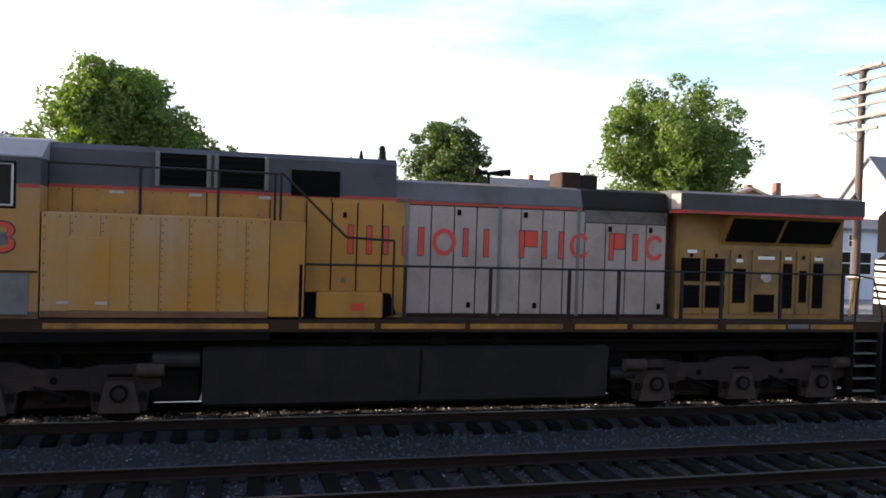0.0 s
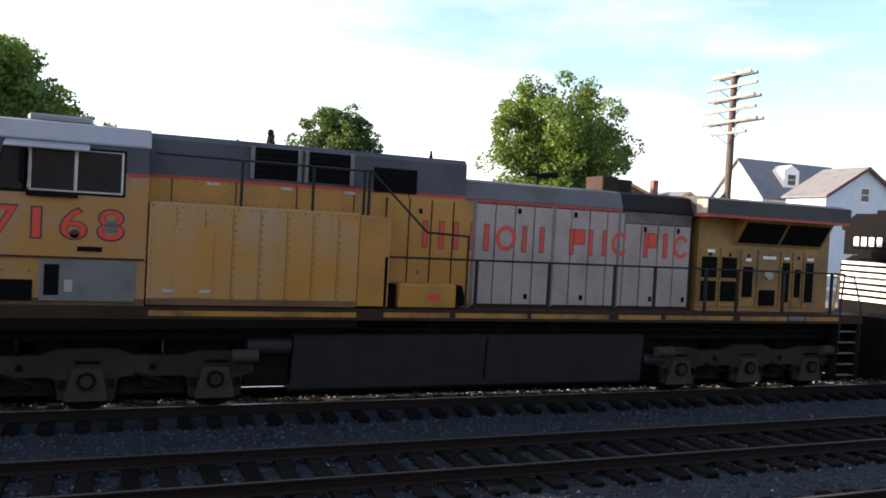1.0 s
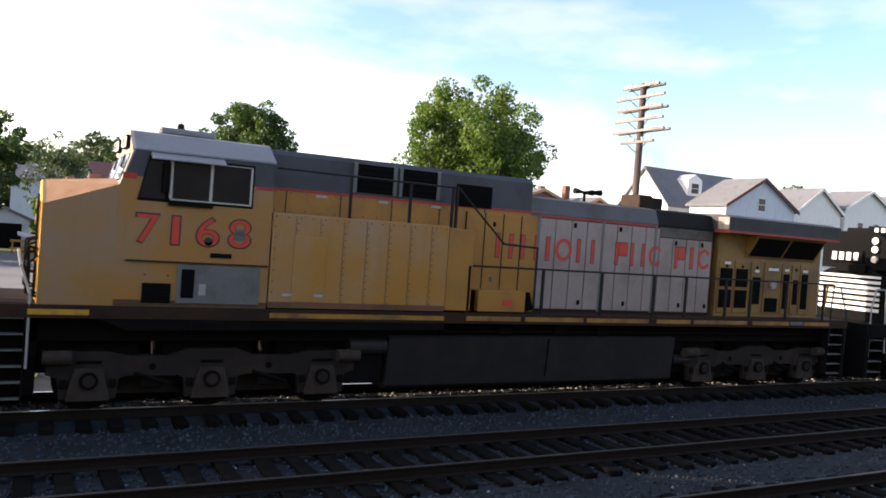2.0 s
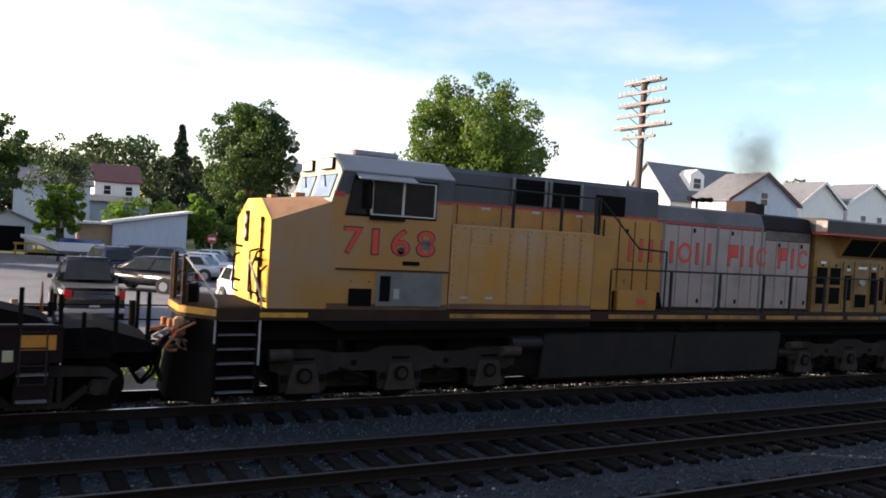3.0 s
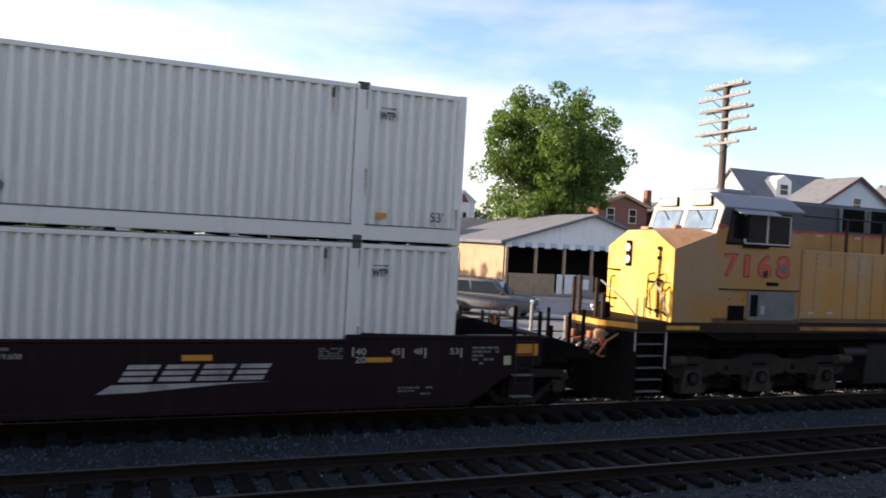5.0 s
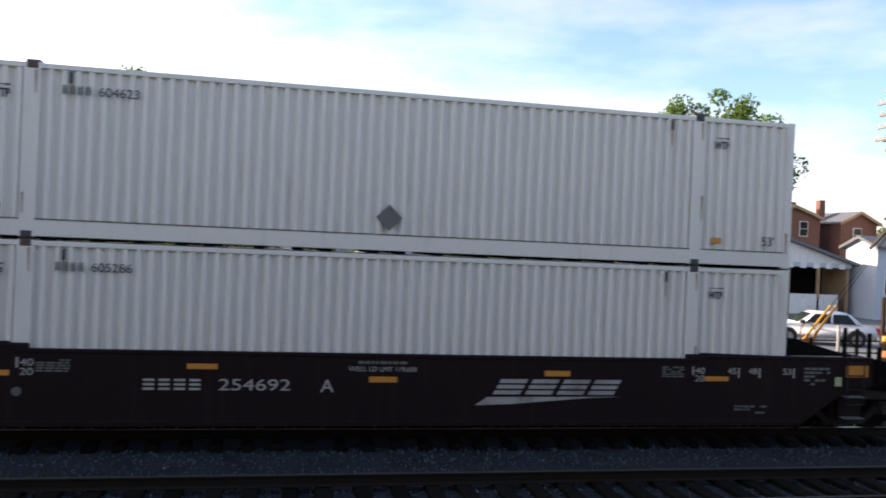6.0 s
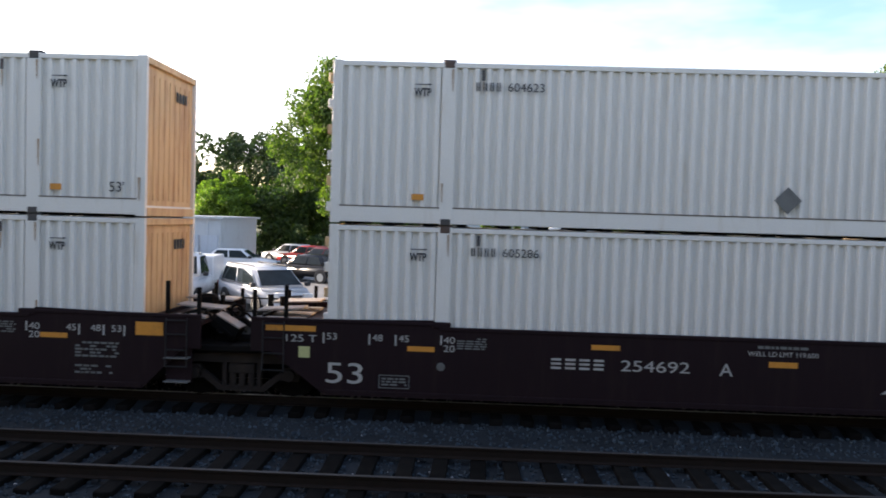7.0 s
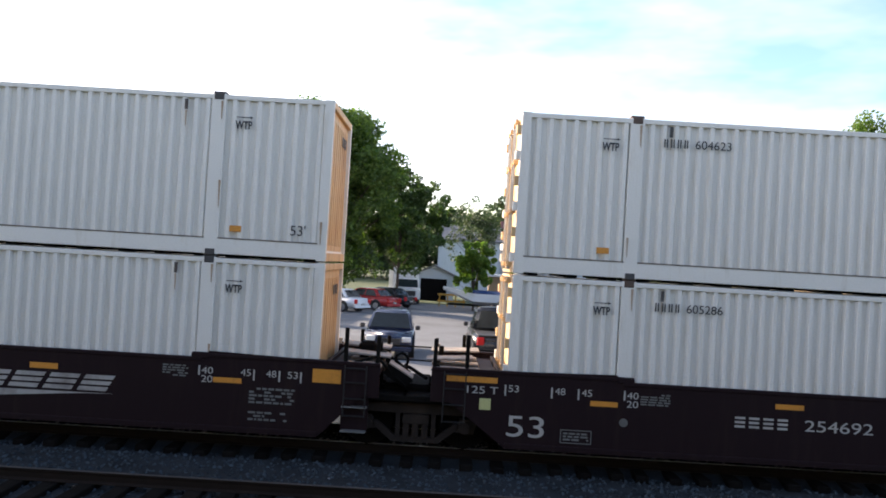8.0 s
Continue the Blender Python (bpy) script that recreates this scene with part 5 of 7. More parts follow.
        part("door_latch", B((x0 + x1) / 2 - 0.035, (x0 + x1) / 2 + 0.035, yh - 0.045, yh - 0.029, 3.12, 3.2, bevel=0.006), UNDER, rad)
    for x, wd, zz in ((8.85, 0.22, 3.2), (10.52, 0.4, 3.1), (11.18, 0.16, 3.1), (11.92, 0.2, 3.1), (10.0, 0.16, 3.03)):
        part("sticker", B(x, x + wd, yh - 0.05, yh - 0.046, zz, zz + 0.07), WHITE, rad)
    part("hand_brake", rod(bmesh.new(), (10.72, yh - 0.09, 2.72), (10.72, yh - 0.03, 2.72), 0.11, 14), LETTER, rad, "pale round brake housing")
    # walkway handrail
    hr = bmesh.new()
    rod(hr, (0.40, -1.22, 2.82), (12.7, -1.22, 2.83), 0.021, 6)
    part("handrail", hr, RAIL_GREY, root, "long grey walkway handrail")
    for x in (0.96, 2.84, 4.48, 6.07, 7.11, 8.49, 9.39, 10.77, 12.29):
        part("stanchion", B(x - 0.028, x + 0.028, -1.25, -1.2, 1.72, 2.82), RAIL_GREY, root)
    ladder_steps(root, 12.66, 13.24, -1.22, 0.36, 1.70, 6)
    ladder_steps(root, -7.82, -7.18, -1.22, 0.32, 1.62, 6)
    # rear rails, hoses and coupler
    for pts in ([(12.62, -1.24, 1.2), (12.62, -1.24, 2.2), (12.72, -1.22, 2.83)], [(13.3, -1.24, 0.9), (13.3, -1.24, 2.0), (13.18, -1.1, 2.75), (13.3, -0.3, 2.8)]):
        part("end_handrail", pipe(bmesh.new(), pts, 0.02, 6), RAIL_GREY, root)
    ey = bmesh.new()
    pipe(ey, [(12.72, -0.9, 2.72), (12.95, -0.85, 2.75), (12.9, -0.85, 2.4), (12.8, -0.85, 1.9)], 0.03, 6)
    part("cable", ey, STRIPE_YELLOW, root, "yellow cable loop")
    part("pilot", prism(bmesh.new(), [(-7.88, -1.22), (-8.36, -0.55), (-8.36, 0.55), (-7.88, 1.22), (-7.84, 1.22), (-7.84, -1.22)], 0.3, 1.62, "z"), UNDER, root, "black pilot plate")
    part("pilot_box", B(-7.84, -6.95, -0.9, 0.9, 0.3, 1.62), UNDER, root)
    part("plow", prism(bmesh.new(), [(-7.98, -1.3), (-8.58, -0.5), (-8.58, 0.5), (-7.98, 1.3), (-7.9, 1.24), (-8.4, 0.5), (-8.4, -0.5), (-7.9, -1.24)], 0.12, 1.0, "z", [(-7.9, -1.25), (-8.44, -0.5), (-8.44, 0.5), (-7.9, 1.25), (-7.88, 1.2), (-8.37, 0.5), (-8.37, -0.5), (-7.88, -1.2)]), UNDER, root, "muddy dark snow plow")
    part("rear_pilot", B(13.2, 13.32, -1.25, 1.25, 0.25, 1.62), UNDER, root)
    for x, s in ((-8.6, -1), (13.32, 1)):
        cp = bmesh.new()
        box(cp, min(x, x + s * 0.35), max(x, x + s * 0.35), -0.14, 0.14, 0.72, 1.0, bevel=0.04)
        box(cp, min(x + s * 0.3, x + s * 0.55), max(x + s * 0.3, x + s * 0.55), -0.2, 0.16, 0.66, 1.04, bevel=0.06)
        part("coupler", cp, UNDER, root, "heavy knuckle coupler")
        for yy in (-0.9, -0.7, -0.5, 0.5, 0.7):
            part("air_hose", pipe(bmesh.new(), [(x, yy, 1.25), (x + s * 0.14, yy, 1.1), (x + s * 0.18, yy, 0.75), (x + s * 0.1, yy, 0.5)], 0.024, 6), UNDER, root)
    # front platform rails
    for yy, xx, top in ((-0.25, -8.3, 2.72), (0.35, -8.36, 2.75), (0.62, -8.36, 2.7), (-0.62, -8.36, 2.4)):
        part("platform_post", B(xx - 0.04, xx + 0.04, yy - 0.04, yy + 0.04, 1.84, top, bevel=0.01), SILL, root, "dark upright platform post")
    pr = bmesh.new()
    pipe(pr, [(-7.9, -1.22, 1.2), (-7.9, -1.22, 1.95), (-8.08, -0.95, 2.3), (-8.3, -0.4, 2.68)], 0.019, 6)
    pipe(pr, [(-7.1, -1.24, 0.8), (-7.1, -1.24, 2.0), (-7.25, -1.2, 2.45), (-7.3, -1.0, 2.7)], 0.021, 6)
    tagged(part("platform_rail", pr, PALE_RAIL, root, "pale bent grab rail"), kind="stuff")
    bf = bmesh.new()
    box(bf, -8.3, -8.05, -0.5, -0.2, 1.84, 2.2, bevel=0.04)
    part("cable_box", bf, BLACK, root)
    for k in range(7):
        yy = -1.0 + 0.16 * k
        sag = 0.75 + 0.12 * (k % 3)
        # Tan and pale hose colours put sunlight on the coupling hoses.
        part("jumper_hose", pipe(bmesh.new(), [(-8.2, yy, 1.55), (-8.5, yy - 0.03, 1.4), (-8.7 - 0.03 * k, yy, sag + 0.35), (-8.62, yy + 0.05, sag + 0.3), (-8.48, yy + 0.08, sag + 0.3)], 0.026, 6), (RUSTY, UNDER, PALE_RAIL, DUST_SUN_TAN, PALE_RAIL)[k % 5], root, "dangling coupling hose")
    for yy, zz in ((-0.85, 1.35), (-0.4, 1.45), (0.3, 1.4)):
        part("hose_valve", B(-8.58, -8.46, yy - 0.07, yy + 0.07, zz - 0.07, zz + 0.09, bevel=0.02), (RED if yy < -0.8 else RUSTY), root)
    jn = bmesh.new()
    box(jn, -8.5, -8.3, -0.75, -0.45, 1.25, 1.6, bevel=0.05)
    rod(jn, (-8.55, -0.95, 1.45), (-8.4, -0.3, 1.2), 0.04, 8)
    # Tan instead of black: sunlight painted onto the gear.
    part("front_gear", jn, DUST_SUN_TAN, root, "front coupling gear in tan that paints its sunlight")
    return on_train(root)


yellow_locomotive()


def black_locomotive():
    """The next engine ahead: only its striped end and near side come into view."""
    root = thing("locomotive", pose(14.1, TRACK, 0), "black diesel locomotive with white striped sunlit nose", "locomotive")
    part("deck", B(0.25, 22, -1.3, 1.3, 1.35, 1.75, bevel=0.015), BLACK, root)
    nose = part("nose", prism(bmesh.new(), [(-1.1, 1.75), (-1.1, 3.1), (-0.7, 3.3), (0.7, 3.3), (1.1, 3.1), (1.1, 1.75)], 1.1, 2.6, "x"), BLACK, root, "low black nose")
    part("striped_panel", B(1.085, 1.098, -0.95, 1.05, 2.05, 3.12), WHITE, nose, "white panel crossed by thin black stripes")
    for k in range(6):
        part("stripe", B(1.078, 1.0845, -0.96, 1.06, 2.15 + 0.165 * k, 2.225 + 0.165 * k), BLACK, nose, "thin black stripe")
    cabx = part("cab", prism(bmesh.new(), [(2.6, 1.75), (5.0, 1.75), (5.0, 4.6), (2.9, 4.65), (2.6, 3.5)], -1.5, 1.5, "y"), BLACK, root, "black cab")
    part("windscreen", prism(bmesh.new(), [(2.64, 3.6), (2.66, 3.6), (2.86, 4.35), (2.84, 4.35)], -1.2, 1.2, "y"), SKY_TINT_GLASS, cabx)
    nb = part("number_board", B(2.62, 2.9, -0.6, 0.6, 4.4, 4.7, bevel=0.02), BLACK, cabx)
    for k in range(4):
        part("digit_bar", B(2.61, 2.619, -0.42 + 0.22 * k, -0.30 + 0.22 * k, 4.46, 4.64), WHITE, nb)
    part("side_window", B(3.2, 4.6, -1.515, -1.502, 3.5, 4.2), GLASS, cabx)
    part("hood", B(5.0, 21, -0.85, 0.85, 1.75, 4.4, bevel=0.05), BLACK, root, "long black engine hood")
    part("fuel_tank", B(8.0, 15.0, -1.2, 1.2, 0.35, 1.3, bevel=0.1), UNDER, root)
    loco_truck(root, (2.3, 4.3, 6.3))
    loco_truck(root, (15.6, 17.6, 19.6))
    ladder_steps(root, 0.35, 0.95, -1.22, 0.36, 1.6, 5)
    rl = bmesh.new()
    pipe(rl, [(0.3, -1.25, 0.8), (0.3, -1.25, 2.2), (0.55, -1.2, 2.75), (1.0, -1.2, 2.75), (1.05, -1.25, 0.9)], 0.022, 6)
    rod(rl, (1.05, -1.25, 2.75), (21, -1.25, 2.75), 0.02, 6)
    rod(rl, (0.3, -1.1, 2.7), (0.3, 1.1, 2.7), 0.02, 6)
    part("handrail", rl, PALE_RAIL, root, "pale grab rails")
    for k in range(11):
        part("stanchion", B(2.6 + 1.75 * k, 2.64 + 1.75 * k, -1.27, -1.23, 1.6, 2.75), PALE_RAIL, root)
    part("lamp_box", B(1.0, 1.1, -0.5, 0.5, 3.2, 3.45, bevel=0.03), BLACK, nose)
    part("hood_end", prism(bmesh.new(), [(-1.05, 3.31), (-1.05, 4.2), (-0.7, 4.45), (0.7, 4.45), (1.05, 4.2), (1.05, 3.31)], 1.12, 2.58, "x"), BLACK, root, "black upper hood end")
    board = part("number_board", B(1.06, 1.115, -0.35, 0.75, 3.5, 3.86, bevel=0.01), BLACK, root)
    for k in range(4):
        part("digit_bar", B(1.05, 1.0595, -0.2 + 0.24 * k, -0.05 + 0.24 * k, 3.56, 3.8), WHITE, board)
    for z in (3.62, 3.92, 4.18):
        part("lamp", rod(bmesh.new(), (1.03, -0.72, z), (1.12, -0.72, z), 0.1, 14), ALU, root, "round silver lamp")
    part("pilot", B(0.1, 0.25, -1.3, 1.3, 0.2, 1.75), BLACK, root)
    return on_train(root)


black_locomotive()


# ---- trees ----
def leaf_material(name, dark, light, through=0.35):
    m, n, l, p = nodes_of(name)
    geo = n.new("ShaderNodeNewGeometry")
    col = ramp(n, l, geo.outputs["Random Per Island"], 0.0, 1.0, dark, light)
    patch = ramp(n, l, noise_node(n, l, 0.9, 3), 0.35, 0.7, (0.75, 0.75, 0.75), (1.15, 1.15, 1.05))
    col = mixed(n, l, 1.0, col, patch, "MULTIPLY")
    l.new(col, p.inputs["Base Color"])
    p.inputs["Roughness"].default_value = 0.6
    tr = n.new("ShaderNodeBsdfTranslucent")
    warm = mixed(n, l, 1.0, col, (1.35, 1.62, 0.5), "MULTIPLY")
    l.new(warm, tr.inputs["Color"])
    mx = n.new("ShaderNodeMixShader")
    mx.inputs[0].default_value = through
    l.new(p.outputs[0], mx.inputs[1])
    l.new(tr.outputs[0], mx.inputs[2])
    l.new(mx.outputs[0], n["Material Output"].inputs["Surface"])
    return m


LEAF = leaf_material("maple_leaves", (0.046, 0.092, 0.018), (0.135, 0.195, 0.038), 0.42)
LEAF_DEEP = leaf_material("deep_green_leaves", (0.028, 0.06, 0.016), (0.078, 0.125, 0.028), 0.3)
LEAF_BRIGHT = leaf_material("bright_leaves", (0.08, 0.14, 0.02), (0.17, 0.26, 0.04), 0.45)
LEAF_DARK = leaf_material("dark_needles", (0.012, 0.028, 0.012), (0.03, 0.055, 0.02), 0.1)
LEAF_FAR = leaf_material("far_leaves", (0.03, 0.055, 0.02), (0.06, 0.09, 0.03), 0.2)
BARK = surface("tree_bark", (0.07, 0.05, 0.035), 0.9, dirt=(0.035, 0.028, 0.02), amount=0.5, scale=3, fine=20, bump=0.02)


def leaf_cloud(clumps, per, size, rng, flat=0.6):
    """Small bent leaf cards gathered round clump centres (x, y, z, radius)."""
    c = np.repeat(np.array(clumps), per, axis=0)
    n = len(c)
    d = rng.normal(size=(n, 3))
    d /= np.linalg.norm(d, axis=1)[:, None]
    pos = c[:, :3] + d * (c[:, 3] * rng.uniform(0.35, 1.0, n) ** 0.6)[:, None] * [1, 1, flat + 0.25]
    u = rng.normal(size=(n, 3))
    u /= np.linalg.norm(u, axis=1)[:, None]
    w = np.cross(u, rng.normal(size=(n, 3)))
    w /= np.linalg.norm(w, axis=1)[:, None]
    s = (size * rng.uniform(0.6, 1.3, n))[:, None]
    nrm = np.cross(u, w)
    v = np.stack([pos - u * s, pos - w * s * 0.55 + nrm * s * 0.15, pos + u * s, pos + w * s * 0.55 + nrm * s * 0.15], 1).reshape(-1, 3)
    f = (np.arange(n) * 4)[:, None] + np.array([0, 1, 2, 3])
    return v.tolist(), f.tolist()


def tree(x, y, base, height, radius, label, leaf=None, crown_low=0.25, seed=1, clumps=150, per=70, size=0.24, trunk=0.3, top_bias=0.0, gaps=0.0):
    rng = np.random.default_rng(seed)
    root = thing("tree", pose(x, y, base), label, "tree")
    lo, hi = crown_low * height, height
    mid, rz = (lo + hi) / 2, (hi - lo) / 2
    bm = bmesh.new()
    pts = [(0, 0, -0.3), (0.1 * rng.normal(), 0.1, lo * 0.6), (0.2 * rng.normal(), 0.2 * rng.normal(), mid), (0.2, 0, hi - rz * 0.5)]
    for k, (p, q) in enumerate(zip(pts, pts[1:])):
        rod(bm, p, q, trunk * (1 - 0.27 * k), 9, trunk * (1 - 0.27 * (k + 1)))
    part("trunk", bm, BARK, root, "rough brown trunk")
    cl = []
    lobes = []
    for k in range(36):
        d = rng.normal(size=3)
        d /= np.linalg.norm(d)
        r = rng.uniform(0.5, 0.78)
        lobes.append((d * r, rng.uniform(0.24, 0.4)))
    for k in range(clumps):
        d = rng.normal(size=3)
        d /= np.linalg.norm(d)
        where, size_l = lobes[k % len(lobes)]
        q = where + d * size_l * rng.uniform(0.3, 1.0) ** 0.4
        if k % 4 == 0:
            q = d * 0.62 * rng.uniform(0.2, 1.0)
        p = np.array([q[0] * radius, q[1] * radius, mid + q[2] * rz])
        p[0] *= 1 + top_bias * (p[2] - mid) / rz
        if gaps and rng.random() < gaps:
            continue
        cl.append((*p, radius * rng.uniform(0.12, 0.21)))
        if k % 7 == 0:
            a = (0, 0, lo * 0.7 + (p[2] - lo) * 0.4)
            part("limb", rod(bmesh.new(), a, tuple(p), trunk * 0.22, 5, trunk * 0.07), BARK, root)
    v, f = leaf_cloud(cl, per, size, rng)
    me = bpy.data.meshes.new("crown")
    me.from_pydata(v, [], f)
    me.materials.append(leaf or LEAF)
    ob = new("crown", me)
    ob.parent = root
    return root


def conifer(x, y, base, height, radius, label, seed=5):
    rng = np.random.default_rng(seed)
    root = thing("conifer", pose(x, y, base), label, "tree")
    part("trunk", rod(bmesh.new(), (0, 0, -0.3), (0, 0, height), 0.28, 8, 0.03), BARK, root)
    cl = []
    for k in range(320):
        t = rng.uniform(0.08, 1.0)
        r = radius * (1 - t) ** 0.85 * (0.75 + 0.25 * math.sin(t * 46))
        a = rng.uniform(0, 2 * math.pi)
        cl.append((r * math.cos(a) * rng.uniform(0.5, 1), r * math.sin(a), t * height, 0.25 + 0.35 * (1 - t)))
    v, f = leaf_cloud(cl, 60, 0.22, rng, 0.3)
    me = bpy.data.meshes.new("crown")
    me.from_pydata(v, [], f)
    me.materials.append(LEAF_DARK)
    new("crown", me).parent = root
    return root


def bush(name, x0, x1, y, z0, z1, depth, label, leaf, seed, n=60, per=60, size=0.14):
    rng = np.random.default_rng(seed)
    cl = [(rng.uniform(x0, x1), y + rng.uniform(-depth, depth), rng.uniform(z0, z1 - 0.2), 0.42 + 0.06 * (z1 - z0)) for _ in range(n)]
    v, f = leaf_cloud(cl, per, size, rng)
    me = bpy.data.meshes.new(name)
    me.from_pydata(v, [], f)
    me.materials.append(leaf)
    return tagged(new(name, me), label, "bush")


Z = LOT_Z
tree(-8.3, 56, Z, 14.85, 5.9, "broad full-leafed maple tree behind the parked cars", size=0.145, seed=11, clumps=340, per=190, crown_low=0.14, trunk=0.34)
tree(20.7, 82, Z, 16.65, 5.5, "dense dark green tree beyond the parking lot", LEAF_DEEP, seed=12, clumps=240, per=130, size=0.19, crown_low=0.12)
tree(33.7, 58, Z, 17.25, 6.35, "large maple with a broken crown outline and gaps", size=0.15, seed=13, clumps=360, per=190, crown_low=0.2, gaps=0.04, trunk=0.4)
conifer(16.6, 100, Z, 14.5, 3.4, "narrow dark spruce tree standing alone")
tree(2.2, 60, Z, 5.55, 1.7, "small bright green tree by the boat", LEAF_BRIGHT, 0.2, 14, 80, 100, 0.13, 0.1)
tree(-19.6, 62, Z, 6.95, 2.9, "bright sunlit green tree by the shed", LEAF_BRIGHT, 0.15, 15, 120, 120, 0.14, 0.14)
tree(3.0, 72, Z, 9.35, 3.4, "thin straggling tree with sparse leaves", LEAF_FAR, 0.3, 16, 90, 60, 0.13, 0.16, gaps=0.2)
# Added to stand for the maple's right flank; deep green paints its shade.
tree(-3.5, 60, Z, 10.85, 3.2, "maple's right flank, its shade put into darker leaves", LEAF_DEEP, 0.15, 36, 120, 110, 0.15, 0.16)
tree(-2.5, 66, Z, 10.85, 3.0, "dark leafy tree at the edge of the lot", LEAF_DEEP, 0.2, 26, 110, 110, 0.16, 0.2)
tree(115, 92, Z, 17.35, 7.5, "rounded green tree rising behind the gabled houses", LEAF_FAR, 0.2, 17, 110, 50, 0.4, 0.3)
tree(12.8, 64, Z, 6.15, 1.8, "round bright green shrub tree", LEAF_BRIGHT, 0.1, 18, 60, 50, 0.2, 0.1)
tree(15.6, 65, Z, 6.55, 1.6, "reddish green young tree", LEAF, 0.1, 19, 50, 50, 0.2, 0.1)
tree(-13.2, 70, Z, 9.35, 4.5, "dark tree behind the old sedan", LEAF_DEEP, 0.1, 20, 140, 110, 0.18, 0.2)
bush("hedge", 14.6, 21.3, 60, Z, 4.0, 0.7, "dense dark green clipped hedge", LEAF_DEEP, 21, 120)
bush("shrub", 6.0, 11.5, 68, Z, 4.6, 0.8, "loose green shrubs behind the low shed", LEAF_BRIGHT, 23, 60)
bush("shrub", -21.5, -12.3, 66, Z, 6.0, 1.6, "dark overgrown shrubs at the back of the lot", LEAF_DEEP, 33, 130, 90, 0.2)
bush("shrub", 12.3, 14.5, 62.5, Z, 2.8, 0.6, "dark shrub beside the shed", LEAF, 28, 30)


def far_woods():
    """The wooded rise that closes the distance."""
    rng = np.random.default_rng(30)
    cl = []
    for k in range(1500):
        x = rng.uniform(-130, 170)
        y = 135 + rng.uniform(-6, 26)
        ridge = 9.5 + 3.0 * math.sin(x * 0.045 + 0.7) + 2.0 * math.sin(x * 0.13) + (8.0 if x < -30 else 0)
        cl.append((x, y, rng.uniform(0.0, 1.0) ** 0.6 * ridge, rng.uniform(1.4, 2.6)))
    v, f = leaf_cloud(cl, 130, 0.42, rng, 0.6)
    me = bpy.data.meshes.new("far_woods")
    me.from_pydata(v, [], f)
    me.materials.append(LEAF_FAR)
    tagged(new("far_woods", me), "distant dark wooded ridge behind the town", "woods", kind="stuff")


far_woods()
rng = np.random.default_rng(31)
weed = [(rng.uniform(-35, 45), rng.uniform(19.2, 22.8), 0, 0.2) for _ in range(900)]
weed = [(a, b_, ground_z(a, b_) + 0.05, 0.16) for a, b_, _, _ in weed]
wv, wf_ = leaf_cloud(weed, 24, 0.06, rng, 0.9)
wme = bpy.data.meshes.new("weeds")
wme.from_pydata(wv, [], wf_)
wme.materials.append(LEAF)
tagged(new("weeds", wme), "sunlit weeds and grass on the railway bank", "weeds", kind="stuff")

# ---- houses ----
SIDING_W = surface("white_clapboard", (0.70, 0.69, 0.66), 0.6, dirt=(0.5, 0.48, 0.44), amount=0.3, streak=True)
SIDING_B = surface("pale_blue_siding", (0.42, 0.47, 0.53), 0.6, dirt=(0.33, 0.36, 0.4), amount=0.3, streak=True)
SIDING_Y = surface("mustard_stucco", (0.33, 0.26, 0.12), 0.8, dirt=(0.24, 0.19, 0.1), amount=0.3)
BRICK_M = surface("red_brick", (0.17, 0.075, 0.055), 0.85, dirt=(0.11, 0.055, 0.045), amount=0.4, scale=2, fine=18, bump=0.01)
SHINGLE = surface("grey_shingle_roof", (0.13, 0.135, 0.145), 0.9, dirt=(0.08, 0.08, 0.085), amount=0.4, fine=9)
SHINGLE_R = surface("maroon_shingle_roof", (0.11, 0.045, 0.045), 0.9, dirt=(0.07, 0.035, 0.035), amount=0.4, fine=9)
SHINGLE_L = surface("pale_slate_roof", (0.13, 0.138, 0.155), 0.85, dirt=(0.085, 0.088, 0.1), amount=0.4, fine=9)
METAL_W = surface("white_sheet_metal", (0.44, 0.48, 0.51), 0.5, dirt=(0.33, 0.35, 0.37), amount=0.3, scale=1.5)
TAN_M = surface("tan_timber", (0.34, 0.23, 0.13), 0.7, dirt=(0.22, 0.15, 0.09), amount=0.4)


def window_unit(parent, x, y, z, w, h, face="front"):
    if face == "front":
        fr = part("window", B(x - w / 2 - 0.07, x + w / 2 + 0.07, y - 0.05, y + 0.02, z - 0.08, z + h + 0.07), WHITE, parent, "white framed window")
        part("pane", B(x - w / 2, x + w / 2, y - 0.062, y - 0.051, z, z + h), GLASS, fr)
        part("glazing_bar", B(x - w / 2, x + w / 2, y - 0.075, y - 0.063, z + h / 2 - 0.025, z + h / 2 + 0.025), WHITE, fr)
    else:
        fr = part("window", B(x - 0.05, x + 0.02, y - w / 2 - 0.07, y + w / 2 + 0.07, z - 0.08, z + h + 0.07), WHITE, parent, "white framed window")
        part("pane", B(x - 0.062, x - 0.051, y - w / 2, y + w / 2, z, z + h), GLASS, fr)


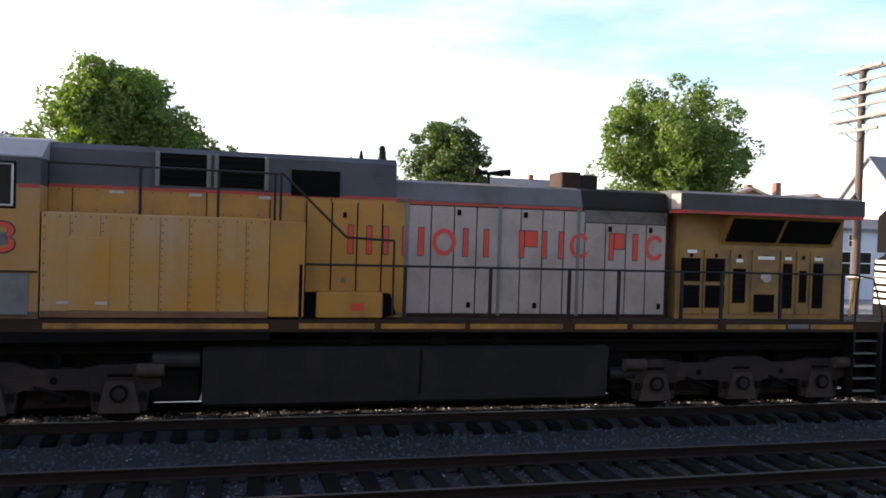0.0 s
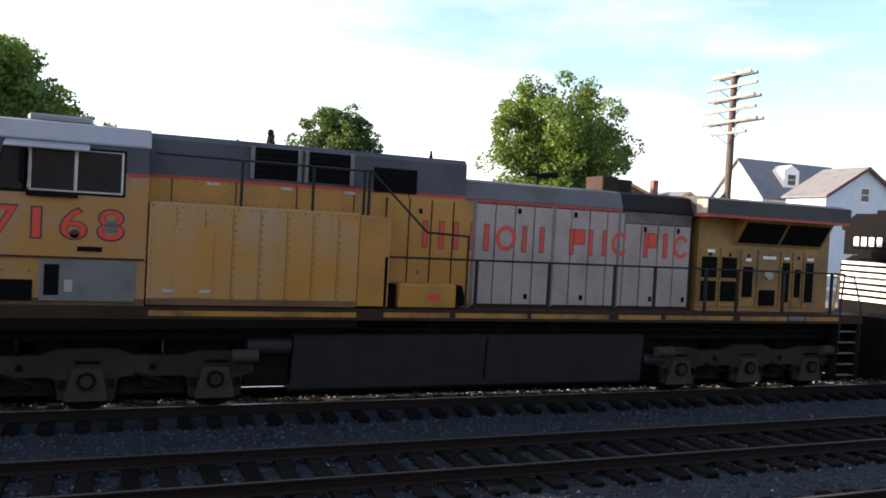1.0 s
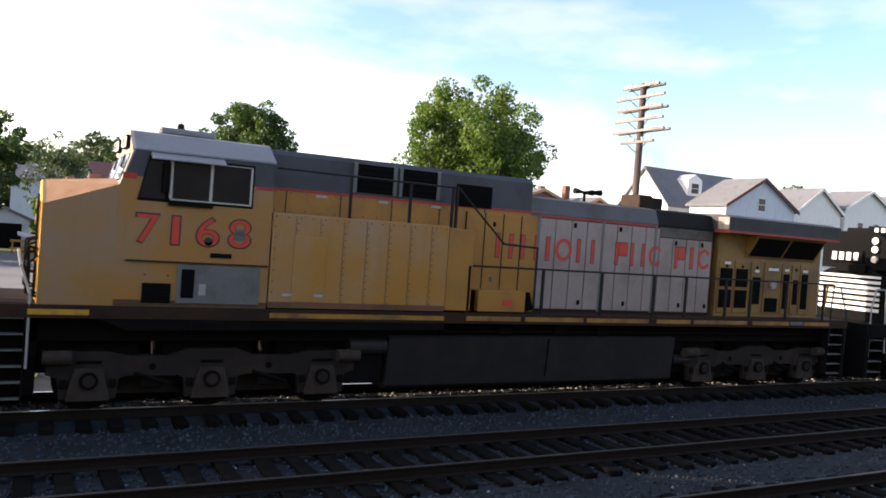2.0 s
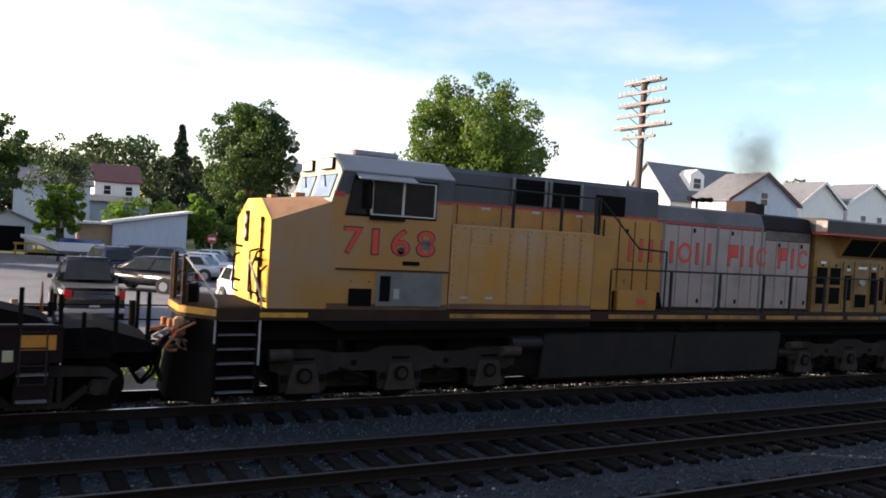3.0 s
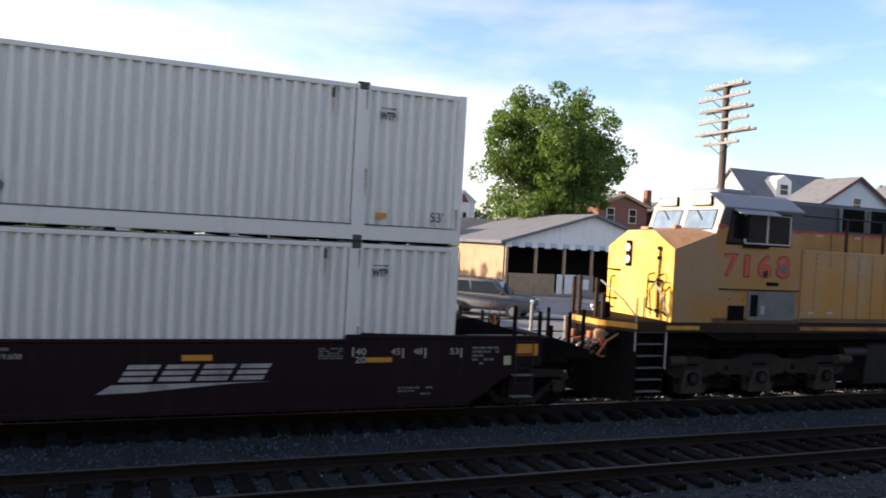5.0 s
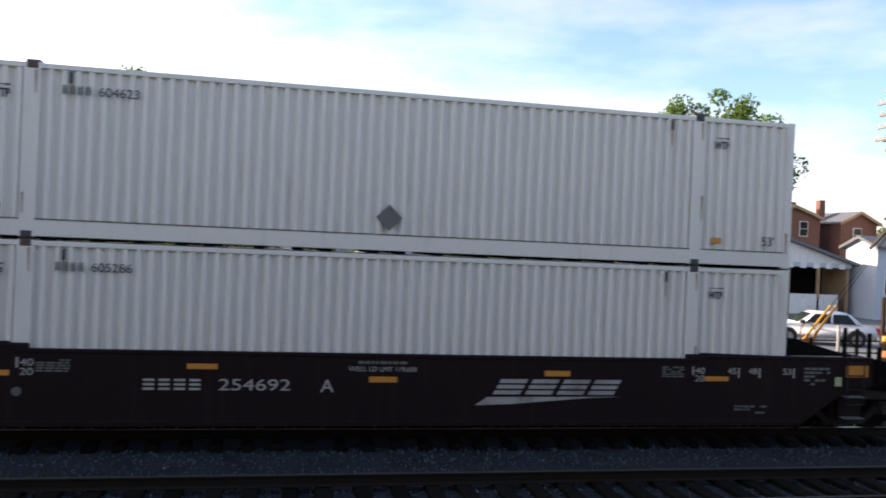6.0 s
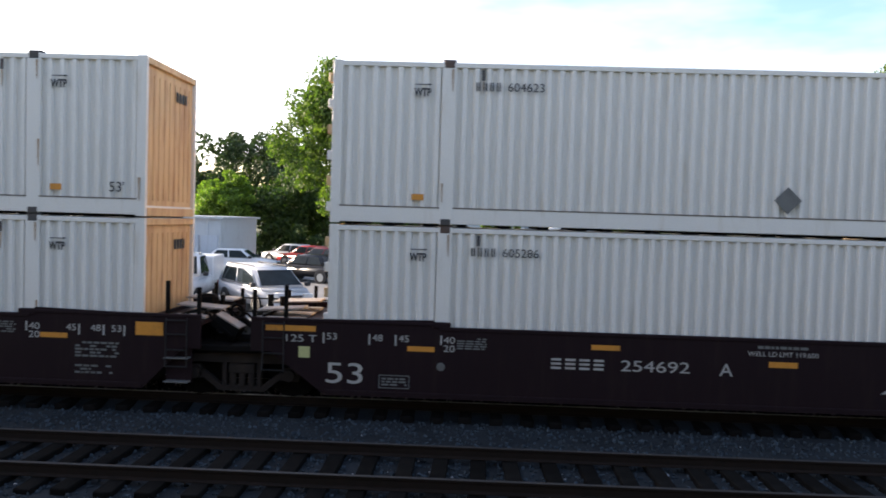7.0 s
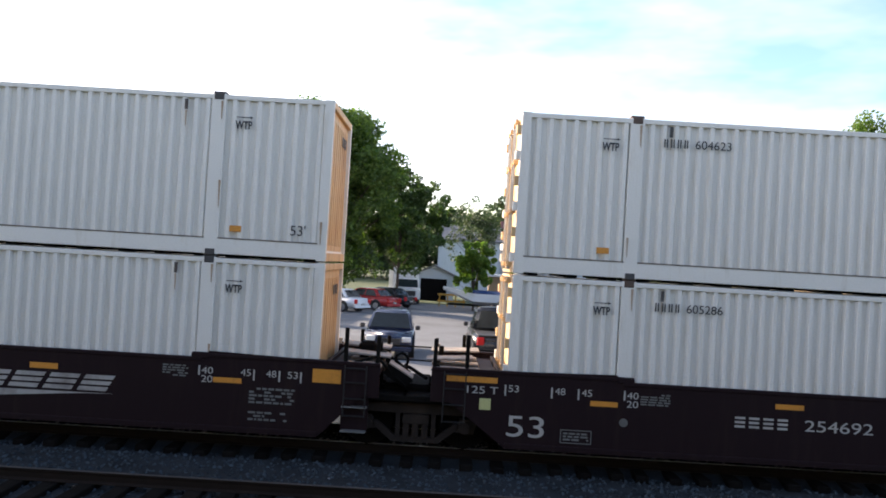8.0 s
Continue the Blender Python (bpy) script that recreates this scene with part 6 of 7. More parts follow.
def house(x0, x1, y0, y1, eave, ridge, along, wall, roof_mat, label, windows=(), over=0.35, chimney=None, base=Z, name="house", turn=0.0):
    """A gabled house; along: the axis of its ridge ('x': gables to the sides, 'y': a gable to the front)."""
    root = thing(name, pose(0, 0, 0), label, "house")
    if along == "y":
        m = (x0 + x1) / 2
        body = prism(bmesh.new(), [(x0, base), (x1, base), (x1, eave), (m, ridge), (x0, eave)], y0, y1, "y")
        part("wall", body, wall, root)
        k = (ridge - eave) / (m - x0)
        for s, e in ((-1, x0), (1, x1)):
            o = e + s * over
            zo = eave - over * k
            part("roof", prism(bmesh.new(), [(o, zo), (m, ridge), (m, ridge + 0.2), (o, zo + 0.2)], y0 - over, y1 + over, "y"), roof_mat, root)
            part("bargeboard", prism(bmesh.new(), [(o, zo - 0.12), (m, ridge - 0.12), (m, ridge + 0.22), (o, zo + 0.22)], y0 - over - 0.06, y0 - over - 0.004, "y"), TAN_M if wall is BRICK_M else SHINGLE_R if wall is SIDING_B else WHITE, root)
    else:
        m = (y0 + y1) / 2
        part("wall", prism(bmesh.new(), [(y0, base), (y1, base), (y1, eave), (m, ridge), (y0, eave)], x0, x1, "x"), wall, root)
        k = (ridge - eave) / (m - y0)
        for s, e in ((-1, y0), (1, y1)):
            o = e + s * over
            zo = eave - over * k
            part("roof", prism(bmesh.new(), [(o, zo), (m, ridge), (m, ridge + 0.2), (o, zo + 0.2)], x0 - over, x1 + over, "x"), roof_mat, root)
    for w in windows:
        window_unit(root, w[0], y0, w[1], w[2], w[3])
    if chimney:
        cx, cy, cz = chimney
        part("chimney", B(cx - 0.35, cx + 0.35, cy - 0.35, cy + 0.35, cz - 2.0, cz), BRICK_M, root, "brick chimney")
    if turn:
        root.matrix_basis = pose(x0, y0, 0, 0, 0, turn) @ pose(-x0, -y0, 0)
    return root


def dormer(parent, x, y, z, w, h, d):
    part("dormer", prism(bmesh.new(), [(x - w / 2, z), (x + w / 2, z), (x + w / 2, z + h * 0.75), (x, z + h), (x - w / 2, z + h * 0.75)], y, y + d, "y"), SIDING_W, parent, "white dormer")
    window_unit(parent, x, y, z + 0.3, w * 0.5, h * 0.45)


house(7.9, 13.3, 110, 118, 7.4, 9.6, "x", SIDING_W, SHINGLE_R, "white two-storey house with maroon roof", [(9.4, 5.7, 0.8, 1.1), (12.0, 5.7, 0.8, 1.1)])
house(5.0, 13.8, 104, 109.0, 4.6, 5.3, "x", SIDING_B, SHINGLE, "low grey building below the white house")
house(-1.0, 6.5, 96, 104, 6.2, 8.0, "x", SIDING_B, SHINGLE_L, "pale grey house behind thin trees", [(3.0, 4.0, 0.9, 1.2)])
h = house(63.4, 77.0, 66, 73.7, 8.8, 12.9, "x", SIDING_W, SHINGLE_L, "white house with a long grey roof and dormer", [(66.5, 5.5, 0.9, 1.4), (71.0, 5.5, 0.9, 1.4)])
dormer(h, 68.2, 66.9, 10.0, 2.2, 2.5, 3.0)
house(63.7, 74.2, 58, 63, 8.7, 11.7, "y", SIDING_B, SHINGLE, "grey house with a dark-edged front gable", [(68.9, 8.4, 1.0, 1.3), (66.5, 5.4, 1.0, 1.4), (71.3, 5.4, 1.0, 1.4)])
house(77.2, 84.8, 60, 65, 9.2, 11.8, "y", SIDING_W, SHINGLE_L, "white gabled house in a row", [(79.5, 6.0, 0.9, 1.4), (82.5, 6.0, 0.9, 1.4)])
house(85.6, 94.6, 60, 65, 10.0, 12.3, "y", SIDING_W, SHINGLE_L, "white gabled house with upper windows", [(88.5, 7.2, 0.9, 1.3), (91.6, 7.2, 0.9, 1.3)])
house(96, 106, 62, 67, 10.0, 12.6, "y", SIDING_W, SHINGLE, "white gabled house at the end of the row")
house(38.8, 45.2, 46, 49, 4.7, 5.3, "x", SIDING_B, SHINGLE, "pale blue-grey sided house behind the tracks", [(39.9, 1.6, 0.9, 1.5), (41.6, 1.6, 0.9, 1.5), (43.6, 1.6, 0.9, 1.5), (40.6, 3.5, 0.8, 0.8)])
house(50.2, 56.8, 76, 86, 8.3, 9.5, "y", BRICK_M, SHINGLE_L, "red brick house with pale gable trim", [(51.8, 6.4, 0.9, 1.5), (54.8, 6.4, 0.9, 1.5)], chimney=(56, 80, 10.3))
house(58.6, 63.0, 75, 85, 8.0, 9.1, "y", BRICK_M, SHINGLE_L, "narrow red brick house", [(60.6, 6.0, 0.9, 1.4)], chimney=(59.0, 79, 10.6))
for k, (xa, wl_, tp) in enumerate(((29.5, SIDING_W, 8.6), (33.2, BRICK_M, 9.2), (36.6, SIDING_W, 9.0), (40.2, SIDING_W, 9.8))):
    row = house(xa, xa + 3.3, 95, 104, tp - 1.3, tp, "y", wl_, SHINGLE_L, "narrow terraced town house with a white bay", [(xa + 2.75, 5.2, 0.6, 1.2)], over=0.15)
    bay = [(xa + 0.35, 95.0), (xa + 0.35, 94.2), (xa + 0.9, 93.6), (xa + 1.6, 93.6), (xa + 2.15, 94.2), (xa + 2.15, 95.0)]
    tip = [(xa + 1.25 + (px - xa - 1.25) * 0.08, 94.4 + (py - 94.4) * 0.08) for px, py in bay]
    tower = part("bay", prism(bmesh.new(), bay, Z, tp - 1.5, "z"), SIDING_W, row, "white projecting bay")
    part("bay_roof", prism(bmesh.new(), bay, tp - 1.5, tp - 0.3, "z", tip), SHINGLE_R if k % 2 else SHINGLE_L, tower, "small pointed bay roof")
    for zz in (4.2, 6.0):
        part("pane", B(xa + 1.0, xa + 1.5, 93.57, 93.595, zz, zz + 1.0), GLASS, tower)
house(34.5, 46, 112, 122, 9.8, 12.4, "x", SIDING_W, SHINGLE, "long grey-roofed building on the hill", chimney=(43, 117, 13.3))
cot = house(21.4, 24.6, 58, 61.5, 3.9, 5.4, "y", SIDING_Y, SHINGLE, "small mustard yellow cottage with white trim", [(22.9, 1.8, 1.5, 1.1)], over=0.3)
part("gable", prism(bmesh.new(), [(21.42, 3.7), (24.58, 3.7), (24.58, 3.9), (23.0, 5.36), (21.42, 3.9)], 57.94, 57.998, "y"), SIDING_W, cot, "white boarded gable")
part("porch_roof", prism(bmesh.new(), [(56.9, 3.2), (58.0, 3.62), (58.0, 3.7), (56.9, 3.28)], 21.2, 24.8, "x"), SHINGLE, cot, "shallow porch roof")
for px in (21.35, 24.55):
    part("porch_post", B(px, px + 0.1, 57.0, 57.1, Z, 3.22), WHITE, cot)
house(24.7, 31.8, 59.5, 67, 3.8, 5.2, "x", SIDING_Y, SHINGLE, "low mustard cottage wing with shingle roof", [(27, 1.6, 1.0, 1.2)])


def garden_wall():
    root = thing("garden_wall", pose(19.7, 57.2, Z), "low pinkish stone wall beside the cottage", "wall")
    STONEW = surface("pink_field_stone", (0.27, 0.20, 0.165), 0.9, dirt=(0.17, 0.13, 0.11), amount=0.5, scale=3, fine=15, bump=0.02, random_tint=0.3)
    core = part("core", B(-1.2, 1.2, -0.13, 0.13, 0, 2.1), STONEW, root)
    for j in range(7):
        x = -1.22 + 0.12 * (j % 2)
        while x < 1.15:
            w = random.uniform(0.28, 0.5)
            part("stone", B(x, min(x + w, 1.24), -0.17, 0.17, 0.3 * j + 0.012, 0.3 * j + 0.288, bevel=0.03), STONEW, core)
            x += w + 0.02
    return root


garden_wall()


def porch_building():
    root = thing("porch_building", pose(0, 0, 0), "low white-gabled building with a dark open porch", "building")
    x0, x1, y0, y1 = 24.4, 38.4, 48.0, 60.0
    m = (x0 + x1) / 2
    part("gable", prism(bmesh.new(), [(x0, 3.5), (x1, 3.5), (m, 5.55)], y0, y0 + 0.15, "y"), SIDING_W, root, "white sided gable")
    for s, e in ((-1, x0), (1, x1)):
        part("roof", prism(bmesh.new(), [(e + s * 0.5, 3.32), (m, 5.55), (m, 5.75), (e + s * 0.5, 3.52)], y0 - 0.4, y1, "y"), SHINGLE_L, root)
    for k in range(28):
        xa = x0 + (x1 - x0) * k / 28
        part("valance", B(xa, xa + 0.48, y0 - 0.12, y0 - 0.09, 3.12 + 0.08 * (k % 2), 3.5), SIDING_B if k % 2 else SIDING_W, root)
    # Porch shade is painted: the wall itself is near-black.
    part("back_wall", B(x0 + 0.3, x1 - 0.3, y0 + 2.6, y0 + 2.8, Z, 3.5), UNDER, root, "porch wall coloured near-black for its shade")
    part("floor", B(x0, x1, y0 + 0.02, y0 + 2.6, Z, Z + 0.18), DECK, root)
    part("side_wall", B(x0, x0 + 0.2, y0 + 0.16, y1 - 0.1, Z, 3.5), TAN_M, root)
    part("side_wall", B(x1 - 0.2, x1, y0 + 0.16, y1 - 0.1, Z, 3.5), TAN_M, root)
    for k in range(7):
        xa = x0 + 0.1 + (x1 - x0 - 0.4) * k / 6
        part("post", B(xa, xa + 0.18, y0 - 0.02, y0 + 0.16, Z, 3.5), TAN_M, root)
    for xa, wd, mt in ((x0 + 0.4, 3.6, TAN_M), (x0 + 4.2, 1.5, SIDING_W), (x0 + 5.8, 1.4, DECK), (x0 + 9.3, 3.8, SIDING_W)):
        part("railing_panel", B(xa, xa + wd, y0, y0 + 0.08, Z + 0.15, Z + 1.5), mt, root)
    for xa in (x0 + 4.7, x0 + 6.3, x0 + 10.2, x0 + 11.3):
        part("notice", B(xa, xa + 0.5, y0 - 0.02, y0 - 0.002, Z + 0.5, Z + 1.2), WHITE, root)
    return root


porch_building()


def low_shed():
    root = thing("shed", pose(0, 0, 0), "low pale shed with a sloping flat roof", "shed")
    part("wall", prism(bmesh.new(), [(5.8, Z), (11.0, Z), (11.0, 3.6), (5.8, 2.6)], 62, 66, "y"), SIDING_B, root)
    part("roof", prism(bmesh.new(), [(5.4, 2.58), (11.3, 3.72), (11.3, 3.86), (5.4, 2.72)], 61.5, 66.4, "y"), SIDING_W, root, "white roof edge")
    part("annex", B(3.6, 5.78, 62.5, 66, Z, 2.5), TAN_M, root)
    part("annex_roof", B(3.3, 5.75, 62.1, 66.2, 2.5, 2.66), SIDING_W, root)
    return root


low_shed()


def metal_shed():
    root = thing("metal_shed", pose(0, 0, 0), "long white ribbed metal shed beside the lot", "shed")
    part("wall", B(-32.0, -15.0, 47.0, 55.0, Z, 3.0), METAL_W, root)
    part("roof", B(-32.2, -14.8, 46.75, 55.2, 3.0, 3.14), METAL_W, root)
    for k in range(12):
        part("rib", B(-31.8 + 1.45 * k, -31.68 + 1.45 * k, 46.93, 47.0, Z, 2.9), METAL_W, root)
    for k in range(4):
        part("bay_door", B(-19.6 + 1.15 * k, -18.6 + 1.15 * k, 46.9, 46.99, Z, 2.0), SIDING_B, root)
    # Black panel paints the unlit inside of an opening.
    part("opening_shade_panel", B(-21.6, -20.6, 46.9, 46.99, Z + 0.6, 2.4), BLACK, root)
    return root


metal_shed()


def dumpster():
    root = thing("dumpster", pose(-20.0, 43.5, LOT_Z), "blue steel dumpster with sloped front", "dumpster")
    BLUE = surface("blue_dumpster_paint", (0.03, 0.10, 0.30), 0.5, dirt=(0.05, 0.06, 0.1), amount=0.4)
    part("body", prism(bmesh.new(), [(-0.7, 0.15), (0.7, 0.15), (0.85, 1.5), (-0.85, 1.2)], -0.9, 0.9, "x"), BLUE, root)
    part("lid", prism(bmesh.new(), [(-0.88, 1.2), (0.88, 1.5), (0.88, 1.56), (-0.88, 1.26)], -0.92, 0.92, "x"), BLACK, root, "black plastic lid")
    for xa in (-0.7, 0.55):
        part("foot", B(xa, xa + 0.15, -0.6, 0.6, 0.0, 0.15), BLACK, root)
    part("mark", B(-0.15, 0.15, -0.80, -0.785, 0.55, 0.95), WHITE, root)
    return root


dumpster()


def garage():
    root = thing("garage", pose(-1.0, 72, LOT_Z), "small grey garage with an open dark door", "garage")
    part("wall", prism(bmesh.new(), [(-1.8, 0), (1.8, 0), (1.8, 2.3), (0, 3.1), (-1.8, 2.3)], 0, 5, "y"), SIDING_B, root)
    part("roof", prism(bmesh.new(), [(-2.1, 2.2), (0, 3.12), (2.1, 2.2), (2.1, 2.35), (0, 3.27), (-2.1, 2.35)], -0.3, 5.3, "y"), SHINGLE, root)
    # Black panel on the wall paints the garage's unlit interior.
    part("door_shade_panel", B(-1.2, 1.2, -0.03, -0.004, 0, 2.0), BLACK, root)
    return root


garage()


# ---- pole, lamps, fence ----
def utility_pole():
    root = thing("utility_pole", pose(22.2, 25.0, Z, 0, 0, -1), "weathered wooden line pole with five loaded crossarms", "utility pole")
    WOOD = surface("weathered_pole_wood", (0.07, 0.05, 0.042), 0.85, dirt=(0.045, 0.034, 0.03), amount=0.5, streak=True)
    GREYW = surface("silvered_crossarm", (0.19, 0.178, 0.168), 0.8, dirt=(0.08, 0.072, 0.065), amount=0.5)
    INS = surface("glass_insulator", (0.62, 0.68, 0.7), 0.2)
    top = 10.2 - Z
    part("pole", rod(bmesh.new(), (0, 0, -0.5), (0, 0, top), 0.17, 12, 0.13), WOOD, root)
    for k in range(6):
        z = top - 0.12 - 0.456 * k
        half = (1.1, 1.45, 1.35, 1.45, 1.55, 1.0)[k]
        arm = part("crossarm", B(-0.20, -0.11, -half, half, z - 0.055, z + 0.055, bevel=0.01), GREYW, root)
        if k in (0, 2, 4):
            part("crossarm", B(0.11, 0.20, -half, half, z - 0.055, z + 0.055, bevel=0.01), GREYW, root)
        if k < 5:
            for j in range(10):
                yy = -(half - 0.12) + 2 * (half - 0.12) * j / 9
                if abs(yy) < 0.18:
                    continue
                part("insulator", rod(bmesh.new(), (-0.155, yy, z + 0.06), (-0.155, yy, z + 0.15), 0.02, 6, 0.03), INS, arm)
        else:
            for j in range(4):
                part("insulator", rod(bmesh.new(), (-0.155, -0.8 + 0.5 * j, z + 0.06), (-0.155, -0.8 + 0.5 * j, z + 0.18), 0.035, 7, 0.05), INS, arm)
        for s in (-1, 1):
            part("brace", rod(bmesh.new(), (-0.17, s * 0.6, z - 0.06), (-0.15, s * 0.05, z - 0.42), 0.016, 5), UNDER, root)
    part("guy_brace", rod(bmesh.new(), (-1.1, 0.4, 4.2), (-0.1, 0, 5.6), 0.06, 8), WOOD, root, "slanting push brace")
    for dx in (0.9, 1.4):
        part("guy_wire", rod(bmesh.new(), (0, 0, 5.6), (-4.6 - dx * 0.7, -1.2, 0.0), 0.012, 5), UNDER, root)
        part("guy_guard", rod(bmesh.new(), ((-4.6 - dx * 0.7) * 0.92, -1.1, 0.45), ((-4.6 - dx * 0.7) * 0.62, -0.74, 2.13), 0.045, 8), STRIPE_YELLOW, root, "yellow guy wire guard")
    return root


utility_pole()


def yard_lamp():
    root = thing("yard_lamp", pose(-19.6, 49.5 - 6, LOT_Z), "thin post with a pale round lamp head", "street lamp")
    part("post", rod(bmesh.new(), (0, 0, 0), (0, 0, 3.5), 0.05, 8), UNDER, root)
    bm = bmesh.new()
    bmesh.ops.create_uvsphere(bm, u_segments=14, v_segments=8, radius=0.2, matrix=Matrix.Translation((0, 0, 3.65)))
    part("globe", bm, WHITE, root, "white globe", smooth=True)
    return root


yard_lamp()


def cable_fence():
    root = thing("cable_fence", pose(0, 23.4, Z), "low post and cable fence along the lot", "fence")
    POST = surface("grey_fence_post", (0.22, 0.17, 0.13), 0.8, dirt=(0.12, 0.09, 0.07), amount=0.4)
    for k in range(27):
        x = -32 + 2.9 * k
        part("post", rod(bmesh.new(), (x, 0, -0.2), (x, 0, 1.15), 0.09, 8), POST if k % 3 else UNDER, root)
    for z in (0.62, 1.02):
        part("cable", pipe(bmesh.new(), [(-32, 0, z), (43.4, 0, z)], 0.022, 6), UNDER, root)
    return root


cable_fence()


def stop_sign():
    root = thing("traffic_sign", pose(10.4, 50, Z), "red octagonal sign on a thin post", "sign")
    part("post", B(-0.03, 0.03, -0.03, 0.03, 0, 2.6), ALU, root)
    bm = rod(bmesh.new(), (0, -0.05, 2.3), (0, -0.035, 2.3), 0.31, 8)
    part("plate", bm, DULL_RED, root)
    for k in range(4):
        part("letter_bar", B(-0.2 + 0.11 * k, -0.13 + 0.11 * k, -0.056, -0.051, 2.23, 2.37), WHITE, root)
    return root


stop_sign()


# ---- parked vehicles ----
TYRE = surface("tyre_rubber", (0.018, 0.018, 0.019), 0.85)
RIM = surface("alloy_rim", (0.35, 0.36, 0.37), 0.35, 0.7)
CAR_GLASS = glass("car_glass", (0.015, 0.02, 0.022), 0.03)
LENS = surface("headlamp_lens", (0.6, 0.62, 0.62), 0.15)
TAIL = surface("red_tail_lamp", (0.45, 0.02, 0.02), 0.2)
TRIM = surface("dark_plastic_trim", (0.02, 0.02, 0.022), 0.6)
PAINTS = {}


def paint(name, c):
    if name not in PAINTS:
        PAINTS[name] = surface("car_paint_" + name, c, 0.22, dirt=tuple(v * 0.7 + 0.02 for v in c), amount=0.2, grain=0.04)
    return PAINTS[name]


SHAPES = {
    # length, width, height, waist, bonnet height, cabin foot (front, rear) and cabin top (front, rear) from the middle
    "sedan": (4.7, 1.80, 1.45, 0.92, 0.86, (1.15, -1.75), (0.35, -1.15)),
    "suv": (4.7, 1.88, 1.75, 1.05, 1.02, (1.15, -2.28), (0.50, -2.05)),
    "crossover": (4.5, 1.84, 1.62, 0.98, 0.90, (1.35, -2.15), (0.28, -1.72)),
    "minivan": (4.8, 1.9, 1.62, 0.96, 0.88, (1.75, -2.38), (0.75, -2.2)),
    "pickup": (5.6, 1.98, 1.95, 1.10, 1.08, (1.25, -0.55), (0.62, -0.40)),
}


def quad_on(a, b, c, d, u0, u1, v0, v1, push):
    """A flat pane laid on the wall a-b-c-d, inset by u and v, pushed out along its normal."""
    def at(u, v):
        return (a * (1 - u) + b * u) * (1 - v) + (d * (1 - u) + c * u) * v
    p = [at(u0, v0), at(u1, v0), at(u1, v1), at(u0, v1)]
    n = (p[1] - p[0]).cross(p[3] - p[0]).normalized()
    bm = bmesh.new()
    lo = [bm.verts.new(q - n * 0.01) for q in p]
    hi = [bm.verts.new(q + n * push) for q in p]
    fs = [bm.faces.new(lo[::-1]), bm.faces.new(hi)] + [bm.faces.new((lo[i], lo[(i + 1) % 4], hi[(i + 1) % 4], hi[i])) for i in range(4)]
    bmesh.ops.recalc_face_normals(bm, faces=fs)
    return bm


def car(kind, x, y, heading, colour, label, name="car", z=Z):
    """A parked vehicle; heading: degrees, 0 with its front towards +x."""
    L, W, H, waist, bonnet, foot, top = SHAPES[kind]
    mat = paint(*colour)
    root = thing(name, pose(x, y, z, 0, 0, heading), label, "car" if kind != "pickup" else "pickup truck", "parked vehicles")
    h, w = L / 2, W / 2
    bm = bmesh.new()
    low = [(-h + 0.08, 0.32), (h - 0.1, 0.30), (h, 0.5), (h - 0.06, bonnet - 0.14), (h - 0.35, bonnet - 0.03), (foot[0], waist), (foot[1], waist), (-h + 0.12, waist - 0.02), (-h, waist - 0.2), (-h, 0.5)]
    prism(bm, low, -w, w, "y")
    for v in bm.verts:
        over = max(0.0, (abs(v.co.x) - (h - 0.55)) / 0.55)
        v.co.y *= 1 - 0.13 * over * over
    bmesh.ops.bevel(bm, geom=[e for e in bm.edges], offset=0.09, segments=3, affect="EDGES")
    body = part("body", bm, mat, root, smooth=True)
    wt = w - 0.26
    lo = [Vector((foot[0], -w + 0.05, waist - 0.04)), Vector((foot[1], -w + 0.05, waist - 0.04)), Vector((foot[1], w - 0.05, waist - 0.04)), Vector((foot[0], w - 0.05, waist - 0.04))]
    hi = [Vector((top[0], -wt, H)), Vector((top[1], -wt, H)), Vector((top[1], wt, H)), Vector((top[0], wt, H))]
    bm = bmesh.new()
    a = [bm.verts.new(p) for p in lo]
    b_ = [bm.verts.new(p) for p in hi]
    fs = [bm.faces.new(a), bm.faces.new(b_)] + [bm.faces.new((a[i], a[(i + 1) % 4], b_[(i + 1) % 4], b_[i])) for i in range(4)]
    bmesh.ops.recalc_face_normals(bm, faces=fs)
    bmesh.ops.bevel(bm, geom=[e for e in bm.edges], offset=0.09, segments=3, affect="EDGES")
    part("cabin", bm, mat, root, smooth=True)
    # glass: right side, rear, left side, windscreen
    for i, spans in ((0, ((0.10, 0.46), (0.5, 0.9))), (1, ((0.08, 0.92),)), (2, ((0.10, 0.5), (0.54, 0.9))), (3, ((0.06, 0.94),))):
        j = (i + 1) % 4
        for u0, u1 in spans:
            g = quad_on(lo[j], lo[i], hi[i], hi[j], u0, u1, 0.16, 0.86, 0.012)
            part("window", g, CAR_GLASS, root, "dark tinted glass")
    for ax in (h - 0.9, -h + 0.95):
        for s in (-1, 1):
            ty = bmesh.new()
            rod(ty, (ax, s * (w - 0.2), 0.33), (ax, s * (w + 0.012), 0.33), 0.33, 20)
            tyre = part("wheel", ty, TYRE, root)
            part("rim", rod(bmesh.new(), (ax, s * (w + 0.005), 0.33), (ax, s * (w + 0.026), 0.33), 0.21, 14), RIM, tyre, "silver rim")
            part("arch", rod(bmesh.new(), (ax, s * (w - 0.03), 0.36), (ax, s * (w + 0.004), 0.36), 0.39, 20), TRIM, root)
    for s in (-1, 1):
        part("headlight", B(h - 0.16, h + 0.012, s * (w - 0.28) - 0.16, s * (w - 0.28) + 0.16, bonnet - 0.26, bonnet - 0.09, bevel=0.02), LENS, root, "clear headlight")
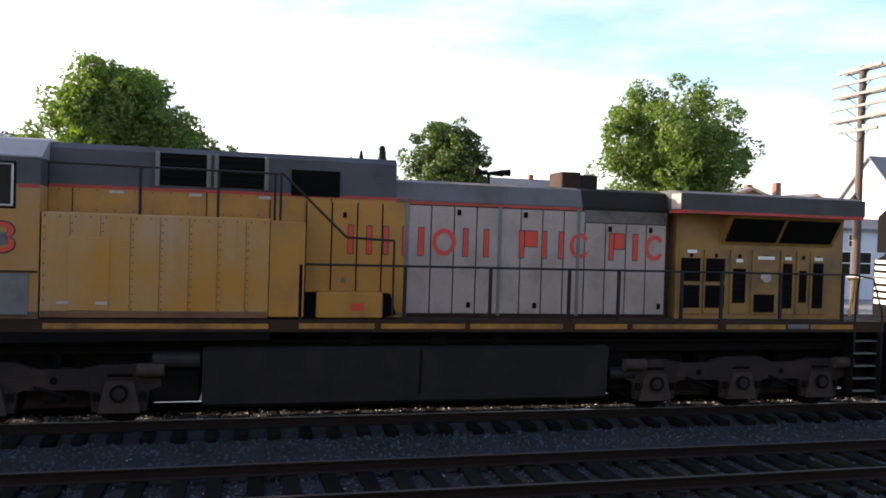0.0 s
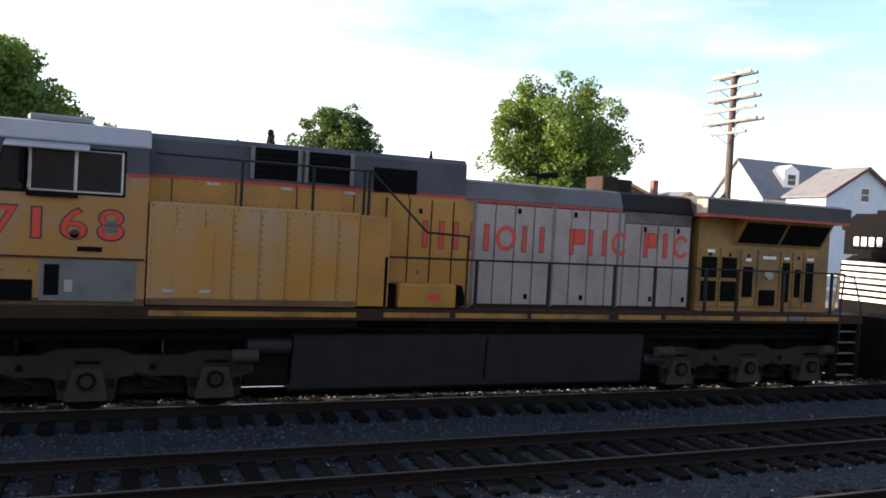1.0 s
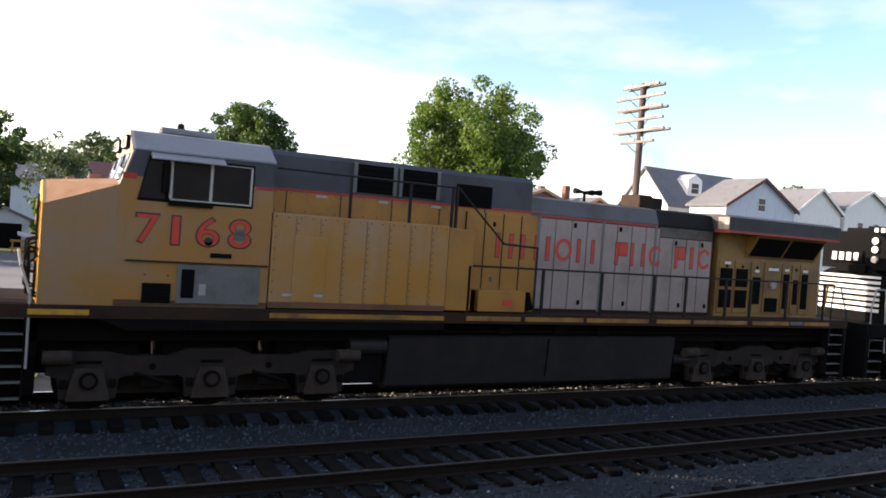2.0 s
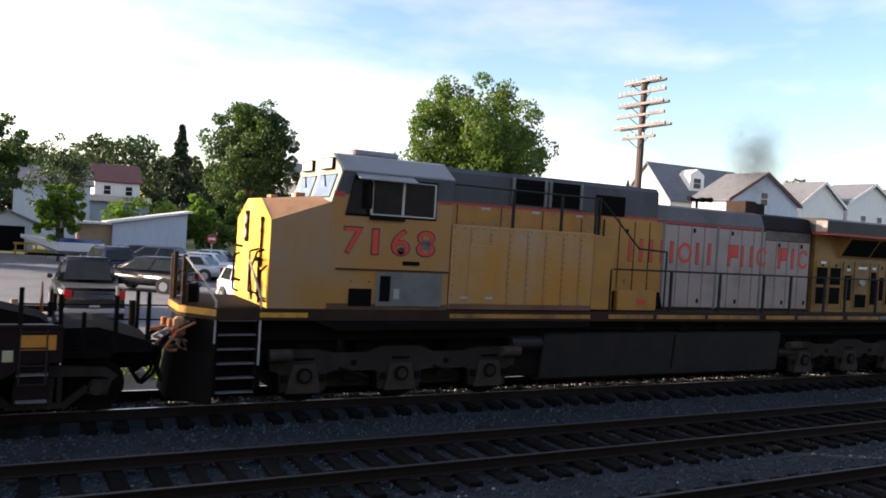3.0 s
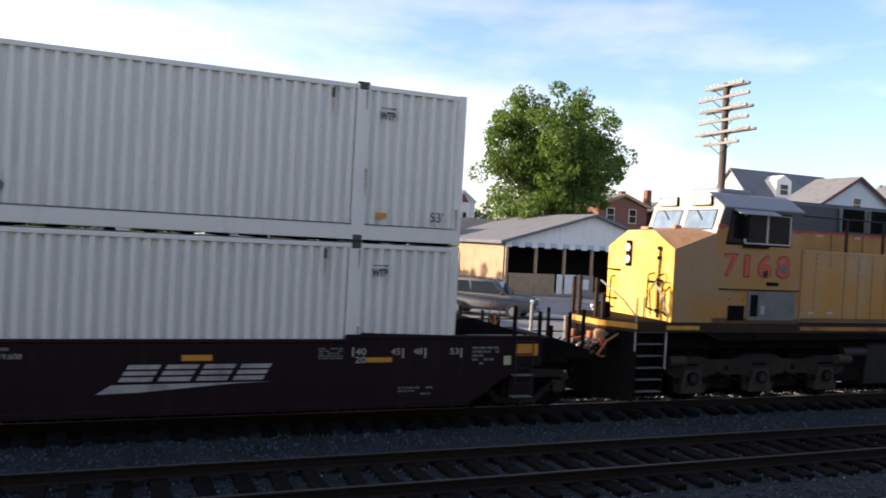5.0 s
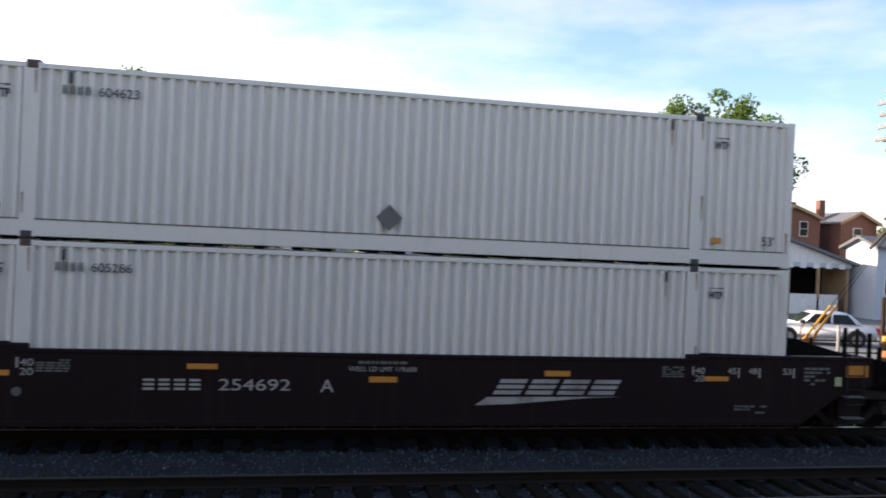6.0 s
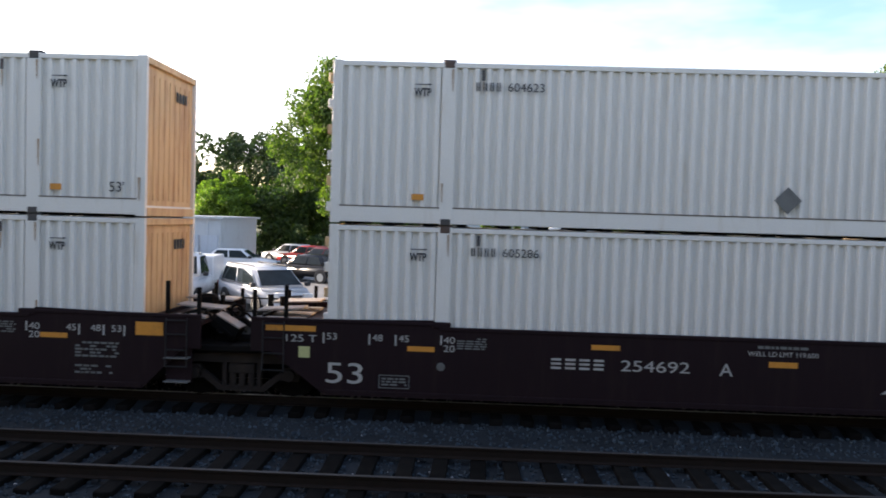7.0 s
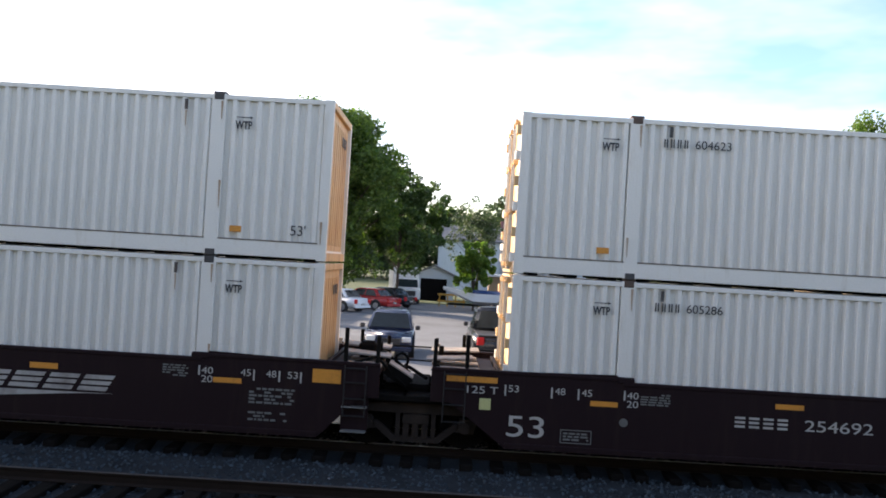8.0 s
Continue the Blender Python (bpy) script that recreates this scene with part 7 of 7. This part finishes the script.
        part("tail_light", B(-h - 0.012, -h + 0.1, s * (w - 0.2) - 0.12, s * (w - 0.2) + 0.12, waist - 0.34, waist - 0.06, bevel=0.02), TAIL, root, "red tail light")
        part("mirror", B(foot[0] - 0.35, foot[0] - 0.15, s * (w + 0.1) - 0.09, s * (w + 0.1) + 0.09, waist + 0.02, waist + 0.18, bevel=0.03), TRIM, root)
    part("radiator_grille", B(h - 0.05, h + 0.014, -0.42, 0.42, 0.48, bonnet - 0.14, bevel=0.01), TRIM, root)
    for e in (1, -1):
        part("bumper", B(min(e * (h - 0.1), e * (h + 0.05)), max(e * (h - 0.1), e * (h + 0.05)), -w + 0.08, w - 0.08, 0.30, 0.46, bevel=0.03), mat if kind != "pickup" else ALU, root)
        part("plate", B(min(e * h, e * (h + 0.06)), max(e * h, e * (h + 0.06)), -0.16, 0.16, 0.5, 0.6), LETTER, root)
    if kind == "pickup":
        bed = bmesh.new()
        box(bed, -h + 0.12, foot[1] - 0.1, -w + 0.12, w - 0.12, waist - 0.02, waist + 0.006)
        part("load_bed", bed, TRIM, root, "dark open load bed")
    if kind in ("suv", "minivan"):
        for s in (-1, 1):
            part("roof_rail", rod(bmesh.new(), (top[0] - 0.2, s * (wt - 0.08), H + 0.04), (top[1] + 0.2, s * (wt - 0.08), H + 0.04), 0.02, 6), TRIM, root)
    return root


BLACK_P, WHITE_P, SILVER_P = ("black", (0.012, 0.013, 0.016)), ("white", (0.72, 0.73, 0.74)), ("silver", (0.48, 0.50, 0.53))
NAVY_P, MAROON_P, RED_P, GREY_P = ("navy", (0.015, 0.022, 0.05)), ("maroon", (0.12, 0.015, 0.02)), ("red", (0.35, 0.03, 0.03)), ("grey", (0.12, 0.125, 0.13))
TAN_P = ("pewter", (0.22, 0.19, 0.16))
car("pickup", 2.05, 30.2, 92, BLACK_P, "black pickup truck seen from its tailgate", "pickup_truck")
car("crossover", -1.95, 30.3, -88, NAVY_P, "dark blue boxy four-wheel drive with lamps on")
car("minivan", -7.6, 29.0, -52, SILVER_P, "silver minivan parked with its nose out")
car("crossover", 5.3, 39.0, 142, BLACK_P, "black crossover with alloy wheels")
car("suv", 4.1, 46, 100, NAVY_P, "dark family car parked facing the shed")
car("crossover", 8.6, 32.6, -84, WHITE_P, "white compact car facing the railway")
car("minivan", 11.1, 32.6, -84, ("steel_blue", (0.12, 0.17, 0.24)), "steel blue family car facing the railway")
car("sedan", 12.9, 45.5, 172, WHITE_P, "white sedan parked side on")
car("minivan", 13.8, 52, 178, NAVY_P, "dark minivan beyond the white sedan")
car("sedan", 8.3, 46.5, 150, SILVER_P, "silver sedan in the second row")
car("sedan", 9.6, 50.0, 150, WHITE_P, "white sedan in the second row")
car("crossover", 7.3, 52.5, 150, GREY_P, "grey crossover in the back row")
car("sedan", 11.2, 55.0, 150, SILVER_P, "silver hatchback in the back row")
car("sedan", 6.9, 57, 150, BLACK_P, "black sedan by the low shed")
car("sedan", -8.5, 42.0, 152, BLACK_P, "black sedan parked at an angle")
car("crossover", -8.9, 48.0, 148, MAROON_P, "maroon crossover under the maple")
car("sedan", -7.2, 52.0, 150, WHITE_P, "white coupe under the maple")
car("sedan", -5.4, 55.5, 150, RED_P, "red hatchback under the maple")
car("sedan", -4.4, 59.0, 150, BLACK_P, "dark sedan in the shade")
car("sedan", -13.6, 46.0, 4, WHITE_P, "old white sedan parked broadside")
car("sedan", -11.0, 54.0, 150, RED_P, "dull red car at the back of the lot")
car("sedan", -12.6, 56.0, 150, SILVER_P, "pale silver car at the back of the lot")
car("sedan", 23.6, 31.5, 160, WHITE_P, "white sedan on the street by the crossing")
car("suv", 16.8, 34.5, -40, GREY_P, "dark grey jeep-like car waiting")


def service_truck():
    root = car("pickup", -11.2, 30.6, -84, WHITE_P, "white service pickup with a utility body and roof beacon bar", "service_truck")
    part("utility_body", B(-2.8, -0.7, -1.0, 1.0, 0.75, 1.78, bevel=0.04), paint(*WHITE_P), root, "white utility box body")
    part("beacon_bar", B(0.0, 0.3, -0.7, 0.7, 1.82, 1.95, bevel=0.03), LETTER, root)
    part("dark_grille", B(2.79, 2.83, -0.75, 0.75, 0.6, 0.98), TRIM, root)
    return root


service_truck()


def box_truck():
    root = thing("box_truck", pose(-3.3, 66, LOT_Z, 0, 0, -80), "white delivery truck with a box body", "truck", "parked vehicles")
    part("box_body", B(-3.2, 0.6, -1.05, 1.05, 0.7, 3.0, bevel=0.04), paint(*WHITE_P), root)
    part("cab", prism(bmesh.new(), [(0.65, 0.45), (2.4, 0.45), (2.4, 1.25), (1.7, 1.35), (1.3, 2.1), (0.65, 2.1)], -0.98, 0.98, "y"), paint(*WHITE_P), root)
    part("windscreen", prism(bmesh.new(), [(1.71, 1.38), (1.73, 1.38), (1.34, 2.02), (1.32, 2.02)], -0.85, 0.85, "y"), CAR_GLASS, root)
    part("radiator_grille", B(2.39, 2.42, -0.6, 0.6, 0.7, 1.1), TRIM, root)
    for ax in (1.6, -2.1):
        for s in (-1, 1):
            part("wheel", rod(bmesh.new(), (ax, s * 0.75, 0.42), (ax, s * 1.0, 0.42), 0.42, 18), TYRE, root)
    return root


box_truck()


def boat():
    root = thing("boat", pose(2.9, 60.0, LOT_Z, 0, 0, 172), "white and blue motorboat on a trailer", "boat")
    sec = [(-0.9, 1.35), (-0.75, 0.75), (0, 0.5), (0.75, 0.75), (0.9, 1.35)]
    tip = [(-0.05, 1.75), (-0.04, 1.6), (0, 1.5), (0.04, 1.6), (0.05, 1.75)]
    part("hull", prism(bmesh.new(), sec, -2.2, 0.6, "x"), paint(*WHITE_P), root)
    part("bow", prism(bmesh.new(), sec, 0.6, 3.0, "x", tip), paint(*WHITE_P), root)
    part("cover", prism(bmesh.new(), [(-0.92, 1.352), (0.92, 1.352), (0.4, 1.6), (-0.4, 1.6)], -2.1, 0.7, "x"), paint("blue_cover", (0.03, 0.06, 0.16)), root, "blue canvas cover")
    tr = bmesh.new()
    for s in (-0.6, 0.6):
        box(tr, -2.0, 2.6, s - 0.05, s + 0.05, 0.38, 0.48)
    part("trailer", tr, UNDER, root)
    for s in (-0.85, 0.85):
        part("wheel", rod(bmesh.new(), (-0.8, s - 0.1, 0.3), (-0.8, s + 0.1, 0.3), 0.3, 16), TYRE, root)
    return root


boat()


def yellow_machine():
    root = thing("yellow_barrier", pose(0.6, 63.5, LOT_Z), "small yellow steel barrier rack", "barrier")
    for xa in (-1.0, -0.35, 0.3, 0.95):
        part("leg", B(xa, xa + 0.1, -0.05, 0.05, 0, 0.9), STRIPE_YELLOW, root)
    part("top_bar", B(-1.1, 1.15, -0.08, 0.08, 0.9, 1.05), STRIPE_YELLOW, root)
    part("mid_bar", B(-1.1, 1.15, -0.08, -0.051, 0.4, 0.52), STRIPE_YELLOW, root)
    return root


yellow_machine()


# ---- exhaust smoke: puffs wait inside the engine and leave by the stack one after another ----
PUFFS = []


def smoke():
    haze = surface("soot_haze", (0.045, 0.05, 0.058), 0.95, spec=0.1)
    rng = np.random.default_rng(40)
    root = thing("smoke_plume", pose(6.82, TRACK, 4.74), "thin drifting grey exhaust smoke above the engine", "smoke")
    for k in range(15):
        n = 21000
        p = rng.normal(size=(n, 3)) * 0.48
        p = p[np.linalg.norm(p, axis=1) < 1.0] * [1.25, 0.62, 0.85]
        swirl = np.array([noise.noise(Vector(q) * 1.8 + Vector((k * 3.1, 0, 0))) for q in p])
        p = p[swirl > rng.uniform(-0.6, 0.3, len(p))]
        v, f = leaf_cloud([(*q, 0.02) for q in p], 1, 0.0052, rng)
        me = bpy.data.meshes.new("puff")
        me.from_pydata(v, [], f)
        me.materials.append(haze)
        ob = new("puff", me)
        ob.parent = root
        tagged(ob, kind="stuff")
        start = 1.5 + 0.16 * k
        drift, side, rise = rng.uniform(-0.5, 0.95), rng.uniform(-0.3, 0.3), rng.uniform(0.5, 1.5)
        rows = [(0.0, pose(0, 0, -1.7)), (start, pose(0, 0, -1.7))]
        for dt in (0.3, 0.8, 1.5, 2.5):
            q = 0.75 + rise * (dt - 0.3) ** 0.85 if dt > 0.3 else 0.55
            rows.append((start + dt, pose(drift * dt, side * dt, q, 0, 8 * dt, 25 * dt)))
        end = 8.0 - start
        rows.append((8.0, pose(drift * end, side * end, 0.75 + rise * (end - 0.3) ** 0.85, 0, 8 * end, 25 * end)))
        PUFFS.append((ob, rows))
    return on_train(root)


smoke()


# ---- unseen wall added behind the camera to block low sky light ----
CONCRETE = surface("weathered_concrete", (0.17, 0.18, 0.19), 0.9, dirt=(0.1, 0.105, 0.11), amount=0.5, streak=True)


def back_wall():
    # Added blocker: keeps rear sky light off the train's near side.
    ob = part("sky_block_wall", B(-70, 80, -9.0, -8.6, 1.6, 10.0), CONCRETE)
    tagged(ob, "unseen plain grey wall that blocks the sky behind the camera", "wall", kind="structure")


back_wall()


motions()
